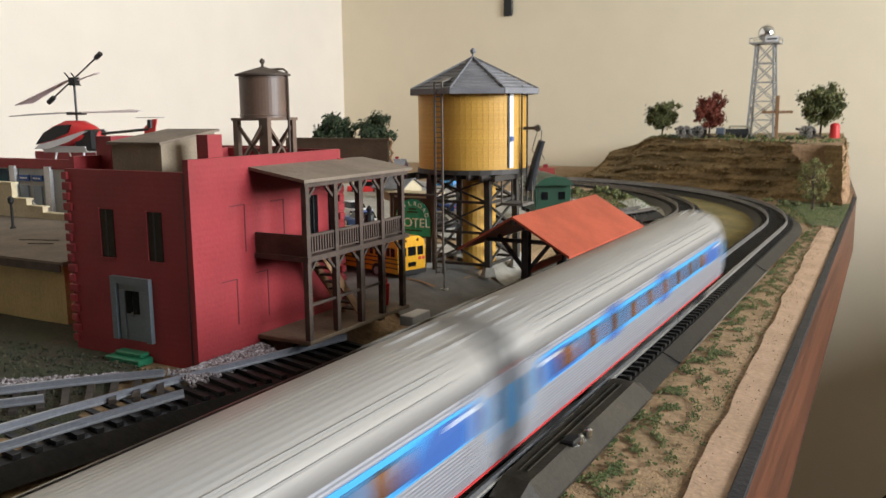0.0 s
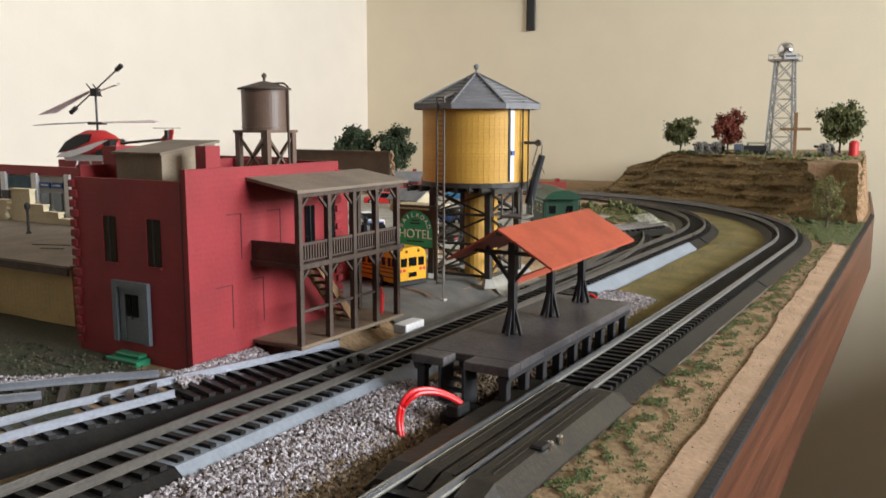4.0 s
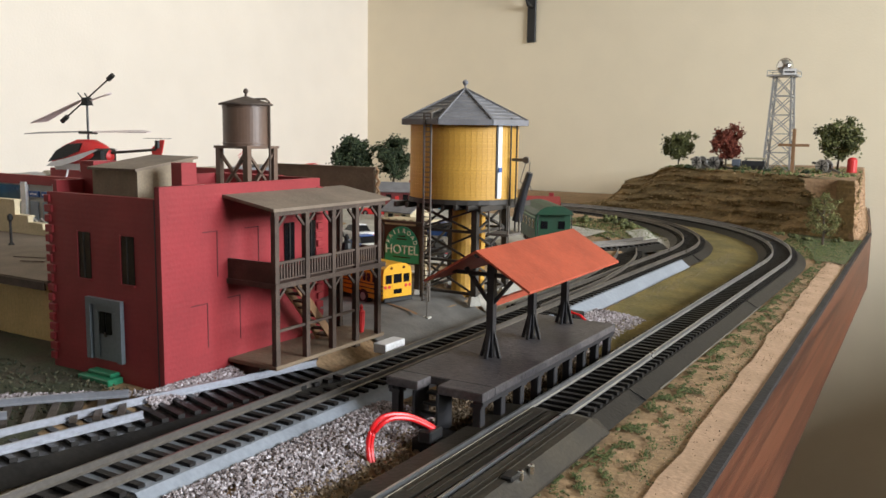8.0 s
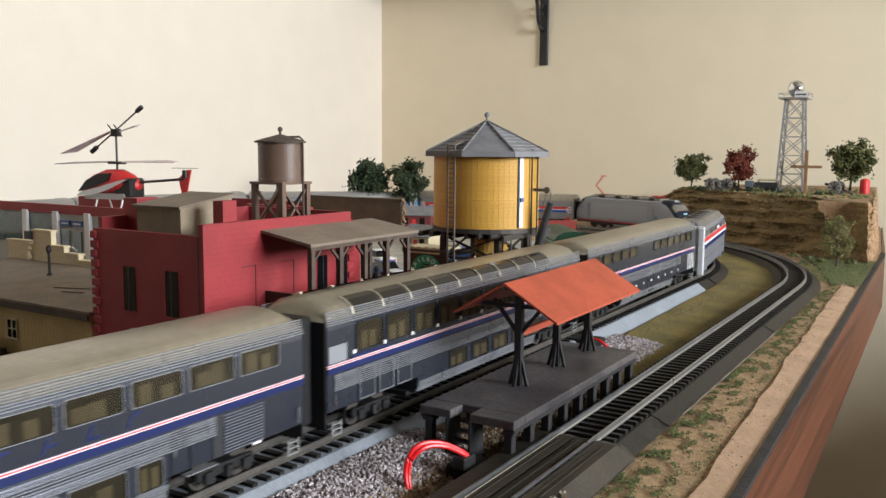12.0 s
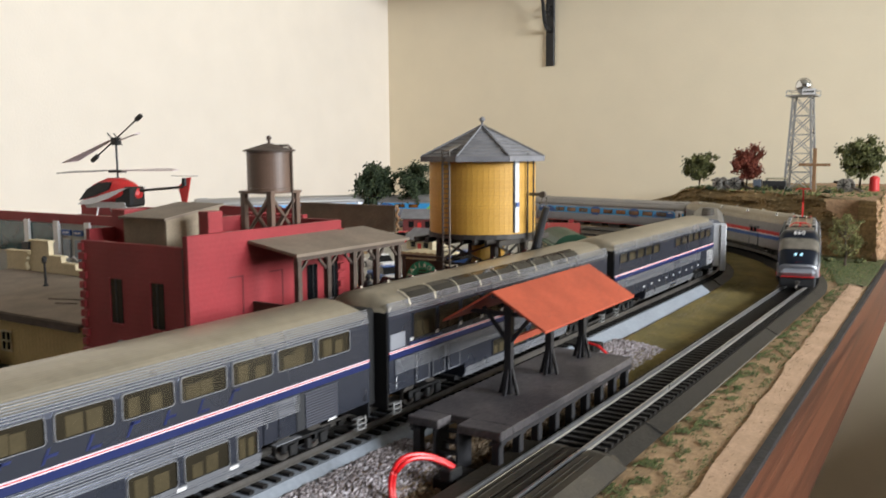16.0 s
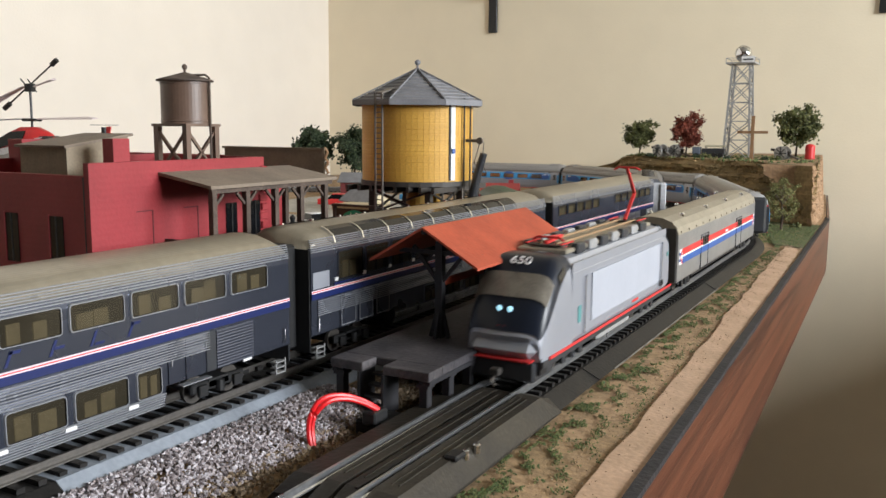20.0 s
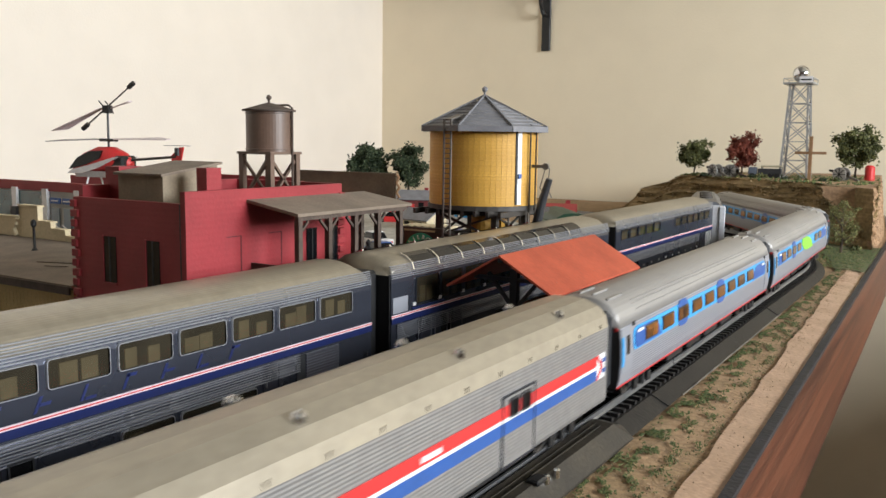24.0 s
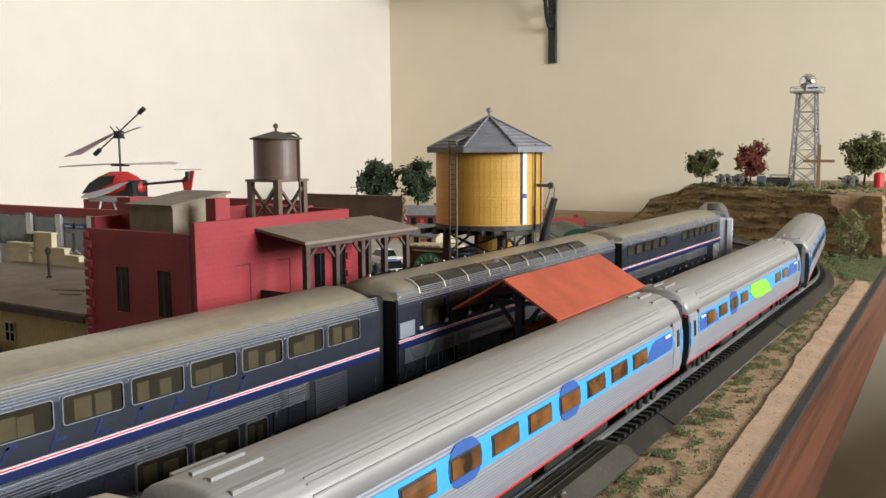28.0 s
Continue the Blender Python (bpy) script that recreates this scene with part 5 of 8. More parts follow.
# Cream seats and cabin darkened in colour for the shade inside the cars.
SEATM = mat("shaded_cream_seat", (0.105, 0.09, 0.062), 0.7, 0, 0.25, 90)
CARIN = mat("shaded_car_interior", (0.03, 0.026, 0.02), 0.8, 0, 0.3, 60)
# Lighter silver for mouldings and ribs; on the fluting it paints in the highlights.
BRIGHT = mat("highlight_silver_moulding", (0.36, 0.37, 0.4), 0.28, 0.5, 0.08, 40, fine=0.02)


def smoky(name, tint):
    """Thin see-through tinted glass with a glossy face."""
    m = bpy.data.materials.new(name)
    m.use_nodes = True
    nt = m.node_tree
    N, L = nt.nodes.new, nt.links.new
    nt.nodes.remove(nt.nodes["Principled BSDF"])
    tr, gl, fr, mx = N("ShaderNodeBsdfTransparent"), N("ShaderNodeBsdfGlossy"), N("ShaderNodeFresnel"), N("ShaderNodeMixShader")
    tr.inputs["Color"].default_value = (*tint, 1)
    gl.inputs["Roughness"].default_value = 0.08
    fr.inputs["IOR"].default_value = 1.4
    L(fr.outputs[0], mx.inputs[0])
    L(tr.outputs[0], mx.inputs[1])
    L(gl.outputs[0], mx.inputs[2])
    L(mx.outputs[0], nt.nodes["Material Output"].inputs["Surface"])
    MATS[name] = m
    return m


SMOKE = smoky("smoky_olive_glass", (0.8, 0.76, 0.66))


def seat_window(t, y0, y1, z0, z1, x, framem, seed=0):
    """A rounded car window: interior and seat backs in shade-dark colours, tinted pane and a raised surround, on both
    sides.
    """
    rng = random.Random(seed * 97 + int(y0 * 1e5))
    w, h, c = y1 - y0, z1 - z0, 0.0009
    for s in (-1, 1):
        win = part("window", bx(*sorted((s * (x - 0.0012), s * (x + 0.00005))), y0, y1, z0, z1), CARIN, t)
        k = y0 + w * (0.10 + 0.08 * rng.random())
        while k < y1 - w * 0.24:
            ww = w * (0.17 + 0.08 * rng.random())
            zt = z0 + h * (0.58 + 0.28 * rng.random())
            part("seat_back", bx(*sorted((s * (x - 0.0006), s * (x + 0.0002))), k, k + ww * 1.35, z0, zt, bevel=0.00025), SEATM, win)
            k += w * (0.30 + 0.14 * rng.random())
        pane, o = B(), s * (x + 0.00058)
        pane.faces.new([pane.verts.new((o, *p)) for p in ((y0, z0), (y0, z1), (y1, z1), (y1, z0))][::-s])
        part("pane", pane, SMOKE, win)
        bm, rings = B(), []
        for e, o in ((0.0, 0.0007), (0.0003, 0.0007), (0.0005, 0.0)):
            a, b, cc, d, q = y0 - e, y1 + e, z0 - e, z1 + e, c + e * 0.6
            pr = [(a + q, cc), (b - q, cc), (b - q * 0.3, cc + q * 0.3), (b, cc + q), (b, d - q), (b - q * 0.3, d - q * 0.3), (b - q, d), (a + q, d), (a + q * 0.3, d - q * 0.3), (a, d - q), (a, cc + q), (a + q * 0.3, cc + q * 0.3)]
            rings.append([bm.verts.new((s * (x + o), yy, zz)) for yy, zz in pr])
        for ra, rb in zip(rings, rings[1:]):
            for i in range(12):
                bm.faces.new((ra[i], ra[(i + 1) % 12], rb[(i + 1) % 12], rb[i]))
        part("window_frame", bm, framem, win)


SUP_END = [(0.0170, 0.0128), (0.0178, 0.0136), (0.0178, 0.0200), (0.0178, 0.0465), (0.0172, 0.0505)]
SUP_SIDE = [(0.0158, 0.0058), (0.0174, 0.0085), (0.0178, 0.0130), (0.0178, 0.0465), (0.0172, 0.0505)]
SUP_ROOF = [(0.0172, 0.0505), (0.0160, 0.0536), (0.0125, 0.0562), (0.0065, 0.0578), (0.0, 0.0583)]


def superliner(kind):
    """A double-deck passenger car 256 mm long; the front is +y."""
    L = 0.128
    lab = {"coach": "silver double-deck coach with navy and pink stripes", "lounge": "silver double-deck lounge car with curved roof windows", "front": "silver double-deck coach with few upper windows"}[kind]
    t = thing("passenger_car", pose(0, 0, 0), lab, "train car", "inner train")
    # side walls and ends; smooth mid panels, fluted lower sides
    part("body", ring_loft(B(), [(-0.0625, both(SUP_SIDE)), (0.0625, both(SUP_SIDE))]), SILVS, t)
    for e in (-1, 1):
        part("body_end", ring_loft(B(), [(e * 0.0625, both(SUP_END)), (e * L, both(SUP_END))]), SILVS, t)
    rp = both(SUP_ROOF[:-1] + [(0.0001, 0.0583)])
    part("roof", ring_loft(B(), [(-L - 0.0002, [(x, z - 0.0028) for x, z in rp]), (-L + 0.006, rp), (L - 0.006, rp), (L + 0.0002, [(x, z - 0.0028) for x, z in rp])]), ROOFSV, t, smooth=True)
    for k in range(7):
        strip(t, "eave_rib", BRIGHT, -L, L, 0.0485 + k * 0.00085, 0.0489 + k * 0.00085, 0.0177 - 0.0002 * k, 0.0006)
    for k in range(6):
        strip(t, "skirt_rib", BRIGHT, -0.062, 0.062, 0.0062 + k * 0.0009, 0.0066 + k * 0.0009, 0.0163 + 0.0003 * k, 0.0008)
    for k in range(8):
        strip(t, "side_rib", BRIGHT, -L + 0.004, L - 0.045, 0.0214 + k * 0.00088, 0.0217 + k * 0.00088, 0.0180, 0.0005)
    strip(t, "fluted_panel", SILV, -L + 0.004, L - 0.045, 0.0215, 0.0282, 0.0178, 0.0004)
    strip(t, "navy_stripe", NAVY, -L, L, 0.0286, 0.0312, 0.0178, 0.0004)
    strip(t, "white_stripe", PINK, -L, L, 0.0312, 0.0316, 0.0178, 0.0004)
    strip(t, "red_stripe", REDP, -L, L, 0.0316, 0.0320, 0.0178, 0.0004)
    strip(t, "white_stripe", PINK, -L, L, 0.0320, 0.0324, 0.0178, 0.0004)
    if kind == "lounge":
        for k in range(9):
            y1 = -0.0905 + k * 0.0216
            seat_window(t, y1 - 0.0186, y1, 0.0352, 0.0470, 0.0178, SILVS, k)
            for s in (-1, 1):
                bm = B()
                q = [(0.0172, 0.0506), (0.0162, 0.0537), (0.0130, 0.0561), (0.0098, 0.0572)]
                va = [bm.verts.new((s * (x + 0.0003), y1 - 0.0193, z + 0.0003)) for x, z in q]
                vb = [bm.verts.new((s * (x + 0.0003), y1, z + 0.0003)) for x, z in q]
                for i in range(3):
                    bm.faces.new((va[i], va[i + 1], vb[i + 1], vb[i]))
                part("roof_window", bm, DKWIN, t, "dark curved roof window")
                part("window_rib", ring_loft(B(), [(y1 - 0.0208, [(s * (x + 0.0008), z + 0.0006) for x, z in q] + [(s * 0.010, 0.0560)]), (y1 - 0.0198, [(s * (x + 0.0008), z + 0.0006) for x, z in q] + [(s * 0.010, 0.0560)])]), CHROME, t)
                part("white_tag", bx(*sorted((s * 0.0178, s * 0.0184)), y1 - 0.0212, y1 - 0.0190, 0.0345, 0.0360), WHITEP, t)
        strip(t, "white_panel", AMSM, -L + 0.001, -0.1155, 0.0330, 0.0400, 0.0178, 0.0003)
        strip(t, "name_bar", NAVY, -0.1120, -0.0850, 0.0329, 0.0338, 0.0178, 0.0005)
        for k in range(5):
            y1 = -0.0178 + k * 0.0224
            seat_window(t, y1 - 0.0165, y1, 0.0120, 0.0200, 0.0178, SILVS, k + 20)
        for a in (-0.108, -0.094, -0.080):
            strip(t, "equipment_door", SILVS, a, a + 0.012, 0.0136, 0.0275, 0.0178, 0.0006)
            for zz in (0.0140, 0.0268):
                strip(t, "door_edge", BRIGHT, a + 0.0005, a + 0.0115, zz, zz + 0.0004, 0.0184, 0.0002)
            for yy in (a + 0.0005, a + 0.0111):
                strip(t, "door_edge", BRIGHT, yy, yy + 0.0004, 0.0140, 0.0272, 0.0184, 0.0002)
    elif kind == "coach":
        for k in range(10):
            y1 = 0.1144 - k * 0.0228
            seat_window(t, y1 - 0.0196, y1, 0.0394, 0.0474, 0.0178, BRIGHT, k + 40)
        for y1, w in ((0.0601, 0.0099), (0.0462, 0.0196), (0.0233, 0.0193), (-0.0400, 0.019)):
            seat_window(t, y1 - w, y1, 0.0116, 0.0204, 0.0178, BRIGHT, 60)
            strip(t, "white_tag", WHITEP, y1 - w - 0.004, y1 - w, 0.0095, 0.0106, 0.0180, 0.0005)
        # slanted letter bars
        for k in range(10):
            yc = 0.0490 - k * 0.0142
            for s in (-1, 1):
                bm = sheet(B(), [(yc - 0.0018, 0.0335), (yc - 0.0008, 0.0335), (yc + 0.0014, 0.0380), (yc + 0.0004, 0.0380)], 0, 0, s * 0.0002, s * 0.0178)
                part("letter_bar", bm, NAVY, t)
                zz = (0.0370, 0.0335, 0.0352)[k % 3]
                bm = sheet(B(), [(yc - 0.0002, zz), (yc + 0.0034, zz), (yc + 0.0038, zz + 0.0009), (yc + 0.0002, zz + 0.0009)], 0, 0, s * 0.0002, s * 0.0178)
                part("letter_bar", bm, NAVY, t)
        strip(t, "louvre_panel", SILV, 0.0865, 0.1060, 0.0135, 0.0275, 0.0178, 0.0006)
        strip(t, "louvre_panel", SILV, 0.0715, 0.0800, 0.0215, 0.0275, 0.0178, 0.0006)
        strip(t, "equipment_door", SILVS, 0.0715, 0.0800, 0.0134, 0.0212, 0.0178, 0.0005)
        strip(t, "door_handle", BRIGHT, 0.0806, 0.0811, 0.0225, 0.0245, 0.0180, 0.0007)
        strip(t, "equipment_door", DKGREY, 0.0815, 0.0862, 0.0134, 0.0278, 0.0178, 0.0004)
        strip(t, "step_tray", BRIGHT, 0.0690, 0.0830, 0.0112, 0.0116, 0.0160, 0.0030)
        strip(t, "equipment_door", SILVS, 0.0635, 0.0705, 0.0134, 0.0280, 0.0178, 0.0005)
        strip(t, "door_handle", BRIGHT, 0.0645, 0.0650, 0.0195, 0.0215, 0.0183, 0.0005)
        strip(t, "white_tag", WHITEP, 0.100, 0.1045, 0.0128, 0.0137, 0.0180, 0.0005)
        pane(t, -0.0330, -0.0232, 0.0085, 0.0225, 0.0178, SILVS, SILVS, "side_door")
        pane(t, -0.0313, -0.0250, 0.0135, 0.0215, 0.0181, DKWIN, DKGREY, "door_window")
    else:
        for grp, n in ((-0.0315, 5), (0.1140, 6)):
            for k in range(n):
                y1 = grp - k * 0.0180
                seat_window(t, y1 - 0.0150, y1, 0.0402, 0.0470, 0.0178, SILVS, k + 80)
        for k in range(9):
            y1 = L - 0.05 - k * 0.018
            strip(t, "white_tag", WHITEP, y1 - 0.0018, y1, 0.0160, 0.0174, 0.0178, 0.0005)
        pane(t, -0.002, 0.010, 0.0085, 0.0280, 0.0178, SILVS, CHROME, "side_door")
        for k in range(4):
            strip(t, "step_rail", WHITEP, L - 0.022 + k * 0.005, L - 0.0205 + k * 0.005, 0.0136, 0.0275, 0.0178, 0.0006)
    for e in (-1, 1):
        part("gangway", bx(-0.0105, 0.0105, *sorted((e * L, e * (L + 0.0068))), 0.0075, 0.0520, bevel=0.0012), BLACKP, t, "black rubber gangway")
        part("end_wall", bx(-0.0172, 0.0172, *sorted((e * L, e * (L + 0.0006))), 0.0062, 0.0500), BLACKP if e < 0 else DKGREY, t)
        for s in (-1, 1):
            part("grab_iron", tube(B(), [(s * 0.0182, e * (L - 0.004), 0.0150), (s * 0.0188, e * (L - 0.004), 0.0150), (s * 0.0188, e * (L - 0.004), 0.0205), (s * 0.0182, e * (L - 0.004), 0.0205)], 0.0003, 5), CHROME, t)
            bm = B()
            for k in range(3):
                box(bm, *sorted((s * 0.0150, s * 0.0180)), *sorted((e * (L - 0.009), e * (L - 0.003))), 0.0028 + k * 0.0022, 0.0032 + k * 0.0022)
            for yy in (L - 0.009, L - 0.0034):
                box(bm, *sorted((s * 0.0174, s * 0.0180)), *sorted((e * yy, e * (yy + 0.0006))), 0.0026, 0.0085)
            part("step_iron", bm, STEELSV, t)
        truck(t, e * (L - 0.036))
    part("underframe", bx(-0.0135, 0.0135, -L + 0.062, L - 0.062, 0.0045, 0.0065), BLACKP, t)
    return t


DSLV = mat("dulled_silver_paint", (0.235, 0.245, 0.285), 0.36, 0.35, 0.1, 15, fine=0.03)


REARW = mat("white_end_paint", (0.6, 0.61, 0.64), 0.45, 0, 0.08, 40)


def striped_loco():
    """The inner train's engine, 213 mm long, nose at +y."""
    L = 0.1065
    t = thing("diesel_locomotive", pose(0, 0, 0), "silver diesel locomotive with red, white and blue stripes", "locomotive", "inner train")
    P = [(0.0160, 0.0075), (0.0174, 0.0085), (0.0174, 0.0410), (0.0150, 0.0480), (0.0095, 0.0530), (0.0002, 0.0538)]

    def sec(w, h, zmax):
        return both([(x * w, min(z, zmax)) for x, z in P])
    part("body", ring_loft(B(), [(-L, sec(1, 1, 1)), (L - 0.028, sec(1, 1, 1)), (L - 0.020, sec(0.97, 1, 0.0500)), (L - 0.008, sec(0.9, 1, 0.0330)), (L, sec(0.8, 1, 0.0275))]), DSLV, t)
    part("roof", ring_loft(B(), [(-L + 0.002, both([(0.0152, 0.0478), (0.0097, 0.0532), (0.0002, 0.0541)])), (L - 0.029, both([(0.0152, 0.0478), (0.0097, 0.0532), (0.0002, 0.0541)]))]), SILVGR, t, "weathered grey roof")
    for z0, z1, m in ((0.0345, 0.0385, REDP), (0.0322, 0.0345, WHITEP), (0.0282, 0.0322, NAVY), (0.0387, 0.0391, WHITEP)):
        strip(t, "broad_stripe", m, -L + 0.006, L - 0.018, z0, z1, 0.0174, 0.0004)
    strip(t, "grey_band", SILVGR, -L + 0.004, L - 0.030, 0.0390, 0.0440, 0.0173, 0.0004)
    for y in (-0.06, -0.02, 0.02):
        strip(t, "vent", DKGREY, y, y + 0.012, 0.0395, 0.0435, 0.0174, 0.0006)
    strip(t, "name_bar", WHITEP, -0.005, 0.016, 0.0400, 0.0425, 0.0177, 0.0004)
    pane(t, L - 0.034, L - 0.024, 0.0405, 0.0455, 0.0172, DKWIN, STEELGR)
    part("windscreen", beam(B(), (0, L - 0.0225, 0.0480), (0, L - 0.0155, 0.0400), 0.025, 0.0008, (0, 1, 0.2)), DKWIN, t, "black windscreen")
    strip(t, "groove", STEELGR, -L + 0.006, L - 0.01, 0.0180, 0.0184, 0.0174, 0.0003)
    for k in range(4):
        y = -0.055 + k * 0.028
        part("roof_fan", lathe(B(), [(0.0065, 0.0538), (0.0065, 0.0552), (0.0055, 0.0555)], 16, 0, y), STEELDK, t)
    part("rear_wall", bx(-0.0172, 0.0172, -L - 0.0012, -L, 0.0080, 0.0500, bevel=0.0004), REARW, t, "pale rear end")
    for s in (-1, 1):
        part("rear_post", bx(*sorted((s * 0.0120, s * 0.0178)), -L - 0.0024, -L + 0.0030, 0.0040, 0.0490, bevel=0.0008), REARW, t)
    part("rear_door", bx(-0.004, 0.004, -L - 0.0018, -L - 0.0012, 0.010, 0.036), BLACKP, t)
    part("fuel_tank", bx(-0.0140, 0.0140, -0.022, 0.022, 0.0030, 0.0085, bevel=0.0015), DSLV, t)
    part("plough", bx(-0.0150, 0.0150, L - 0.006, L + 0.001, 0.0022, 0.0090, bevel=0.0008), BLACKP, t)
    for e in (-1, 1):
        truck(t, e * 0.068, DSLV, 0.0054, 0.017)
        part("coupler", bx(-0.0018, 0.0018, *sorted((e * L, e * (L + 0.005))), 0.0050, 0.0085), BLACKP, t)
    return t


AM_SIDE = [(0.0168, 0.0105), (0.0180, 0.0150), (0.0184, 0.0225), (0.0182, 0.0300), (0.0174, 0.0365)]
AM_ROOF = [(0.0174, 0.0365), (0.0158, 0.0415), (0.0125, 0.0455), (0.0070, 0.0480), (0.0, 0.0487)]


def am_x(z):
    for (xa, za), (xb, zb) in zip(AM_SIDE, AM_SIDE[1:]):
        if za <= z <= zb:
            return xa + (xb - xa) * (z - za) / (zb - za)
    return 0.0174


def decal(t, name, m, prof, s, off=0.0003, label=""):
    """A painted shape that hugs the curved side: prof is a (y, z) outline."""
    bm = B()
    vs = [bm.verts.new((s * (am_x(z) + off), y, z)) for y, z in prof]
    bm.faces.new(vs)
    zs = [z for _, z in prof]
    for k in range(1, 5):
        z = min(zs) + (max(zs) - min(zs)) * k / 5
        bmesh.ops.bisect_plane(bm, geom=bm.verts[:] + bm.edges[:] + bm.faces[:], plane_co=(0, 0, z), plane_no=(0, 0, 1))
    for v in bm.verts:
        v.co.x = s * (am_x(v.co.z) + off)
    ex = bmesh.ops.extrude_face_region(bm, geom=bm.faces[:])
    for v in ex["geom"]:
        if isinstance(v, bmesh.types.BMVert):
            v.co.x -= s * 0.0004
    return part(name, bm, m, t, label)


def ell(yc, zc, a, b, n=18, lo=0.0232, hi=0.0362):
    return [(yc + a * math.cos(2 * math.pi * k / n), min(hi, max(lo, zc + b * math.sin(2 * math.pi * k / n)))) for k in range(n)]


def amfleet(green=False):
    """A tube-sided passenger car 296 mm long; the front is +y."""
    L = 0.148
    t = thing("passenger_car", pose(0, 0, 0), "pale silver coach with sky blue window band" + (" and green swoosh" if green else ""), "train car", "outer train")
    sp, rp = both(AM_SIDE), both(AM_ROOF[:-1] + [(0.0002, 0.0487)])
    part("body", ring_loft(B(), [(-L, sp), (L, sp)]), AMS, t, smooth=False)
    part("roof", ring_loft(B(), [(-L, [(x, z - 0.0006) for x, z in rp]), (-L + 0.002, rp), (L - 0.002, rp), (L, [(x, z - 0.0006) for x, z in rp])]), AMR, t, smooth=True)
    for e in (-1, 1):
        for x, z in ((-0.0095, 0.0470), (-0.0030, 0.0486), (0.0030, 0.0486), (0.0095, 0.0470)):
            part("roof_rib", bx(x - 0.0006, x + 0.0006, *sorted((e * (L - 0.005), e * (L - 0.021))), z - 0.001, z + 0.0007), AMR, t)
    for s in (-1, 1):
        for x, z in ((0.0142, 0.0436), (0.0132, 0.0448), (0.0160, 0.0412)):
            part("roof_seam", bx(*sorted((s * (x - 0.0002), s * (x + 0.0002))), -L + 0.024, L - 0.024, z - 0.0003, z + 0.0003), AMR, t)
    for s in (-1, 1):
        decal(t, "blue_band", SKYB, [(-L + 0.0165, 0.0246), (L - 0.0165, 0.0246), (L - 0.0152, 0.0258), (L - 0.0146, 0.0290), (L - 0.0150, 0.0320), (L - 0.0170, 0.0338), (L - 0.0200, 0.0343), (-L + 0.0200, 0.0343), (-L + 0.0170, 0.0338), (-L + 0.0150, 0.0320), (-L + 0.0146, 0.0290), (-L + 0.0152, 0.0258)], s, 0.0003, "sky blue band")
        for e in (-1, 1):
            decal(t, "smooth_panel", AMSM, [(e * (L - 0.0140), 0.0125), (e * (L - 0.001), 0.0125), (e * (L - 0.001), 0.0360), (e * (L - 0.0140), 0.0360)], s, 0.0003)
            decal(t, "blue_edge", SKYB, [(e * (L - 0.0035), 0.0200), (e * (L - 0.0008), 0.0200), (e * (L - 0.0008), 0.0325), (e * (L - 0.0035), 0.0325)], s, 0.0005)
            decal(t, "blue_swoosh", BLUE, [(e * (L - q), z) for q, z in ((0.0190, 0.0252), (0.0172, 0.0264), (0.0166, 0.0290), (0.0170, 0.0313), (0.0185, 0.0329), (0.0215, 0.0335), (0.0400, 0.0335), (0.0455, 0.0322), (0.0500, 0.0295), (0.0530, 0.0252))], s, 0.0005, "medium blue end panel")
            decal(t, "name_bar", WHITEP, [(e * (L - 0.0275), 0.0318), (e * (L - 0.0195), 0.0318), (e * (L - 0.0195), 0.0329), (e * (L - 0.0275), 0.0329)], s, 0.0008)
            w = decal(t, "door_window", AMBER, [(e * (L - 0.0095), 0.0245), (e * (L - 0.0065), 0.0245), (e * (L - 0.0065), 0.0325), (e * (L - 0.0095), 0.0325)], s, 0.0006)
            decal(t, "marker_light", BLACKP, ell(e * (L - 0.016), 0.0362, 0.0013, 0.0010, 8, 0, 0.05), s, 0.0006)
        for yc in ((-0.013, 0.0605) if not green else (0.0605,)):
            decal(t, "blue_roundel", BLUE, ell(yc, 0.0295, 0.0095, 0.0075), s, 0.0005)
        if green:
            decal(t, "green_swoosh", LIME, [(-0.040, 0.0232), (-0.034, 0.0285), (-0.024, 0.0325), (-0.008, 0.0345), (0.018, 0.0345), (0.022, 0.0300), (0.010, 0.0250), (-0.010, 0.0232)], s, 0.0007, "lime green swoosh")
        for k in range(9):
            yc = -0.0865 + k * 0.0245
            if green and 2 <= k <= 4:
                continue
            decal(t, "window", AMBER, [(yc - 0.0081, 0.0268), (yc + 0.0081, 0.0268), (yc + 0.0081, 0.0322), (yc - 0.0081, 0.0322)], s, 0.0009, "")
            fr = [(yc - 0.0088, 0.0262), (yc + 0.0088, 0.0262), (yc + 0.0088, 0.0328), (yc - 0.0088, 0.0328)]
            decal(t, "window_seal", DKGREY, fr, s, 0.0006)
        decal(t, "red_line", REDP, [(-L, 0.0108), (L, 0.0108), (L, 0.0115), (-L, 0.0115)], s, 0.0004)
    for e in (-1, 1):
        part("gangway", bx(-0.0150, 0.0150, *sorted((e * L, e * (L + 0.0056))), 0.0105, 0.0440, bevel=0.0025), DKGREY, t, "dark grey gangway")
        part("end_wall", ring_loft(B(), [(e * L, [(x * 0.99, z) for x, z in sp]), (e * (L + 0.0006), [(x * 0.99, z) for x, z in sp])]), DKGREY, t)
        for s in (-1, 1):
            part("tail_lamp", lathe(B(), [(0.0009, 0.0), (0.0008, 0.0006)], 8), REDP, t, m=pose(s * 0.0160, e * (L + 0.0006), 0.036, -90 * e))
        truck(t, e * (L - 0.040))
    for y in (-0.05, -0.015, 0.02, 0.055):
        part("under_box", bx(-0.0140, 0.0140, y - 0.012, y + 0.012, 0.0045, 0.0105, bevel=0.0008), BLACKP, t)
    return t


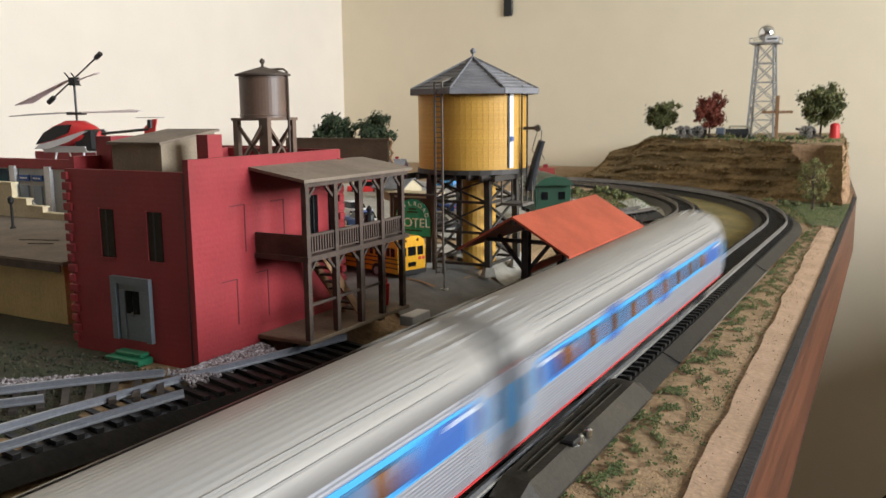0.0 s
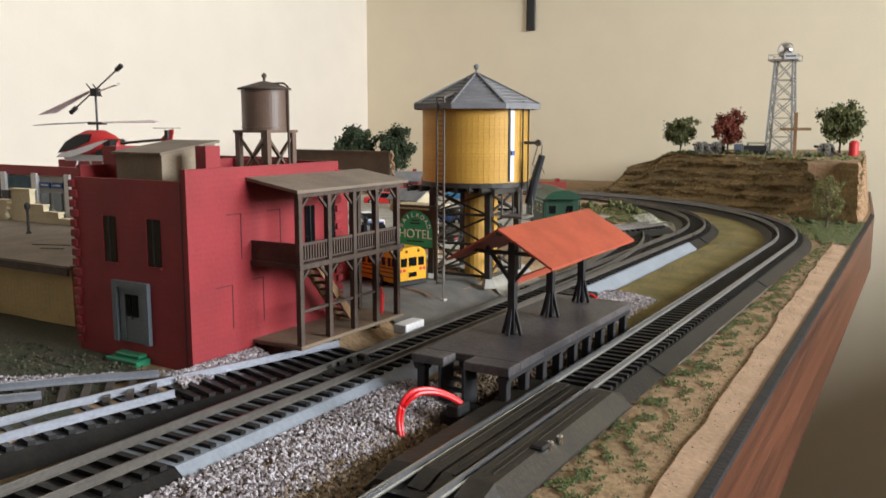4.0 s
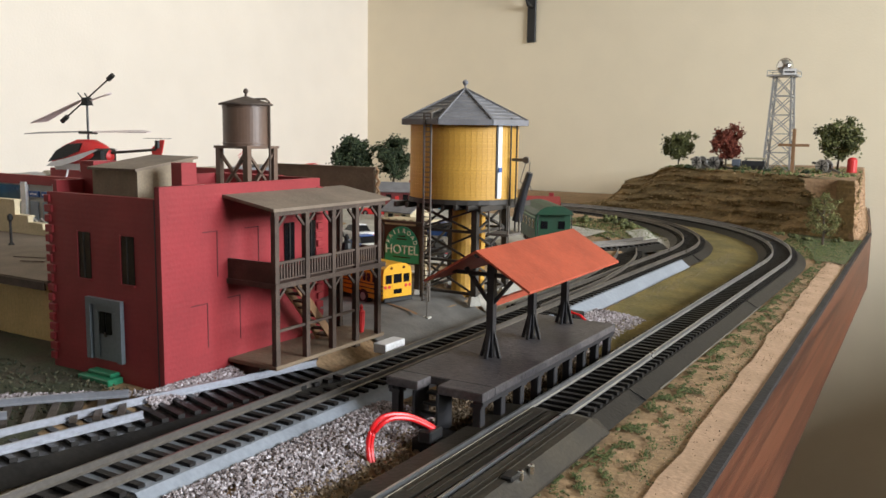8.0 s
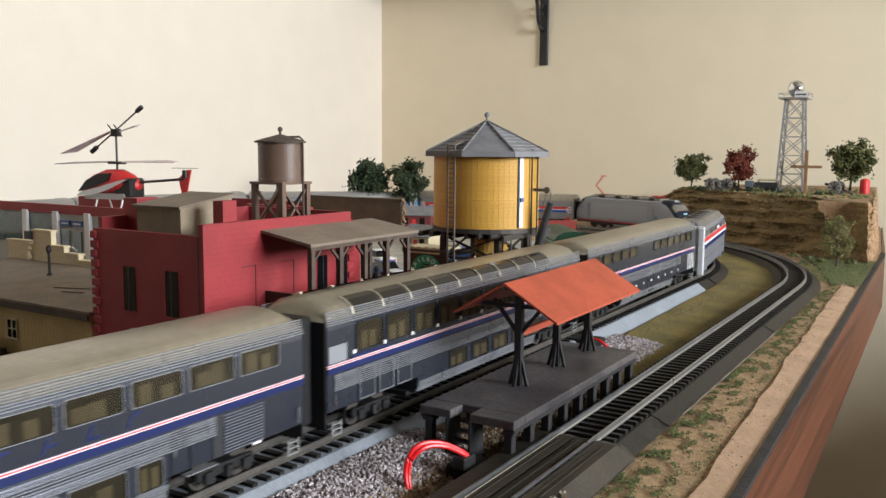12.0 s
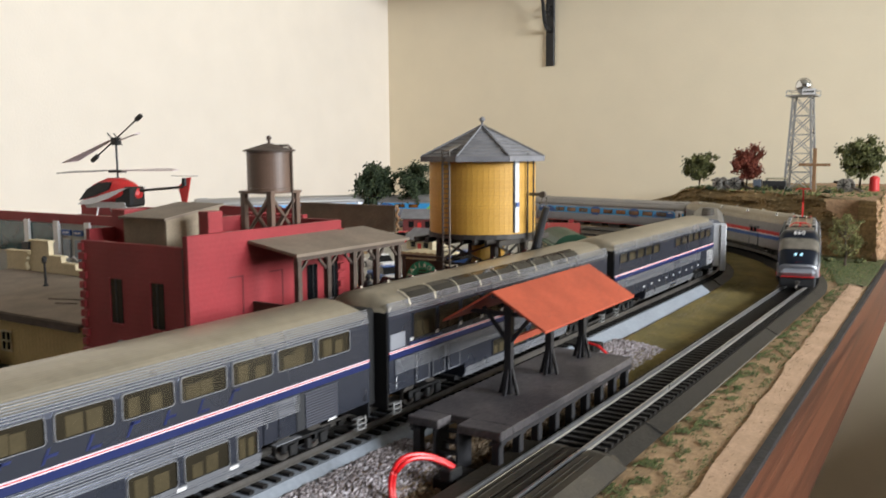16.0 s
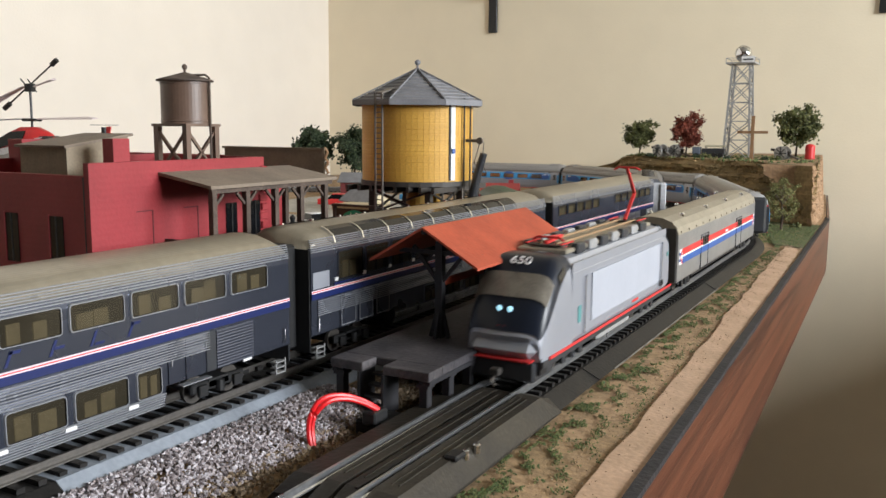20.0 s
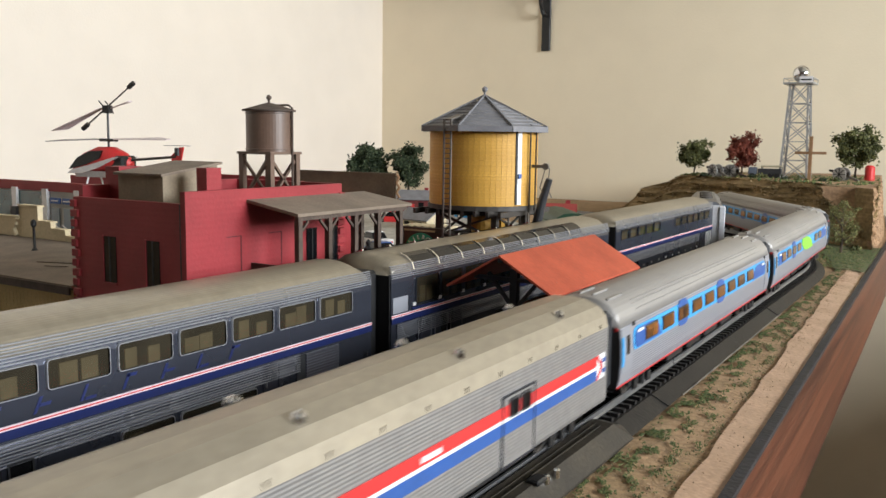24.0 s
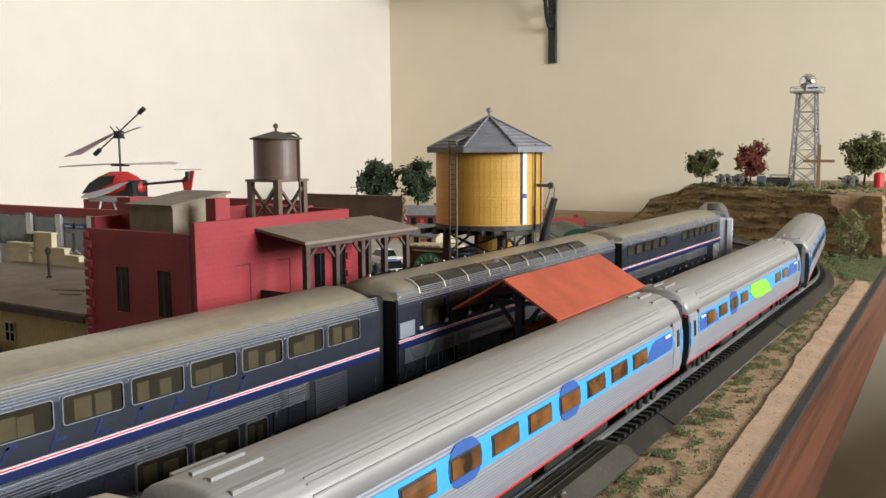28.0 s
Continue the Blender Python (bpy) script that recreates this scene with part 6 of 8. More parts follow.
def baggage_car():
    L = 0.1425
    t = thing("baggage_car", pose(0, 0, 0), "stainless baggage car with red, white and blue stripes", "train car", "outer train")
    S = [(0.0170, 0.0095), (0.0176, 0.0110), (0.0176, 0.0400)]
    R = [(0.0176, 0.0400), (0.0164, 0.0445), (0.0130, 0.0480), (0.0070, 0.0502), (0.0002, 0.0508)]
    part("body", ring_loft(B(), [(-L, both(S)), (L, both(S))]), HERS, t)
    part("roof", ring_loft(B(), [(-L, both(R)), (L, both(R))]), HERR, t, "weathered tan-silver roof")
    for z0, z1, m in ((0.0262, 0.0302, REDP), (0.0250, 0.0262, WHITEP), (0.0208, 0.0250, BLUE)):
        strip(t, "broad_stripe", m, -L + 0.012, L - 0.012, z0, z1, 0.0176, 0.0004)
    for e in (-1, 1):
        for s in (-1, 1):
            bm = sheet(B(), [(e * (L - 0.012), 0.0206), (e * (L - 0.0035), 0.0206), (e * (L - 0.0035), 0.0304), (e * (L - 0.012), 0.0304)], 0, 0, s * 0.0003, s * 0.0176)
            part("end_mark", bm, WHITEP, t)
            bm = sheet(B(), [(e * (L - 0.0125), 0.0206), (e * (L - 0.0105), 0.0206), (e * (L - 0.0060), 0.0255), (e * (L - 0.0105), 0.0304), (e * (L - 0.0125), 0.0304), (e * (L - 0.0080), 0.0255)], 0, 0, s * 0.0005, s * 0.0176)
            part("arrow_mark", bm, REDP, t)
            for zz in (0.0226, 0.0268):
                bm = sheet(B(), [(e * (L - 0.0065), zz), (e * (L - 0.0035), zz), (e * (L - 0.0035), zz + 0.0016), (e * (L - 0.0065), zz + 0.0016)], 0, 0, s * 0.0006, s * 0.0176)
                part("blue_mark", bm, BLUE, t)
    for y in (-0.075, 0.055):
        pane(t, y, y + 0.022, 0.0105, 0.0330, 0.0177, HERS, SILVS, "sliding_door")
        for k in (0.004, 0.0125):
            pane(t, y + k, y + k + 0.005, 0.0265, 0.0315, 0.0181, DKWIN, DKGREY, "door_window")
    strip(t, "name_bar", WHITEP, -0.016, -0.006, 0.0272, 0.0288, 0.0180, 0.0003)
    for k in range(4):
        for x in (-0.0105, 0.0105):
            y = -0.110 + k * 0.072
            part("roof_vent", lathe(B(), [(0.0019, 0.0470), (0.0018, 0.0498), (0.0012, 0.0508), (0.0005, 0.0511)], 10, x, y), CHROME, t, "small silver roof vent")
    for k in range(14):
        y = -0.135 + k * 0.0207
        strip(t, "roof_rivet", HERR, y, y + 0.0008, 0.0405, 0.0420, 0.0170, 0.0007)
    for e in (-1, 1):
        part("end_wall", bx(-0.0165, 0.0165, *sorted((e * L, e * (L + 0.0008))), 0.010, 0.0440), STEELDK, t)
        part("gangway", bx(-0.0085, 0.0085, *sorted((e * L, e * (L + 0.006))), 0.0105, 0.0400, bevel=0.001), BLACKP, t)
        part("end_door", bx(-0.0045, 0.0045, *sorted((e * (L + 0.006), e * (L + 0.0064))), 0.0120, 0.0360), REDP, t, "dark red end door")
        truck(t, e * (L - 0.036))
    part("underframe", bx(-0.0130, 0.0130, -L + 0.06, L - 0.06, 0.0050, 0.0095), BLACKP, t)
    return t


def electric_loco():
    """The outer train's engine, 212 mm long, raked nose at +y."""
    L = 0.106
    t = thing("electric_locomotive", pose(0, 0, 0), "silver electric locomotive with a raked dark nose and red pantographs", "locomotive", "outer train")

    def sec(w, zb, zt, sh):
        """Outline with roof height zt and shoulder height sh."""
        m = (zb + sh) / 2
        return both([(0.0165 * w, zb), (0.0180 * w, zb + 0.003), (0.0180 * w, m), (0.0178 * w, sh), (0.0140 * w, sh + (zt - sh) * 0.75), (0.0002, zt)])
    rear = [(-L + 0.022, sec(1, 0.0110, 0.0470, 0.0400)), (-L + 0.012, sec(0.98, 0.0110, 0.0440, 0.0350)), (-L + 0.002, sec(0.86, 0.0110, 0.0360, 0.0270)), (-L, sec(0.8, 0.0112, 0.0330, 0.0250))]
    part("body", ring_loft(B(), rear[::-1] + [(L - 0.0355, sec(1, 0.0110, 0.0470, 0.0400))]), AMSM, t, smooth=False)
    # the nose: a rounded skin from the cab roof down to the bumper
    TOP = [(0.0, 0.0472), (0.20, 0.0472), (0.34, 0.0462), (0.46, 0.0436), (0.60, 0.0392), (0.74, 0.0342), (0.86, 0.0292), (0.95, 0.0245), (1.0, 0.0205)]
    NU, NW = 46, 40

    def bend(tab, u):
        return glide(tab, u)

    def skin(iu, iw, off=0.0):
        u = iu / NU
        zt = bend(TOP, u)
        zb = 0.0110
        wd = 0.0180 * (1 - 0.10 * u ** 6)
        a = math.pi * iw / NW
        n = 0.30 + 0.04 * u
        ca, sa = math.cos(a), math.sin(a)
        x = wd * math.copysign(abs(ca) ** n, ca)
        z = zb + (zt - zb) * abs(sa) ** (n * 1.25)
        y = L - 0.0360 + 0.0360 * u - 0.0050 * u ** 4 * (abs(x) / 0.018) ** 2
        return Vector((x * (1 + off / 0.018), y + off * u, z + off))

    def shell(name, keep, off, m, lab):
        bm, vs = B(), {}

        def vert(i, k):
            if (i, k) not in vs:
                vs[i, k] = bm.verts.new(skin(i, k, off))
            return vs[i, k]
        for iu in range(NU):
            for k in range(NW):
                c = (skin(iu, k) + skin(iu + 1, k + 1)) / 2
                if keep(c, (iu + 0.5) / NU):
                    bm.faces.new((vert(iu, k), vert(iu + 1, k), vert(iu + 1, k + 1), vert(iu, k + 1)))
        return part(name, bm, m, t, lab, smooth=True)
    ns = shell("nose", lambda c, u: True, 0.0, AMSM, "smooth silver nose")
    bm = B()
    bm.faces.new([bm.verts.new(skin(NU, k) + Vector((0, 0.0001, 0))) for k in range(NW + 1)])
    part("nose_front", bm, AMSM, t)

    def panel(name, u0, u1, low, high, off, m, lab, sides=(1,)):
        """A smooth-edged cover on the nose between two heights that change along it; high None runs over the top."""
        for sd in sides:
            bm, rows3 = B(), []
            for i in range(31):
                iu = NU * (u0 + (u1 - u0) * i / 30)
                u = iu / NU
                n = (0.30 + 0.04 * u) * 1.25
                zt = bend(TOP, u)

                def ang(z):
                    return math.asin(min(1, max(0.0, (z - 0.0110) / (zt - 0.0110))) ** (1 / n))
                a0 = ang(glide(low, u))
                a1 = math.pi - a0 if high is None else ang(glide(high, u))
                rows3.append([])
                for k in range(25):
                    v = skin(iu, NW * (a0 + (a1 - a0) * k / 24) / math.pi, off)
                    rows3[-1].append(bm.verts.new((v.x * sd, v.y, v.z)))
            for a, b in zip(rows3, rows3[1:]):
                for k in range(24):
                    bm.faces.new((a[k], b[k], b[k + 1], a[k + 1]))
            part(name, bm, m, t, lab, smooth=True)
    panel("nose_cap", 0.0, 0.985, [(0, 0.0425), (0.2, 0.0405), (0.4, 0.0362), (0.6, 0.0300), (0.8, 0.0238), (1.0, 0.0186)], None, 0.00035, NOSEB, "dark blue-grey nose cover")
    panel("windscreen", 0.54, 0.77, [(0.5, 0.0385), (0.8, 0.0290)], None, 0.0008, glass("pale_grey_windscreen", (0.2, 0.18, 0.15)), "sloping windscreen in two panes")
    panel("side_window", 0.22, 0.42, [(0.2, 0.0406), (0.45, 0.0362)], [(0.2, 0.0436), (0.45, 0.0398)], 0.0007, DKWIN, "black cab side window", (1, -1))

    def cap(secs, name, lab):
        bm = B()
        rows3 = []
        for y, pr in secs:
            rows3.append([bm.verts.new((x * 1.015, y, z + 0.0004)) for x, z in pr[3:9]])
        for a, b in zip(rows3, rows3[1:]):
            for k in range(len(a) - 1):
                bm.faces.new((a[k], a[k + 1], b[k + 1], b[k]))
        return part(name, bm, NOSEB, t, lab)
    cap([(y - 0.0006, pr) for y, pr in rear] + [(-L + 0.026, sec(1, 0.0110, 0.0470, 0.0400))], "rear_cap", "dark grey rear cover")
    for s in (-1, 1):
        bm = sheet(B(), [(-L + 0.020, 0.0395), (L - 0.036, 0.0395), (L - 0.036, 0.0440), (-L + 0.020, 0.0440)], 0, 0, s * 0.0004, s * 0.0172)
        part("roof_edge", bm, AMSM, t)
        part("headlight", lathe(B(), [(0.0011, 0.0), (0.0011, 0.0006), (0.0005, 0.0009)], 12), HLIGHT, t, "lit blue-white headlight", m=pose(s * 0.0024, L - 0.0047, 0.0296, -52))
    part("screen_bar", beam(B(), (0, L - 0.0166, 0.0418), (0, L - 0.0083, 0.0338), 0.0007, 0.0010, (0, 0.5, 1)), DKGREY, t)
    part("red_mark", beam(B(), (-0.0017, L - 0.0014, 0.0238), (0.0017, L - 0.0014, 0.0238), 0.0006, 0.0006), mat("dull_crimson", (0.25, 0.02, 0.03), 0.5), t)
    part("bumper", bx(-0.0150, 0.0150, L - 0.009, L + 0.0004, 0.0122, 0.0180, bevel=0.0030), AMSM, t)
    part("red_line", bx(-0.0140, 0.0140, L - 0.004, L + 0.0008, 0.0114, 0.0120), REDP, t)
    part("skirt", bx(-0.0150, 0.0150, L - 0.022, L - 0.001, 0.0025, 0.0112, bevel=0.001), DKGREY, t)
    part("step_box", bx(0.0120, 0.0166, L - 0.011, L - 0.004, 0.0055, 0.0125), BLACKP, t)
    part("step_box", bx(-0.0166, -0.0120, L - 0.011, L - 0.004, 0.0055, 0.0125), BLACKP, t)
    part("coupler", tube(B(), [(0, L - 0.002, 0.0060), (0, L + 0.004, 0.0060), (0.001, L + 0.005, 0.0030), (0.0, L + 0.004, 0.0012)], 0.0009, 6), STEELGR, t)
    part("coupler_head", bx(-0.0022, 0.0022, L + 0.001, L + 0.005, 0.0055, 0.0085, bevel=0.0005), STEELDK, t)
    strip(t, "white_panel", PANELW, -L + 0.036, L - 0.060, 0.0175, 0.0375, 0.0180, 0.0005, "large plain white side panel")
    for y in (L - 0.055, -L + 0.026):
        strip(t, "side_door", AMSM, y, y + 0.0035, 0.0135, 0.0375, 0.0180, 0.0006)
        strip(t, "handrail", CHROME, y + 0.005, y + 0.0056, 0.0140, 0.0370, 0.0184, 0.0006)
    strip(t, "red_stripe", REDP, -L + 0.006, L - 0.010, 0.0112, 0.0124, 0.0179, 0.0006)
    strip(t, "sill", DKGREY, -L + 0.004, L - 0.004, 0.0085, 0.0112, 0.0165, 0.0012)
    strip(t, "teal_mark", mat("faded_teal", (0.1, 0.3, 0.3), 0.5), L - 0.046, L - 0.0425, 0.0195, 0.0262, 0.0181, 0.0003)
    strip(t, "name_bar", REDP, -0.030, -0.020, 0.0145, 0.0156, 0.0180, 0.0004)
    strip(t, "blue_mark", MATS["faded_teal"], -L + 0.015, -L + 0.018, 0.0290, 0.0312, 0.0180, 0.0004)
    part("roof_deck", bx(-0.0120, 0.0120, -L + 0.034, L - 0.043, 0.0462, 0.0482, bevel=0.0006), HERR, t, "dusty tan roof deck")
    for k in range(7):
        y = -L + 0.048 + k * 0.0168
        part("roof_box", bx(0.0100, 0.0136, y, y + 0.010, 0.0455, 0.0497, bevel=0.0006), STEELSV if k % 2 else DKGREY, t)
        part("roof_box", bx(-0.0136, -0.0100, y, y + 0.010, 0.0455, 0.0497, bevel=0.0006), STEELSV if k % 2 else DKGREY, t)
    for x in (-0.004, 0.004):
        part("cable_run", tube(B(), [(x, -L + 0.04, 0.0492), (x, L - 0.050, 0.0492)], 0.0006, 6), mat("tan_cable", (0.3, 0.19, 0.1), 0.5), t)

    def panto(y, d, raised, lab):
        p = part("pantograph", bx(-0.0085, 0.0085, y - 0.007, y + 0.007, 0.0488, 0.0494), STEELDK, t, lab)
        for s in (-1, 1):
            part("insulator", lathe(B(), [(0.0013, 0.0480), (0.0013, 0.0495)], 8, s * 0.007, y), REDP, p)
            part("side_bar", bx(*sorted((s * 0.0078, s * 0.0088)), y - 0.008, y + 0.008, 0.0498, 0.0503), REDP, p)
        if raised:
            el, tp = (0, y + d * 0.012, 0.0640), (0, y - d * 0.004, 0.0795)
        else:
            el, tp = (0, y + d * 0.014, 0.0515), (0, y - d * 0.002, 0.0522)
        part("lower_arm", beam(B(), (0, y - d * 0.005, 0.0500), el, 0.0017, 0.0012), REDP, p)
        part("upper_arm", beam(B(), el, tp, 0.0016, 0.0012), REDP, p)
        part("contact_head", tube(B(), [(-0.0075, tp[1], tp[2] - 0.0012), (-0.005, tp[1], tp[2] + 0.0002), (0.005, tp[1], tp[2] + 0.0002), (0.0075, tp[1], tp[2] - 0.0012)], 0.0006, 6), REDP, p)
    panto(L - 0.053, -1, False, "folded red pantograph")
    panto(-L + 0.040, -1, True, "raised red pantograph")
    words("650", 0.0066, WHITEP, t, pose(0, L - 0.0206, 0.0459, 31, 0, 180), "white engine number")
    words("650", 0.0052, DKGREY, t, pose(-0.0188, -L + 0.031, 0.0165, 90, 0, -90), "dark engine number")
    # the body above the sill stands a little taller than its drawing
    for ob in t.children:
        if ob.name.startswith("pantograph"):
            ob.matrix_local = pose(0, 0, 0.0039)
            continue
        m = ob.matrix_local.copy()
        mi = m.inverted()
        for v in ob.data.vertices:
            p = m @ v.co
            if p.z > 0.0125:
                p.z = 0.0125 + (p.z - 0.0125) * 1.11
                v.co = mi @ p
    for e in (-1, 1):
        truck(t, e * (L - 0.046), DKGREY, 0.0054, 0.017)
    part("under_box", bx(-0.0150, 0.0150, -0.026, 0.026, 0.0035, 0.0112, bevel=0.001), STEELSV, t)
    part("rear_gangway", bx(-0.0085, 0.0085, -L - 0.005, -L + 0.002, 0.0105, 0.0340, bevel=0.001), BLACKP, t)
    return t


# position of the outer train's nose along its loop, in metres
NOSE_A = [(0.0, 1.7615), (0.5, 2.146), (1.0, 2.50), (1.5, 2.81), (2.5, 3.32), (4.0, 3.91), (6.0, 4.49), (7.5, 4.88), (8.5, 5.084), (9.5, 5.245), (10.5, 5.406), (11.0, 5.480), (11.5, 5.543),
          (13.5, 5.818), (14.0, 5.894), (14.5, 5.965), (15.0, 6.025), (16.0, 6.120), (17.0, 6.225), (18.0, 6.329), (19.0, 6.464), (20.0, 6.599), (21.0, 6.742), (22.0, 6.835), (22.5, 6.893),
          (23.5, 7.04), (24.5, 7.183), (25.0, 7.222), (25.5, 7.245), (26.0, 7.288), (26.5, 7.312), (27.0, 7.330), (27.5, 7.332), (28.0, 7.332)]
# y of the coupling between engine and first coach of the inner train
GAP_B = [(0.0, -2.10), (2.0, -1.58), (4.0, -1.06), (6.0, -0.55), (7.0, -0.30), (8.0, -0.070), (8.5, 0.050), (9.0, 0.172), (9.5, 0.312), (10.0, 0.455), (10.5, 0.596), (11.0, 0.704), (11.5, 0.777), (12.0, 0.825),
         (12.5, 0.856), (13.0, 0.871), (13.5, 0.876), (14.0, 0.877), (28.0, 0.877)]


def glide(table, t):
    """Smooth value between the rows of a table."""
    n = len(table)
    for i in range(n - 1):
        if t <= table[i + 1][0]:
            break
    t0, v0 = table[i]
    t1, v1 = table[i + 1]

    def slope(j):
        a, b = table[max(j - 1, 0)], table[min(j + 1, n - 1)]
        return (b[1] - a[1]) / (b[0] - a[0])
    h = t1 - t0
    u = (t - t0) / h
    m0, m1 = slope(i) * h, slope(i + 1) * h
    if v0 == v1:
        m0 = m1 = 0
    return (2 * u ** 3 - 3 * u ** 2 + 1) * v0 + (u ** 3 - 2 * u ** 2 + u) * m0 + (-2 * u ** 3 + 3 * u ** 2) * v1 + (u ** 3 - u ** 2) * m1


def on_rails(s, half, r, z, way):
    """Pose of a vehicle whose middle is at s on a loop, its bogies half apart each side."""
    a, b = loop_point(s + way * half, r), loop_point(s - way * half, r)
    d = (a - b).normalized()
    c = (a + b) / 2
    return Matrix.Translation((c.x, c.y, z)) @ Matrix.Rotation(math.atan2(-d.x, d.y), 4, "Z")


eng = electric_loco()
bag = baggage_car()
am1 = amfleet()
am2 = amfleet(True)
OUTER = [(eng, 0.108, 0.060), (bag, 0.2175 + 0.150, 0.1065)]
for k in range(3):
    c = am1 if k == 0 else am2 if k == 1 else copy_thing(am1, pose(0, 0, 0))
    OUTER.append((c, 0.2175 + 0.300 + 0.308 * (k + 0.5), 0.108))
dl = striped_loco()
INNER = [(dl, 0.1100, 0.068)]
for k, kind in enumerate(("front", "lounge", "coach")):
    INNER.append((superliner(kind), -0.2705 * (k + 0.5), 0.092))

# ---- sidings ----
def curve_pts(ctrl, n=14):
    """A smooth run through control points."""
    P = [Vector((*c, 0)) for c in ctrl]
    P = [2 * P[0] - P[1]] + P + [2 * P[-1] - P[-2]]
    out = []
    for a, b, c, d in zip(P, P[1:], P[2:], P[3:]):
        for k in range(n):
            u = k / n
            out.append(0.5 * ((2 * b) + (c - a) * u + (2 * a - 5 * b + 4 * c - d) * u ** 2 + (3 * b - a - 3 * c + d) * u ** 3))
    return out + [P[-2]]


track("spur_track", curve_pts([(-0.167, 0.03), (-0.1540, 0.12), (-0.1425, 0.200), (-0.1355, 0.240), (-0.1280, 0.276), (-0.1168, 0.316), (-0.1065, 0.357)]), ZM + 0.0022, "spur track of black ties ending beside the hotel porch", near=(0.12, 0.36), gauge=0.0168, rail=RAILB, cut=0.267)
track("short_siding", curve_pts([(-0.288, 0.105), (-0.223, 0.172), (-0.178, 0.2220), (-0.159, 0.2455), (-0.1375, 0.2690)]), 0.0078, "dusty siding of brown ties before the hotel", cut=0.238, rail=RAILB, tie=BTIE, near=(0.12, 0.3), gauge=0.0168, pitch=0.0085, bedded=False)
track("caboose_siding", curve_pts([(-0.0945, 0.55), (-0.0985, 0.68), (-0.116, 0.80), (-0.152, 0.90), (-0.215, 0.985), (-0.30, 1.04), (-0.42, 1.06)]), ZM + 0.0002, "curved siding leaving the inner loop", rail=RAILD)
track("yard_track", curve_pts([(-0.30, 0.66), (-0.205, 0.77), (-0.150, 0.86), (-0.13, 0.92)]), GZ - 0.004, "short yard track under the green caboose", rail=RAILD)
patch("gravel_patch", [(-0.125, 0.90), (-0.108, 0.93), (-0.125, 1.02), (-0.17, 1.06), (-0.185, 1.0), (-0.15, 0.93)], CONC, "pale gravel patch inside the curve", 0.0018)

# ---- buildings of the town ----
def window_grid(t, x, y, z, w, h, m, frame, nx=2, nz=2):
    win = part("window", bx(x, x + w, y - 0.0003, y, z, z + h), m, t)
    part("window_frame", bx(x - 0.0008, x + w + 0.0008, y - 0.0008, y, z - 0.0010, z), frame, win)
    part("window_frame", bx(x - 0.0008, x + w + 0.0008, y - 0.0008, y, z + h, z + h + 0.0008), frame, win)
    for k in range(nx + 1):
        xx = x + w * k / nx
        part("mullion", bx(xx - 0.0004, xx + 0.0004, y - 0.0008, y, z, z + h), frame, win)
    for k in range(1, nz):
        zz = z + h * k / nz
        part("mullion", bx(x, x + w, y - 0.0007, y, zz - 0.0003, zz + 0.0003), frame, win)


cb = thing("cream_warehouse", pose(0, 0, 0), "cream board warehouse with a flat brown roof and stepped parapet", "building")
part("front_wall", bx(-0.46, -0.258, 0.3180, 0.3210, GZ - 0.002, 0.0448), CREAM, cb)
part("side_wall", bx(-0.261, -0.258, 0.321, 0.40, GZ - 0.002, 0.0448), CREAM, cb)
part("side_wall", bx(-0.46, -0.457, 0.321, 0.40, GZ - 0.002, 0.0448), CREAM, cb)
part("roof", beam(B(), (-0.358, 0.312, 0.0455), (-0.358, 0.402, 0.0500), 0.215, 0.0022), ROOFTAN, cb, "brown felt roof")
part("eave", bx(-0.465, -0.252, 0.3115, 0.3125, 0.0415, 0.0455), DKBROWN, cb)
for k in range(60):
    part("batten", bx(-0.4585 + k * 0.0034, -0.4580 + k * 0.0034, 0.31785, 0.3180, GZ, 0.0440), CREAM, cb)
window_grid(cb, -0.3350, 0.3178, 0.0225, 0.0095, 0.0105, DKWIN, CREAMP)
window_grid(cb, -0.3350 - 0.05, 0.3178, 0.0225, 0.0095, 0.0105, DKWIN, CREAMP)
for a, b, h in ((-0.470, -0.4385, 0.0640), (-0.4385, -0.4165, 0.0728), (-0.4165, -0.4020, 0.0625), (-0.4020, -0.3860, 0.0580), (-0.386, -0.33, 0.0540), (-0.33, -0.26, 0.0500)):
    part("parapet", bx(a, b, 0.4020, 0.4060, GZ, h), CREAMP, cb, "cream plaster parapet")
    part("parapet_cap", bx(a - 0.0008, b + 0.0008, 0.4012, 0.4068, h, h + 0.0012), CREAMP, cb)
part("corner_block", bx(-0.446, -0.4385, 0.400, 0.402, 0.0665, 0.0725), BLACKP, cb)
part("scroll", tube(B(), [(-0.440, 0.4005, 0.052), (-0.4425, 0.4005, 0.056), (-0.440, 0.4005, 0.060), (-0.4385, 0.4005, 0.064)], 0.0016, 8), CREAMP, cb)
for a, b in (((-0.330, 0.345), (-0.305, 0.352)), ((-0.312, 0.338), (-0.297, 0.342))):
    part("roof_strip", beam(B(), (a[0], a[1], 0.0485), (b[0], b[1], 0.0488), 0.0012, 0.0004), DKBROWN, cb)
lamp = thing("street_lamp", pose(-0.3715, 0.37, 0.0492), "small black lamp post on the warehouse roof", "lamp")
part("post", lathe(B(), [(0.0022, 0), (0.0016, 0.0012), (0.0009, 0.002), (0.0008, 0.0150)], 10), BLACKP, lamp)
part("lantern", lathe(B(), [(0.0008, 0.015), (0.0018, 0.0165), (0.0018, 0.0190), (0.0004, 0.0202)], 10), BLACKP, lamp)
crate = thing("crate_pile", pose(-0.345, 0.308, GZ), "dark brown crates stacked beside the warehouse", "crate")
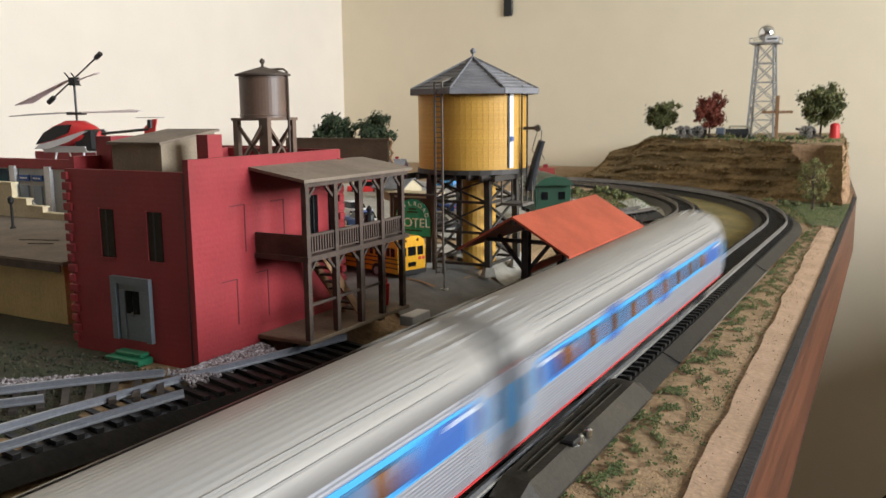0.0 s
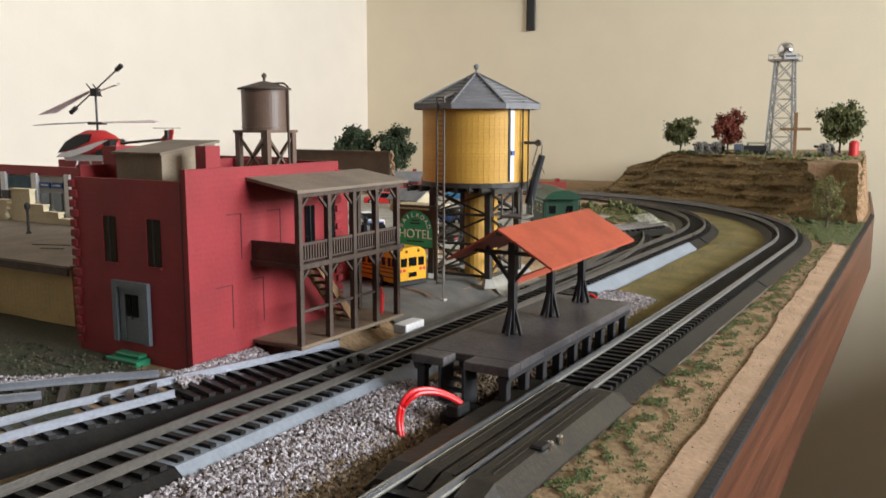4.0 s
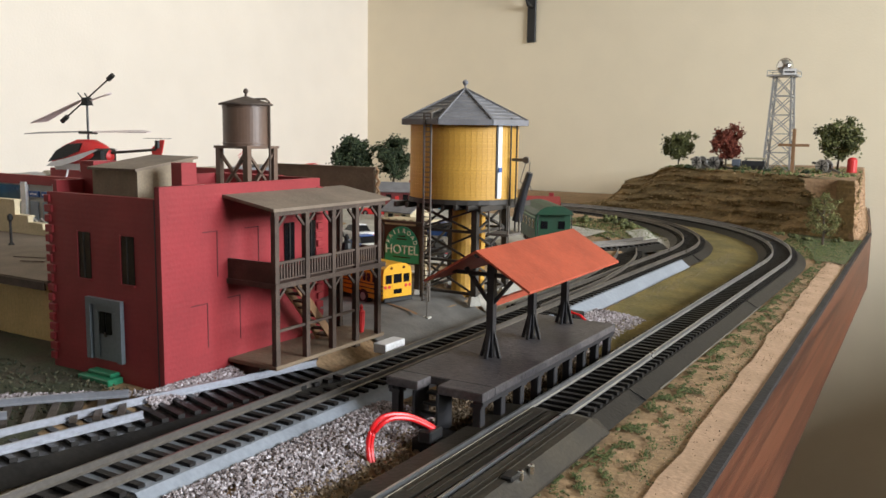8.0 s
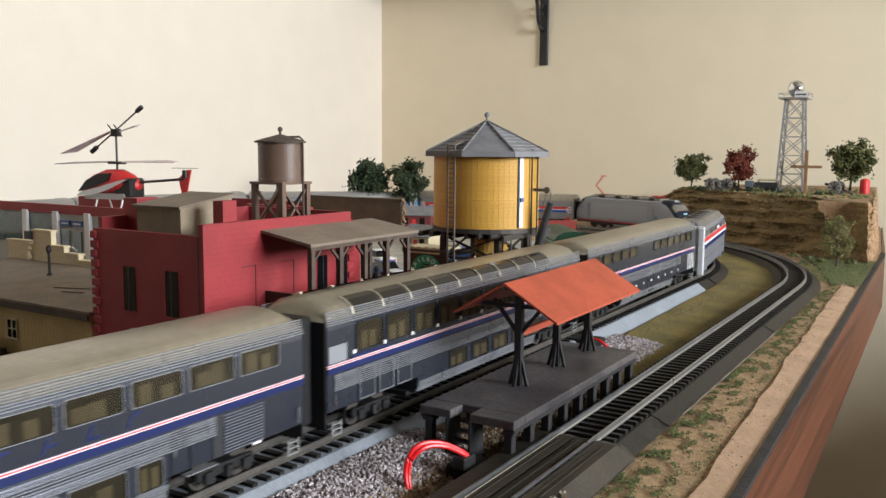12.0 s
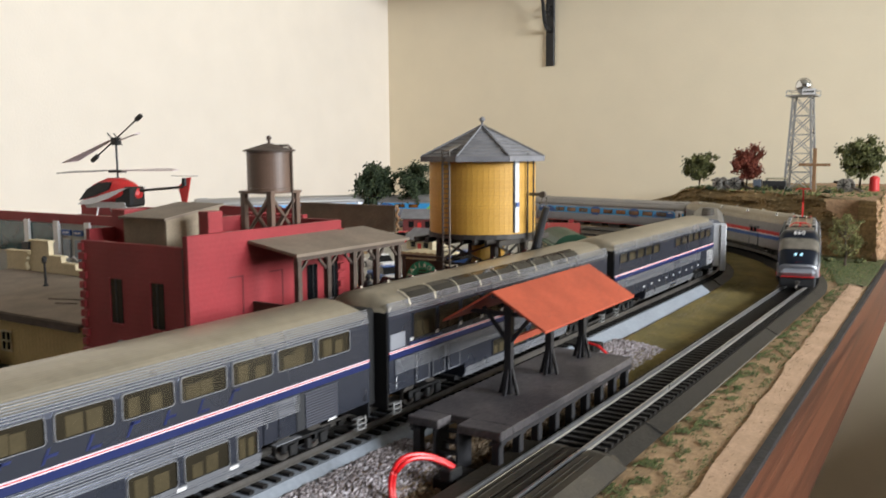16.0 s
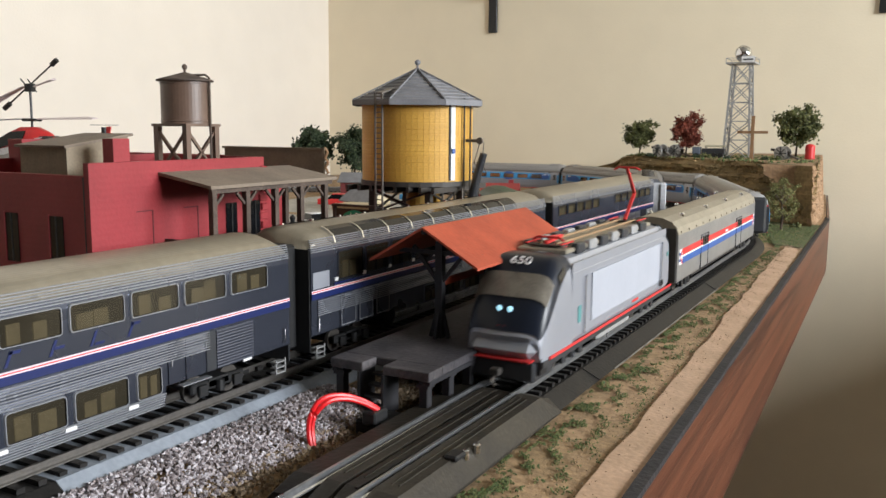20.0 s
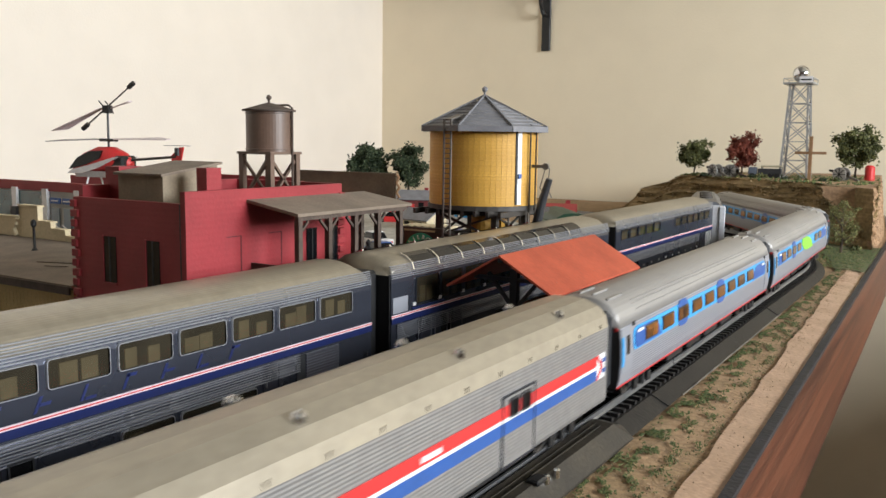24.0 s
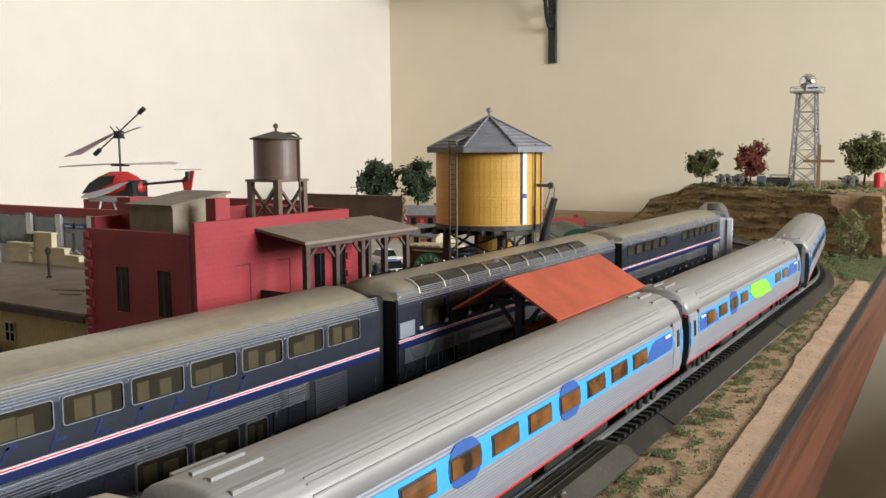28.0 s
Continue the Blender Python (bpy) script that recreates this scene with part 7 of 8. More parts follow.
for x, z, w in ((0, 0, 0.011), (0.012, 0, 0.010), (-0.012, 0, 0.010), (0.004, 0.0055, 0.010), (-0.008, 0.0055, 0.009)):
    part("crate", bx(x - w / 2, x + w / 2, -0.004, 0.004, z, z + 0.0052, bevel=0.0004), DKBROWN, crate)

st = thing("corner_store", pose(0, 0, 0), "grey and white store with teal windows and blue signs", "building")
part("front_wall", bx(-0.66, -0.45, 0.500, 0.504, GZ - 0.002, 0.0745), mat("pale_grey_wall", (0.42, 0.43, 0.42), 0.7), st)
part("red_parapet", bx(-0.66, -0.45, 0.4985, 0.504, 0.0745, 0.0825), RED, st)
part("side_wall", bx(-0.454, -0.45, 0.504, 0.60, GZ - 0.002, 0.0825), RED, st)
part("back_wall", bx(-0.66, -0.45, 0.597, 0.601, GZ - 0.002, 0.0825), RED, st)
part("roof", bx(-0.66, -0.45, 0.504, 0.597, 0.0705, 0.0725), ROOFTAN, st)
TEAL = glass("dark_teal_window", (0.02, 0.07, 0.075))
for k, x in enumerate((-0.655, -0.598, -0.553, -0.508)):
    part("pilaster", bx(x - 0.0035, x + 0.0035, 0.4965, 0.500, GZ - 0.002, 0.0765), WHITEP, st)
part("display_window", bx(-0.594, -0.557, 0.4988, 0.500, 0.046, 0.0735), TEAL, st, "dark teal window")
part("display_window", bx(-0.651, -0.602, 0.4988, 0.500, 0.046, 0.0735), TEAL, st, "dark teal window")
for x in (-0.547, -0.530):
    part("blue_sign", bx(x, x + 0.013, 0.4982, 0.500, 0.0640, 0.0690), BLUE, st, "small blue sign")
    part("sign_bar", bx(x + 0.002, x + 0.011, 0.4979, 0.4982, 0.0660, 0.0670), WHITEP, st)
    part("door_pane", bx(x + 0.001, x + 0.011, 0.4985, 0.500, 0.030, 0.060), PALEBL, st)
for k in range(8):
    part("balustrade", tube(B(), [(-0.60 + k * 0.011, 0.490, 0.044), (-0.596 + k * 0.011, 0.490, 0.047), (-0.590 + k * 0.011, 0.490, 0.044)], 0.0008, 6), WHITEP, st)

r2 = thing("brick_block", pose(0, 0, 0), "red brick block with raised parapets behind the hotel", "building")
part("front_wall", bx(-0.37, -0.215, 0.45, 0.453, GZ - 0.002, 0.0935), RED, r2)
part("side_wall", bx(-0.218, -0.215, 0.453, 0.50, GZ - 0.002, 0.0915), RED, r2)
part("side_wall", bx(-0.37, -0.367, 0.453, 0.50, GZ - 0.002, 0.0935), RED, r2)
part("back_wall", bx(-0.367, -0.218, 0.497, 0.50, GZ - 0.002, 0.0960), RED, r2)
part("roof", bx(-0.367, -0.218, 0.453, 0.497, 0.0820, 0.0840), STEELDK, r2)
for k in range(5):
    part("parapet_block", bx(-0.272 + k * 0.0115, -0.2625 + k * 0.0115, 0.4490, 0.4535, 0.0935, 0.0965, bevel=0.0004), RED, r2)
sb = thing("roof_sign_board", pose(-0.196, 0.470, 0.0840), "long tan-brown wooden sign board on posts", "sign board")
part("board", bx(-0.040, 0.0360, -0.001, 0.001, 0.0035, 0.0175), BOARDT, sb)
part("frame", bx(-0.0415, 0.0375, -0.0015, 0.0015, 0.0175, 0.0188), BOARDT, sb)
part("frame", bx(-0.0415, 0.0375, -0.0015, 0.0015, 0.0022, 0.0035), BOARDT, sb)
part("scroll_end", tube(B(), [(0.0365, 0, 0.0188), (0.0385, 0, 0.0165), (0.0370, 0, 0.013), (0.0390, 0, 0.0105), (0.0370, 0, 0.0075), (0.0390, 0, 0.0045), (0.0365, 0, 0.0022)], 0.0009, 8), CROSSW, sb, "carved tan end trim")
for x in (-0.036, -0.024):
    part("post", bx(x - 0.001, x + 0.001, 0.001, 0.003, 0.0, 0.0175), DKBROWN, sb)

# hotel sign
sg = thing("hotel_sign", pose(-0.1780, 0.5270, GZ), "green arched hotel sign in a wooden frame", "sign")
W, H0, H1 = 0.0148, 0.0228, 0.0490
for s in (-1, 1):
    part("post", bx(s * (W + 0.0012) - 0.001, s * (W + 0.0012) + 0.001, -0.001, 0.001, 0.0, H1 + 0.0015), DKBROWN, sg)
part("cap", bx(-W - 0.003, W + 0.003, -0.0014, 0.0014, H1 + 0.0015, H1 + 0.0030), DKBROWN, sg)
part("panel", bx(-W, W, 0.0, 0.0008, H0, H1), DKBROWN, sg)
bm = B()
pf = [(-W + 0.001, H0 + 0.001), (W - 0.001, H0 + 0.001), (W - 0.001, H0 + 0.012)] + [((W - 0.0015) * math.cos(a), H0 + 0.012 + 0.0135 * math.sin(a)) for a in [math.pi * k / 16 for k in range(1, 16)]] + [(-W + 0.001, H0 + 0.012)]
extrude(bm, pf, -0.0006, 0.0)
part("green_arch", bm, mat("green_sign_paint", (0.03, 0.40, 0.23), 0.5), sg, "green painted arch")
words("HOTEL", 0.0086, mat("pale_mint_letters", (0.75, 0.85, 0.74), 0.5), sg, pose(0, -0.0008, H0 + 0.0095, 90, 0, 0), "pale hotel lettering")
for k, ch in enumerate("RAILROAD"):
    a = math.pi * (0.90 - 0.80 * k / 7)
    words(ch, 0.0042, MATS["pale_mint_letters"], sg, pose(0.0112 * math.cos(a), -0.0008, H0 + 0.0118 + 0.0108 * math.sin(a), 90, -(math.degrees(a) - 90), 0))
for x, z, w in ((-0.004, 0.0165, 0.008), (-0.003, 0.0185, 0.006), (-0.007, 0.0042, 0.014)):
    part("small_bar", bx(x, x + w, -0.0008, -0.0006, H0 + z, H0 + z + 0.0009), BLACKP, sg)

aw = thing("scalloped_awning", pose(-0.2145, 0.585, GZ + 0.0), "pale tan scalloped awning on thin posts", "awning")
part("top", bx(-0.0195, 0.0195, -0.006, 0.018, 0.0445, 0.0460), CREAMP, aw)
for k in range(6):
    part("scallop", tube(B(), [(-0.0165 + k * 0.0066, -0.0066, 0.0435), (-0.0165 + k * 0.0066, -0.0060, 0.0435)], 0.0034, 12), CREAMP, aw)
for x in (-0.018, 0.018):
    part("post", bx(x - 0.0008, x + 0.0008, 0.0, 0.0016, 0, 0.0445), CREAMP, aw)


def bus():
    t = thing("school_bus", pose(-0.2045, 0.5105, GZ + 0.0006, 0, 0, 74), "yellow model school bus with black rub rails", "bus")
    L, W, H = 0.044, 0.0118, 0.0275
    pr = [(-W, 0.0045), (W, 0.0045), (W, 0.0205), (W * 0.93, 0.0245), (W * 0.6, 0.0270), (0, 0.0276), (-W * 0.6, 0.0270), (-W * 0.93, 0.0245), (-W, 0.0205)]
    part("body", extrude(B(), pr, -L, L), BUSY, t)
    part("hood", bx(-W * 0.8, W * 0.8, L, L + 0.012, 0.0045, 0.0145, bevel=0.0015), BUSY, t)
    for s in (-1, 1):
        for z in (0.0075, 0.0105, 0.0132):
            part("rub_rail", bx(*sorted((s * W, s * (W + 0.0003))), -L, L, z, z + 0.0007), BLACKP, t)
        for k in range(8):
            y = -L + 0.003 + k * 0.0104
            w = part("window", bx(*sorted((s * W, s * (W + 0.0002))), y, y + 0.0078, 0.0150, 0.0205), DKWIN, t)
            part("window_frame", bx(*sorted((s * W, s * (W + 0.0004))), y + 0.0035, y + 0.0042, 0.0150, 0.0205), BUSY, w)
    for x, w, z0, z1 in ((-0.0098, 0.0048, 0.0150, 0.0205), (-0.0034, 0.0068, 0.0150, 0.0208), (0.0050, 0.0048, 0.0150, 0.0205), (-0.0034, 0.0068, 0.0080, 0.0110)):
        part("rear_window", bx(x, x + w, -L - 0.0003, -L, z0, z1), DKWIN, t)
    part("rear_door", bx(-0.0045, 0.0045, -L - 0.0002, -L, 0.0050, 0.0215), BUSY, t)
    part("bumper", bx(-W, W, -L - 0.0012, -L, 0.0030, 0.0060, bevel=0.0004), BLACKP, t)
    for x in (-0.0085, 0.0085):
        for dx in (-0.0016, 0.0016):
            part("tail_lamp", tube(B(), [(x + dx, -L - 0.0004, 0.0128), (x + dx, -L, 0.0128)], 0.0011, 8), REDP, t)
        part("roof_light", tube(B(), [(x * 0.6, -L - 0.0004, 0.0248), (x * 0.6, -L, 0.0248)], 0.0010, 8), AMBER, t)
    for y in (-L + 0.020, L - 0.004):
        for s in (-1, 1):
            w = part("wheel", tube(B(), [(s * (W - 0.004), y, 0.0048), (s * (W + 0.0006), y, 0.0048)], 0.0048, 16), BLACKP, t)
            part("rim", tube(B(), [(s * (W + 0.0004), y, 0.0048), (s * (W + 0.0009), y, 0.0048)], 0.0026, 12), STEELSV, w)


bus()


def car(x, y, yaw, m, label, z=None):
    t = thing("model_car", pose(x, y, (GZ if z is None else z) + 0.0006, 0, 0, yaw), label, "car", "parked model cars")
    L, W = 0.024, 0.0098
    sec = [(-W, 0.002), (W, 0.002), (W, 0.0075), (W * 0.94, 0.009), (-W * 0.94, 0.009), (-W, 0.0075)]
    part("body", extrude(B(), sec, -L, L), m, t)
    cab_ = ring_loft(B(), [(-0.013, both([(W * 0.86, 0.009), (W * 0.84, 0.0092), (0.0002, 0.0094)])), (-0.008, both([(W * 0.86, 0.009), (W * 0.72, 0.0148), (0.0002, 0.0153)])), (0.005, both([(W * 0.86, 0.009), (W * 0.72, 0.0148), (0.0002, 0.0153)])), (0.012, both([(W * 0.86, 0.009), (W * 0.84, 0.0092), (0.0002, 0.0094)]))])
    part("cabin", cab_, DKWIN, t)
    part("roof", bx(-W * 0.72, W * 0.72, -0.0085, 0.0055, 0.0149, 0.0157, bevel=0.0003), m, t)
    for yy in (-0.0145, 0.0145):
        for s in (-1, 1):
            w = part("wheel", tube(B(), [(s * (W - 0.003), yy, 0.0036), (s * (W + 0.0003), yy, 0.0036)], 0.0036, 14), BLACKP, t)
            part("rim", tube(B(), [(s * (W + 0.0002), yy, 0.0036), (s * (W + 0.0006), yy, 0.0036)], 0.0020, 10), CHROME, w)
    for s in (-1, 1):
        part("headlight", tube(B(), [(s * W * 0.7, L - 0.0002, 0.0062), (s * W * 0.7, L + 0.0005, 0.0062)], 0.0013, 8), CHROME, t)
        part("tail_lamp", bx(*sorted((s * W * 0.55, s * W * 0.9)), -L - 0.0004, -L, 0.0055, 0.0070), REDP, t)
    part("bumper", bx(-W, W, L, L + 0.0009, 0.0028, 0.0044), CHROME, t)
    part("bumper", bx(-W, W, -L - 0.0009, -L, 0.0028, 0.0044), CHROME, t)


for a in ((-0.285, 0.640, 70, WHITEP, "white model car parked in the town"), (-0.330, 0.690, 60, BLUE, "blue model car parked in the town"), (-0.262, 0.700, 80, DKGREY, "dark model car parked in the town"),
          (-0.39, 0.76, 65, WHITEP, "white model sedan parked in the town"), (-0.23, 0.735, 75, DKGREY, "dark grey model car parked in the town"), (-0.33, 0.83, 95, BLUE, "blue model sedan parked near the trees"),
          (-0.47, 1.10, 80, SKYB, "pale blue model truck far across the town"), (-0.52, 0.98, 110, REDP, "red model car far across the town")):
    car(*a)


def small_house(x, y, yaw, w, d, h, wall, roof, label):
    t = thing("small_house", pose(x, y, GZ - 0.001, 0, 0, yaw), label, "house")
    part("wall", bx(-w, w, -d, d, 0, h), wall, t)
    for s in (-1, 1):
        part("roof", beam(B(), (0, s * 0.0, h + 0.012), (0, s * (d + 0.004), h - 0.001), w * 2 + 0.008, 0.0014), roof, t)
    for s in (-1, 1):
        bm = B()
        a = [bm.verts.new(p) for p in ((s * w, -d, h), (s * w, d, h), (s * w, 0, h + 0.0115))]
        b = [bm.verts.new((v.co.x - s * 0.001, v.co.y, v.co.z)) for v in a]
        for k in range(3):
            bm.faces.new((a[k], a[(k + 1) % 3], b[(k + 1) % 3], b[k]))
        bm.faces.new(a), bm.faces.new(b[::-1])
        part("gable", bm, wall, t)
    for k in (-0.5, 0.5):
        part("window", bx(k * w - 0.004, k * w + 0.004, -d - 0.0004, -d, h * 0.4, h * 0.8), DKWIN, t)
    part("door", bx(-0.003, 0.003, -d - 0.0005, -d, 0, h * 0.7), REDP, t)
    part("chimney", bx(w * 0.5, w * 0.5 + 0.005, 0.002, 0.007, h, h + 0.016), RED, t)


small_house(-0.585, 1.13, 20, 0.026, 0.020, 0.024, mat("dark_red_boards", (0.16, 0.03, 0.03), 0.7), ROOFGR, "small dark red house with a grey roof")
small_house(-0.44, 0.93, -10, 0.022, 0.018, 0.016, CREAMP, ROOFGR, "small cream house with a grey roof")


def caboose():
    t = thing("caboose", pose(-0.1935, 0.795, GZ - 0.004 + 0.0099, 0, 0, 36), "dark green caboose with pale window frames", "train car")
    L, W = 0.034, 0.0165
    part("body", bx(-W, W, -L, L, 0.008, 0.0330, bevel=0.0005), DGREEN, t)
    part("roof", extrude(B(), [(-W - 0.001, 0.0330), (W + 0.001, 0.0330), (W * 0.85, 0.0372), (W * 0.5, 0.0402), (0, 0.0412), (-W * 0.5, 0.0402), (-W * 0.85, 0.0372)], -L - 0.008, L + 0.008), DGREEN, t)
    for s in (-1, 1):
        for y in (-0.024, -0.008, 0.010, 0.026):
            w = part("window", bx(*sorted((s * W, s * (W + 0.0004))), y - 0.0035, y + 0.0035, 0.0195, 0.0270), CREAMP, t)
            part("pane", bx(*sorted((s * W, s * (W + 0.0007))), y - 0.0025, y + 0.0025, 0.0205, 0.0260), DKWIN, w)
        part("belt_rail", bx(*sorted((s * W, s * (W + 0.0005))), -L, L, 0.0292, 0.0305), mat("pale_green_trim", (0.3, 0.42, 0.3), 0.6), t)
    for e in (-1, 1):
        part("end_window", bx(-0.011, -0.005, *sorted((e * L, e * (L + 0.0005))), 0.0195, 0.0265), DKWIN, t)
        part("end_window", bx(0.005, 0.011, *sorted((e * L, e * (L + 0.0005))), 0.0195, 0.0265), DKWIN, t)
        part("end_platform", bx(-W, W, *sorted((e * L, e * (L + 0.008))), 0.0075, 0.0090), BLACKP, t)
        for x in (-W + 0.001, W - 0.001):
            part("end_rail", tube(B(), [(x, e * (L + 0.0072), 0.009), (x, e * (L + 0.0072), 0.033)], 0.0005, 6), BLACKP, t)
        truck(t, e * 0.022)


caboose()
small_house(-0.249, 0.905, 20, 0.017, 0.014, 0.0325, mat("grey_shed_boards", (0.2, 0.17, 0.14), 0.8), mat("dull_red_roof", (0.3, 0.045, 0.04), 0.6), "small shed with a dull red roof")

# trackside pole, figurine, wire at the platform's far end
pole = thing("signal_pole", pose(-0.1325, 0.487, GZ - 0.002), "thin grey trackside pole on a small base", "pole")
part("mast", tube(B(), [(0, 0, 0), (0, 0, 0.020)], 0.0005, 6), STEELGR, pole)
part("base", bx(-0.002, 0.002, -0.002, 0.002, 0, 0.0012), CONC, pole)
part("cap", lathe(B(), [(0.0009, 0.020), (0.0009, 0.0222)], 8), STEELGR, pole)
fg = part("figurine", lathe(B(), [(0.0012, 0.0), (0.0017, 0.004), (0.0019, 0.0085), (0.0020, 0.0112), (0.0008, 0.0122), (0.0011, 0.0136), (0.0003, 0.0150)], 10), REDP, m=pose(-0.1215, 0.4045, 0.0195))
tagged(fg, "tiny red painted figurine on the hotel porch", "figurine")
fg2 = part("figurine", lathe(B(), [(0.0022, 0.0), (0.0028, 0.006), (0.0024, 0.010), (0.0010, 0.0112), (0.0015, 0.0130), (0.0004, 0.0146)], 10), BLACKP, m=pose(-0.128, 0.4005, 0.0568))
tagged(fg2, "tiny black painted figurine on the balcony", "figurine")
w2 = thing("red_wire", pose(0, 0, 0), "short red wire behind the platform", "wire")
part("strand", tube(B(), [(-0.072, 0.553, 0.008), (-0.066, 0.552, 0.0115), (-0.058, 0.5515, 0.010), (-0.050, 0.551, 0.004)], 0.0009, 8), REDWIRE, w2)
tb2 = part("terminal_block", bx(-0.092, -0.068, 0.545, 0.562, 0.0065, 0.0115, bevel=0.0006), BED, m=pose(0.008, 0.002, -0.001))
tagged(tb2, "black connector clipped to the inner track", "connector")

# ---- hilltop ----
def cannon(x, y, yaw):
    t = thing("model_cannon", pose(x, y, on_hill(x, y) - 0.0005, 0, 0, yaw), "silver field cannon on spoked wheels", "cannon", "hilltop cannons")
    for s in (-1, 1):
        w = part("wheel", tube(B(), [(s * 0.006, 0, 0.010), (s * 0.007, 0, 0.010)], 0.0102, 20), STEELSV, t)
        for k in range(4):
            a = math.pi * k / 4
            part("spoke", beam(B(), (s * 0.0073, -0.009 * math.cos(a), 0.010 - 0.009 * math.sin(a)), (s * 0.0073, 0.009 * math.cos(a), 0.010 + 0.009 * math.sin(a)), 0.0010), DKGREY, w)
    part("barrel", tube(B(), [(0, -0.012, 0.0105), (0, 0.018, 0.0150)], 0.0026, 10, 0.0018), STEELDK, t)
    part("trail", beam(B(), (0, -0.004, 0.0100), (0, -0.026, 0.0010), 0.003), STEELGR, t)


cannon(-0.214, 1.425, 60)
cannon(-0.193, 1.44, 80)
cannon(-0.030, 1.41, 70)
wg = thing("army_truck", pose(-0.142, 1.43, on_hill(-0.142, 1.43) - 0.0005, 0, 0, 96), "dark army truck with a pale canvas top", "truck")
part("bed", bx(-0.009, 0.009, -0.026, 0.008, 0.006, 0.015, bevel=0.0006), DKGREY, wg)
part("canvas", bx(-0.0095, 0.0095, -0.0265, 0.004, 0.0175, 0.0200, bevel=0.0008), mat("pale_canvas", (0.5, 0.45, 0.32), 0.8), wg)
part("cab", bx(-0.009, 0.009, 0.010, 0.022, 0.006, 0.017, bevel=0.001), mat("grey_blue_paint", (0.11, 0.13, 0.17), 0.5), wg)
for y in (-0.020, -0.010, 0.016):
    for s in (-1, 1):
        part("wheel", tube(B(), [(s * 0.007, y, 0.004), (s * 0.0098, y, 0.004)], 0.0042, 12), BLACKP, wg)
for y in (-0.024, 0.002):
    for s in (-1, 1):
        part("hoop_post", bx(s * 0.0088 - 0.0005, s * 0.0088 + 0.0005, y, y + 0.001, 0.015, 0.0175), DKGREY, wg)
bo = thing("red_barrel_stand", pose(0.004, 1.44, on_hill(0.004, 1.44) - 0.0005), "bright red upright tank at the hill edge", "tank")
part("tank", lathe(B(), [(0.0068, 0), (0.0070, 0.002), (0.0068, 0.020), (0.0040, 0.0225), (0.0006, 0.0232)], 16), REDP, bo)


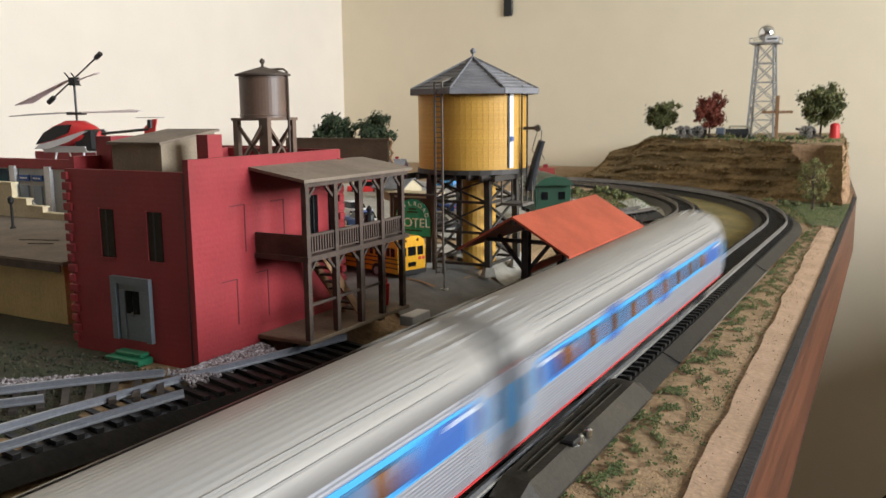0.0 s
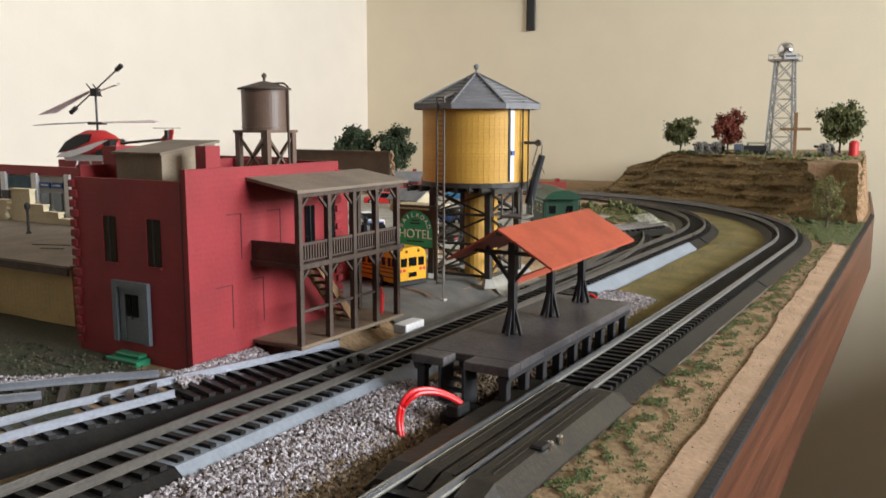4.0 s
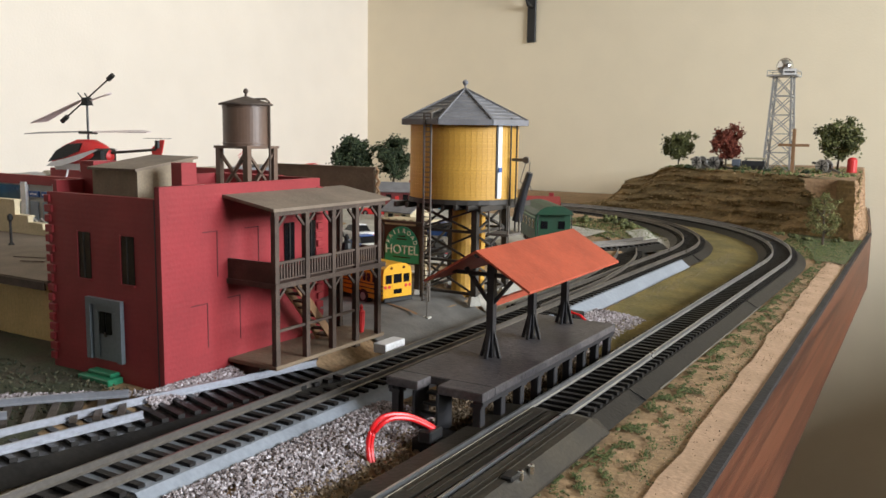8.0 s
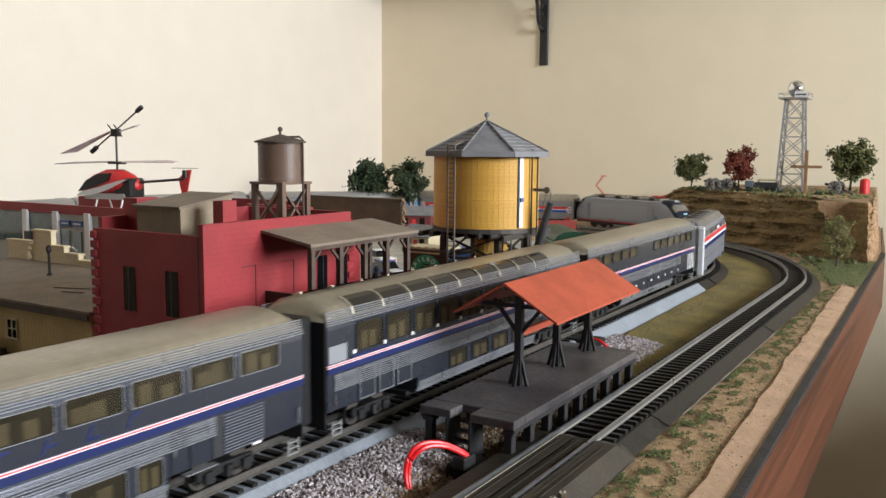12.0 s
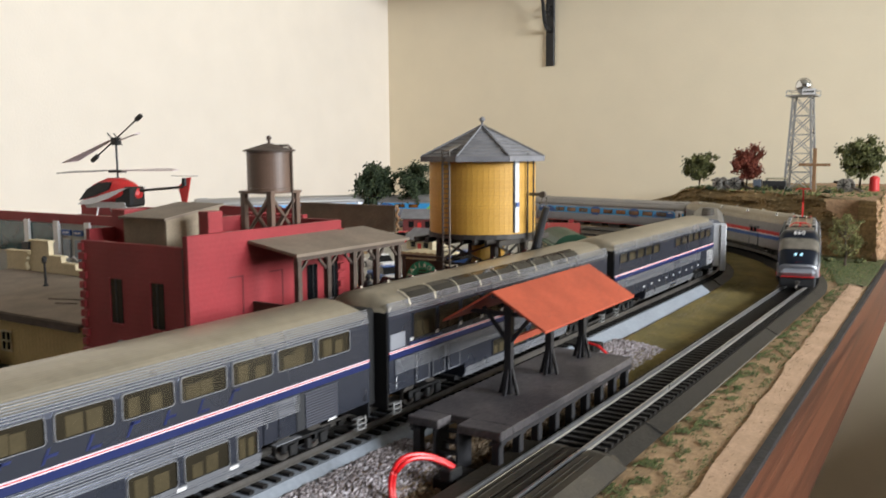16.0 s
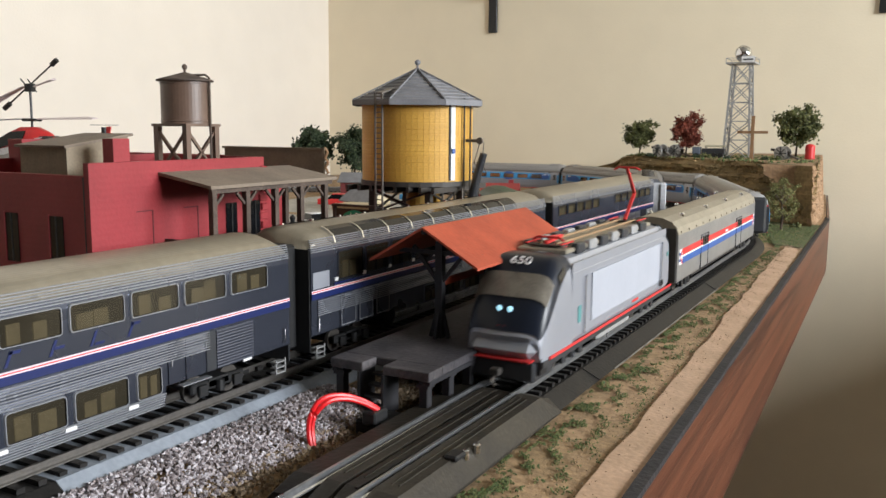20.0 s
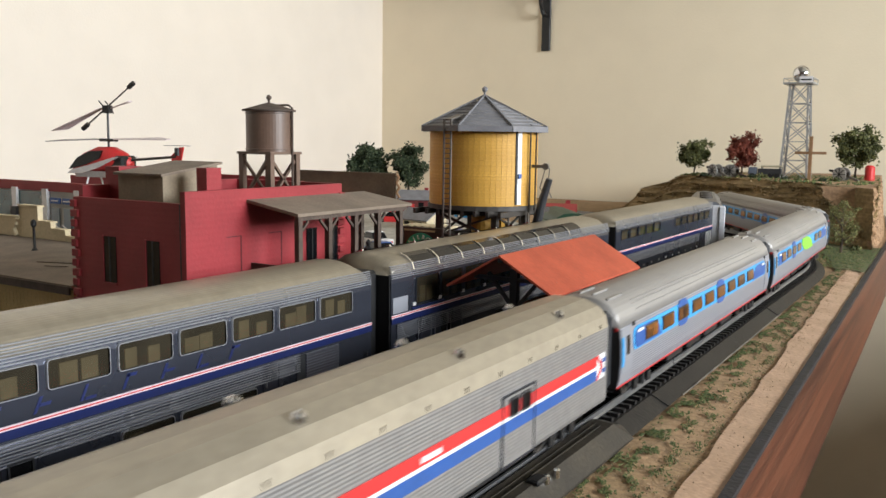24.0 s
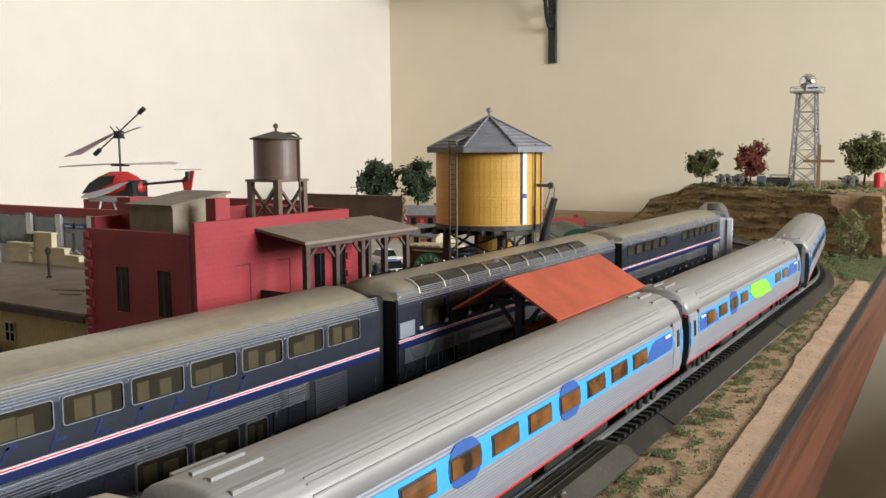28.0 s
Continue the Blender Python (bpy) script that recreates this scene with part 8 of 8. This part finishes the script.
def helicopter():
    t = thing("toy_helicopter", pose(-0.533, 0.553, 0.0725, 0, 0, 100), "red, white and black toy helicopter with tilted rotor bar", "helicopter")
    # nose at +y
    S = [(0.046, 0.0005, 0.0165, 0.0015), (0.042, 0.0060, 0.0195, 0.006), (0.030, 0.0108, 0.0245, 0.0110), (0.014, 0.0125, 0.0275, 0.0135), (-0.002, 0.0120, 0.0280, 0.0130), (-0.014, 0.0085, 0.0270, 0.0095), (-0.022, 0.0035, 0.0255, 0.004)]
    secs = []
    for y, w, zc, h in S:
        secs.append((y, [(w * math.cos(2 * math.pi * k / 14), zc + h * math.sin(2 * math.pi * k / 14) * (1.0 if math.sin(2 * math.pi * k / 14) > 0 else 0.75)) for k in range(14)]))
    part("fuselage", ring_loft(B(), secs), REDP, t, "glossy red fuselage", smooth=True)
    part("belly", extrude(B(), [(-0.0108, 0.0185), (0.0108, 0.0185), (0.0080, 0.0130), (-0.0080, 0.0130)], -0.012, 0.036), WHITEP, t, "white belly")
    for s in (-1, 1):
        bm = sheet(B(), [(0.040, 0.0200), (0.030, 0.0305), (0.016, 0.0365), (0.000, 0.0375), (0.004, 0.0300), (0.020, 0.0245)], 0, 0, s * 0.0014, s * 0.0114)
        part("side_window", bm, DKWIN, t)
        bm = sheet(B(), [(0.042, 0.0160), (0.036, 0.0200), (0.018, 0.0238), (-0.012, 0.0315), (-0.018, 0.0320), (0.004, 0.0225), (0.024, 0.0165)], 0, 0, s * 0.0010, s * 0.0121)
        part("white_flash", bm, WHITEP, t)
        part("skid", tube(B(), [(s * 0.012, 0.038, 0.0030), (s * 0.012, 0.032, 0.0006), (s * 0.012, -0.022, 0.0006)], 0.0009, 6), WHITEP, t)
        for y in (0.022, -0.008):
            part("skid_strut", tube(B(), [(s * 0.012, y, 0.0006), (s * 0.007, y, 0.0140)], 0.0009, 6), WHITEP, t)
    part("engine", bx(-0.0095, 0.0095, -0.020, 0.001, 0.0145, 0.0330, bevel=0.002), BLACKP, t)
    part("tail_boom", tube(B(), [(0, -0.020, 0.0290), (0, -0.072, 0.0330)], 0.0012, 8), STEELDK, t)
    part("tail_fin", sheet(B(), [(-0.066, 0.0335), (-0.076, 0.0415), (-0.080, 0.0415), (-0.074, 0.0170), (-0.070, 0.0170)], 0, 0, 0.0012, -0.0006), REDP, t)
    part("tail_motor", lathe(B(), [(0.0026, 0.034), (0.0026, 0.041)], 10, 0, -0.073), BLACKP, t)
    part("tail_rotor", bx(-0.0010, 0.0010, -0.087, -0.059, 0.0425, 0.0430), ROTOR, t)
    part("mast", tube(B(), [(0, 0.004, 0.038), (0, 0.004, 0.0770)], 0.0010, 8), DKGREY, t)
    part("rotor_hub", bx(-0.004, 0.004, -0.004, 0.012, 0.0455, 0.0480, bevel=0.0006), BLACKP, t)
    part("rotor_hub", bx(-0.003, 0.003, 0.0, 0.008, 0.0710, 0.0780, bevel=0.0006), BLACKP, t)
    for d, z, ln, tilt in ((1, 0.0470, 0.066, -0.002), (-1, 0.0470, 0.062, 0.001), (1, 0.0750, 0.058, -0.020), (-1, 0.0750, 0.020, 0.006)):
        bm = B()
        y0 = 0.004 + d * 0.006
        a = [(-0.0030, y0, z), (0.0030, y0, z + 0.0008), (0.0052, y0 + d * ln * 0.8, z + tilt + 0.0012), (0.0030, y0 + d * ln, z + tilt), (-0.0040, y0 + d * ln, z + tilt - 0.0006)]
        va = [bm.verts.new(p) for p in a]
        vb = [bm.verts.new((x, y, zz + 0.0007)) for x, y, zz in a]
        for k in range(5):
            bm.faces.new((va[k], va[(k + 1) % 5], vb[(k + 1) % 5], vb[k]))
        bm.faces.new(va[::-1]), bm.faces.new(vb)
        part("rotor_blade", bm, ROTOR if z < 0.055 and d > 0 else mat("pinkish_blade", (0.72, 0.6, 0.62), 0.4), t)
    part("fly_bar", tube(B(), [(0.0, 0.0305, 0.0587), (0.0, -0.0226, 0.0948)], 0.0007, 6), STEELDK, t)
    for p, q in (((0, 0.0338, 0.0565), (0, 0.0272, 0.0610)), ((0, -0.0209, 0.0937), (0, -0.0267, 0.0976))):
        part("fly_weight", tube(B(), [p, q], 0.0022, 10), BLACKP, t)
    for s in (-1, 1):
        part("link", tube(B(), [(s * 0.003, 0.0, 0.0710), (s * 0.004, 0.010, 0.0820)], 0.0006, 6), BLACKP, t)


helicopter()

# ---- wall shelf brackets ----
def shelf_bracket(x):
    t = thing("shelf_bracket", pose(x, NY, 0.322), "black iron scroll bracket screwed to the wall", "bracket", "shelf brackets")
    part("back_bar", bx(-0.010, 0.010, -0.006, -0.0005, 0, 0.205, bevel=0.001), BLACKP, t)
    part("arm", bx(-0.009, 0.009, -0.115, -0.006, 0.197, 0.205), BLACKP, t)
    part("brace", tube(B(), [(0, -0.006, 0.075), (0, -0.022, 0.078), (0, -0.034, 0.095), (0, -0.040, 0.125), (0, -0.055, 0.160), (0, -0.085, 0.185), (0, -0.105, 0.197)], 0.0045, 8), BLACKP, t)
    part("scroll", tube(B(), [(0, -0.006, 0.115), (0, -0.016, 0.108), (0, -0.022, 0.116), (0, -0.018, 0.126), (0, -0.010, 0.128)], 0.0030, 8), BLACKP, t)
    return t


shelf_bracket(-0.690)
shelf_bracket(0.075)
tagged(part("wall_shelf", bx(-1.13, 0.5, NY - 0.125, NY - 0.001, 0.5275, 0.545, bevel=0.002), FASCIA), "dark stained wooden shelf high on the wall", "shelf")

# cord hanging on the wall below the table
cord = part("power_cord", tube(B(), [(0.055, 1.793, -0.849), (0.066, 1.793, -0.70), (0.084, 1.793, -0.642), (0.112, 1.793, -0.608), (0.152, 1.793, -0.582), (0.182, 1.793, -0.567), (0.26, 1.793, -0.555), (0.36, 1.793, -0.60)], 0.0022, 8), BLACKP, smooth=True)
tagged(cord, "thin dark power cord running along the wall", "cord")


def motions():
    times = [0.25 * k for k in range(113)]
    for car, back, half in OUTER:
        walk(car, [(t, on_rails(glide(NOSE_A, t) - back, half, RA, ZN + 0.0099, 1)) for t in times])
    for car, ahead, half in INNER:
        walk(car, [(t, on_rails(0.88 - glide(GAP_B, t) - ahead, half, RB, ZM + 0.0108, -1)) for t in times])


motions()
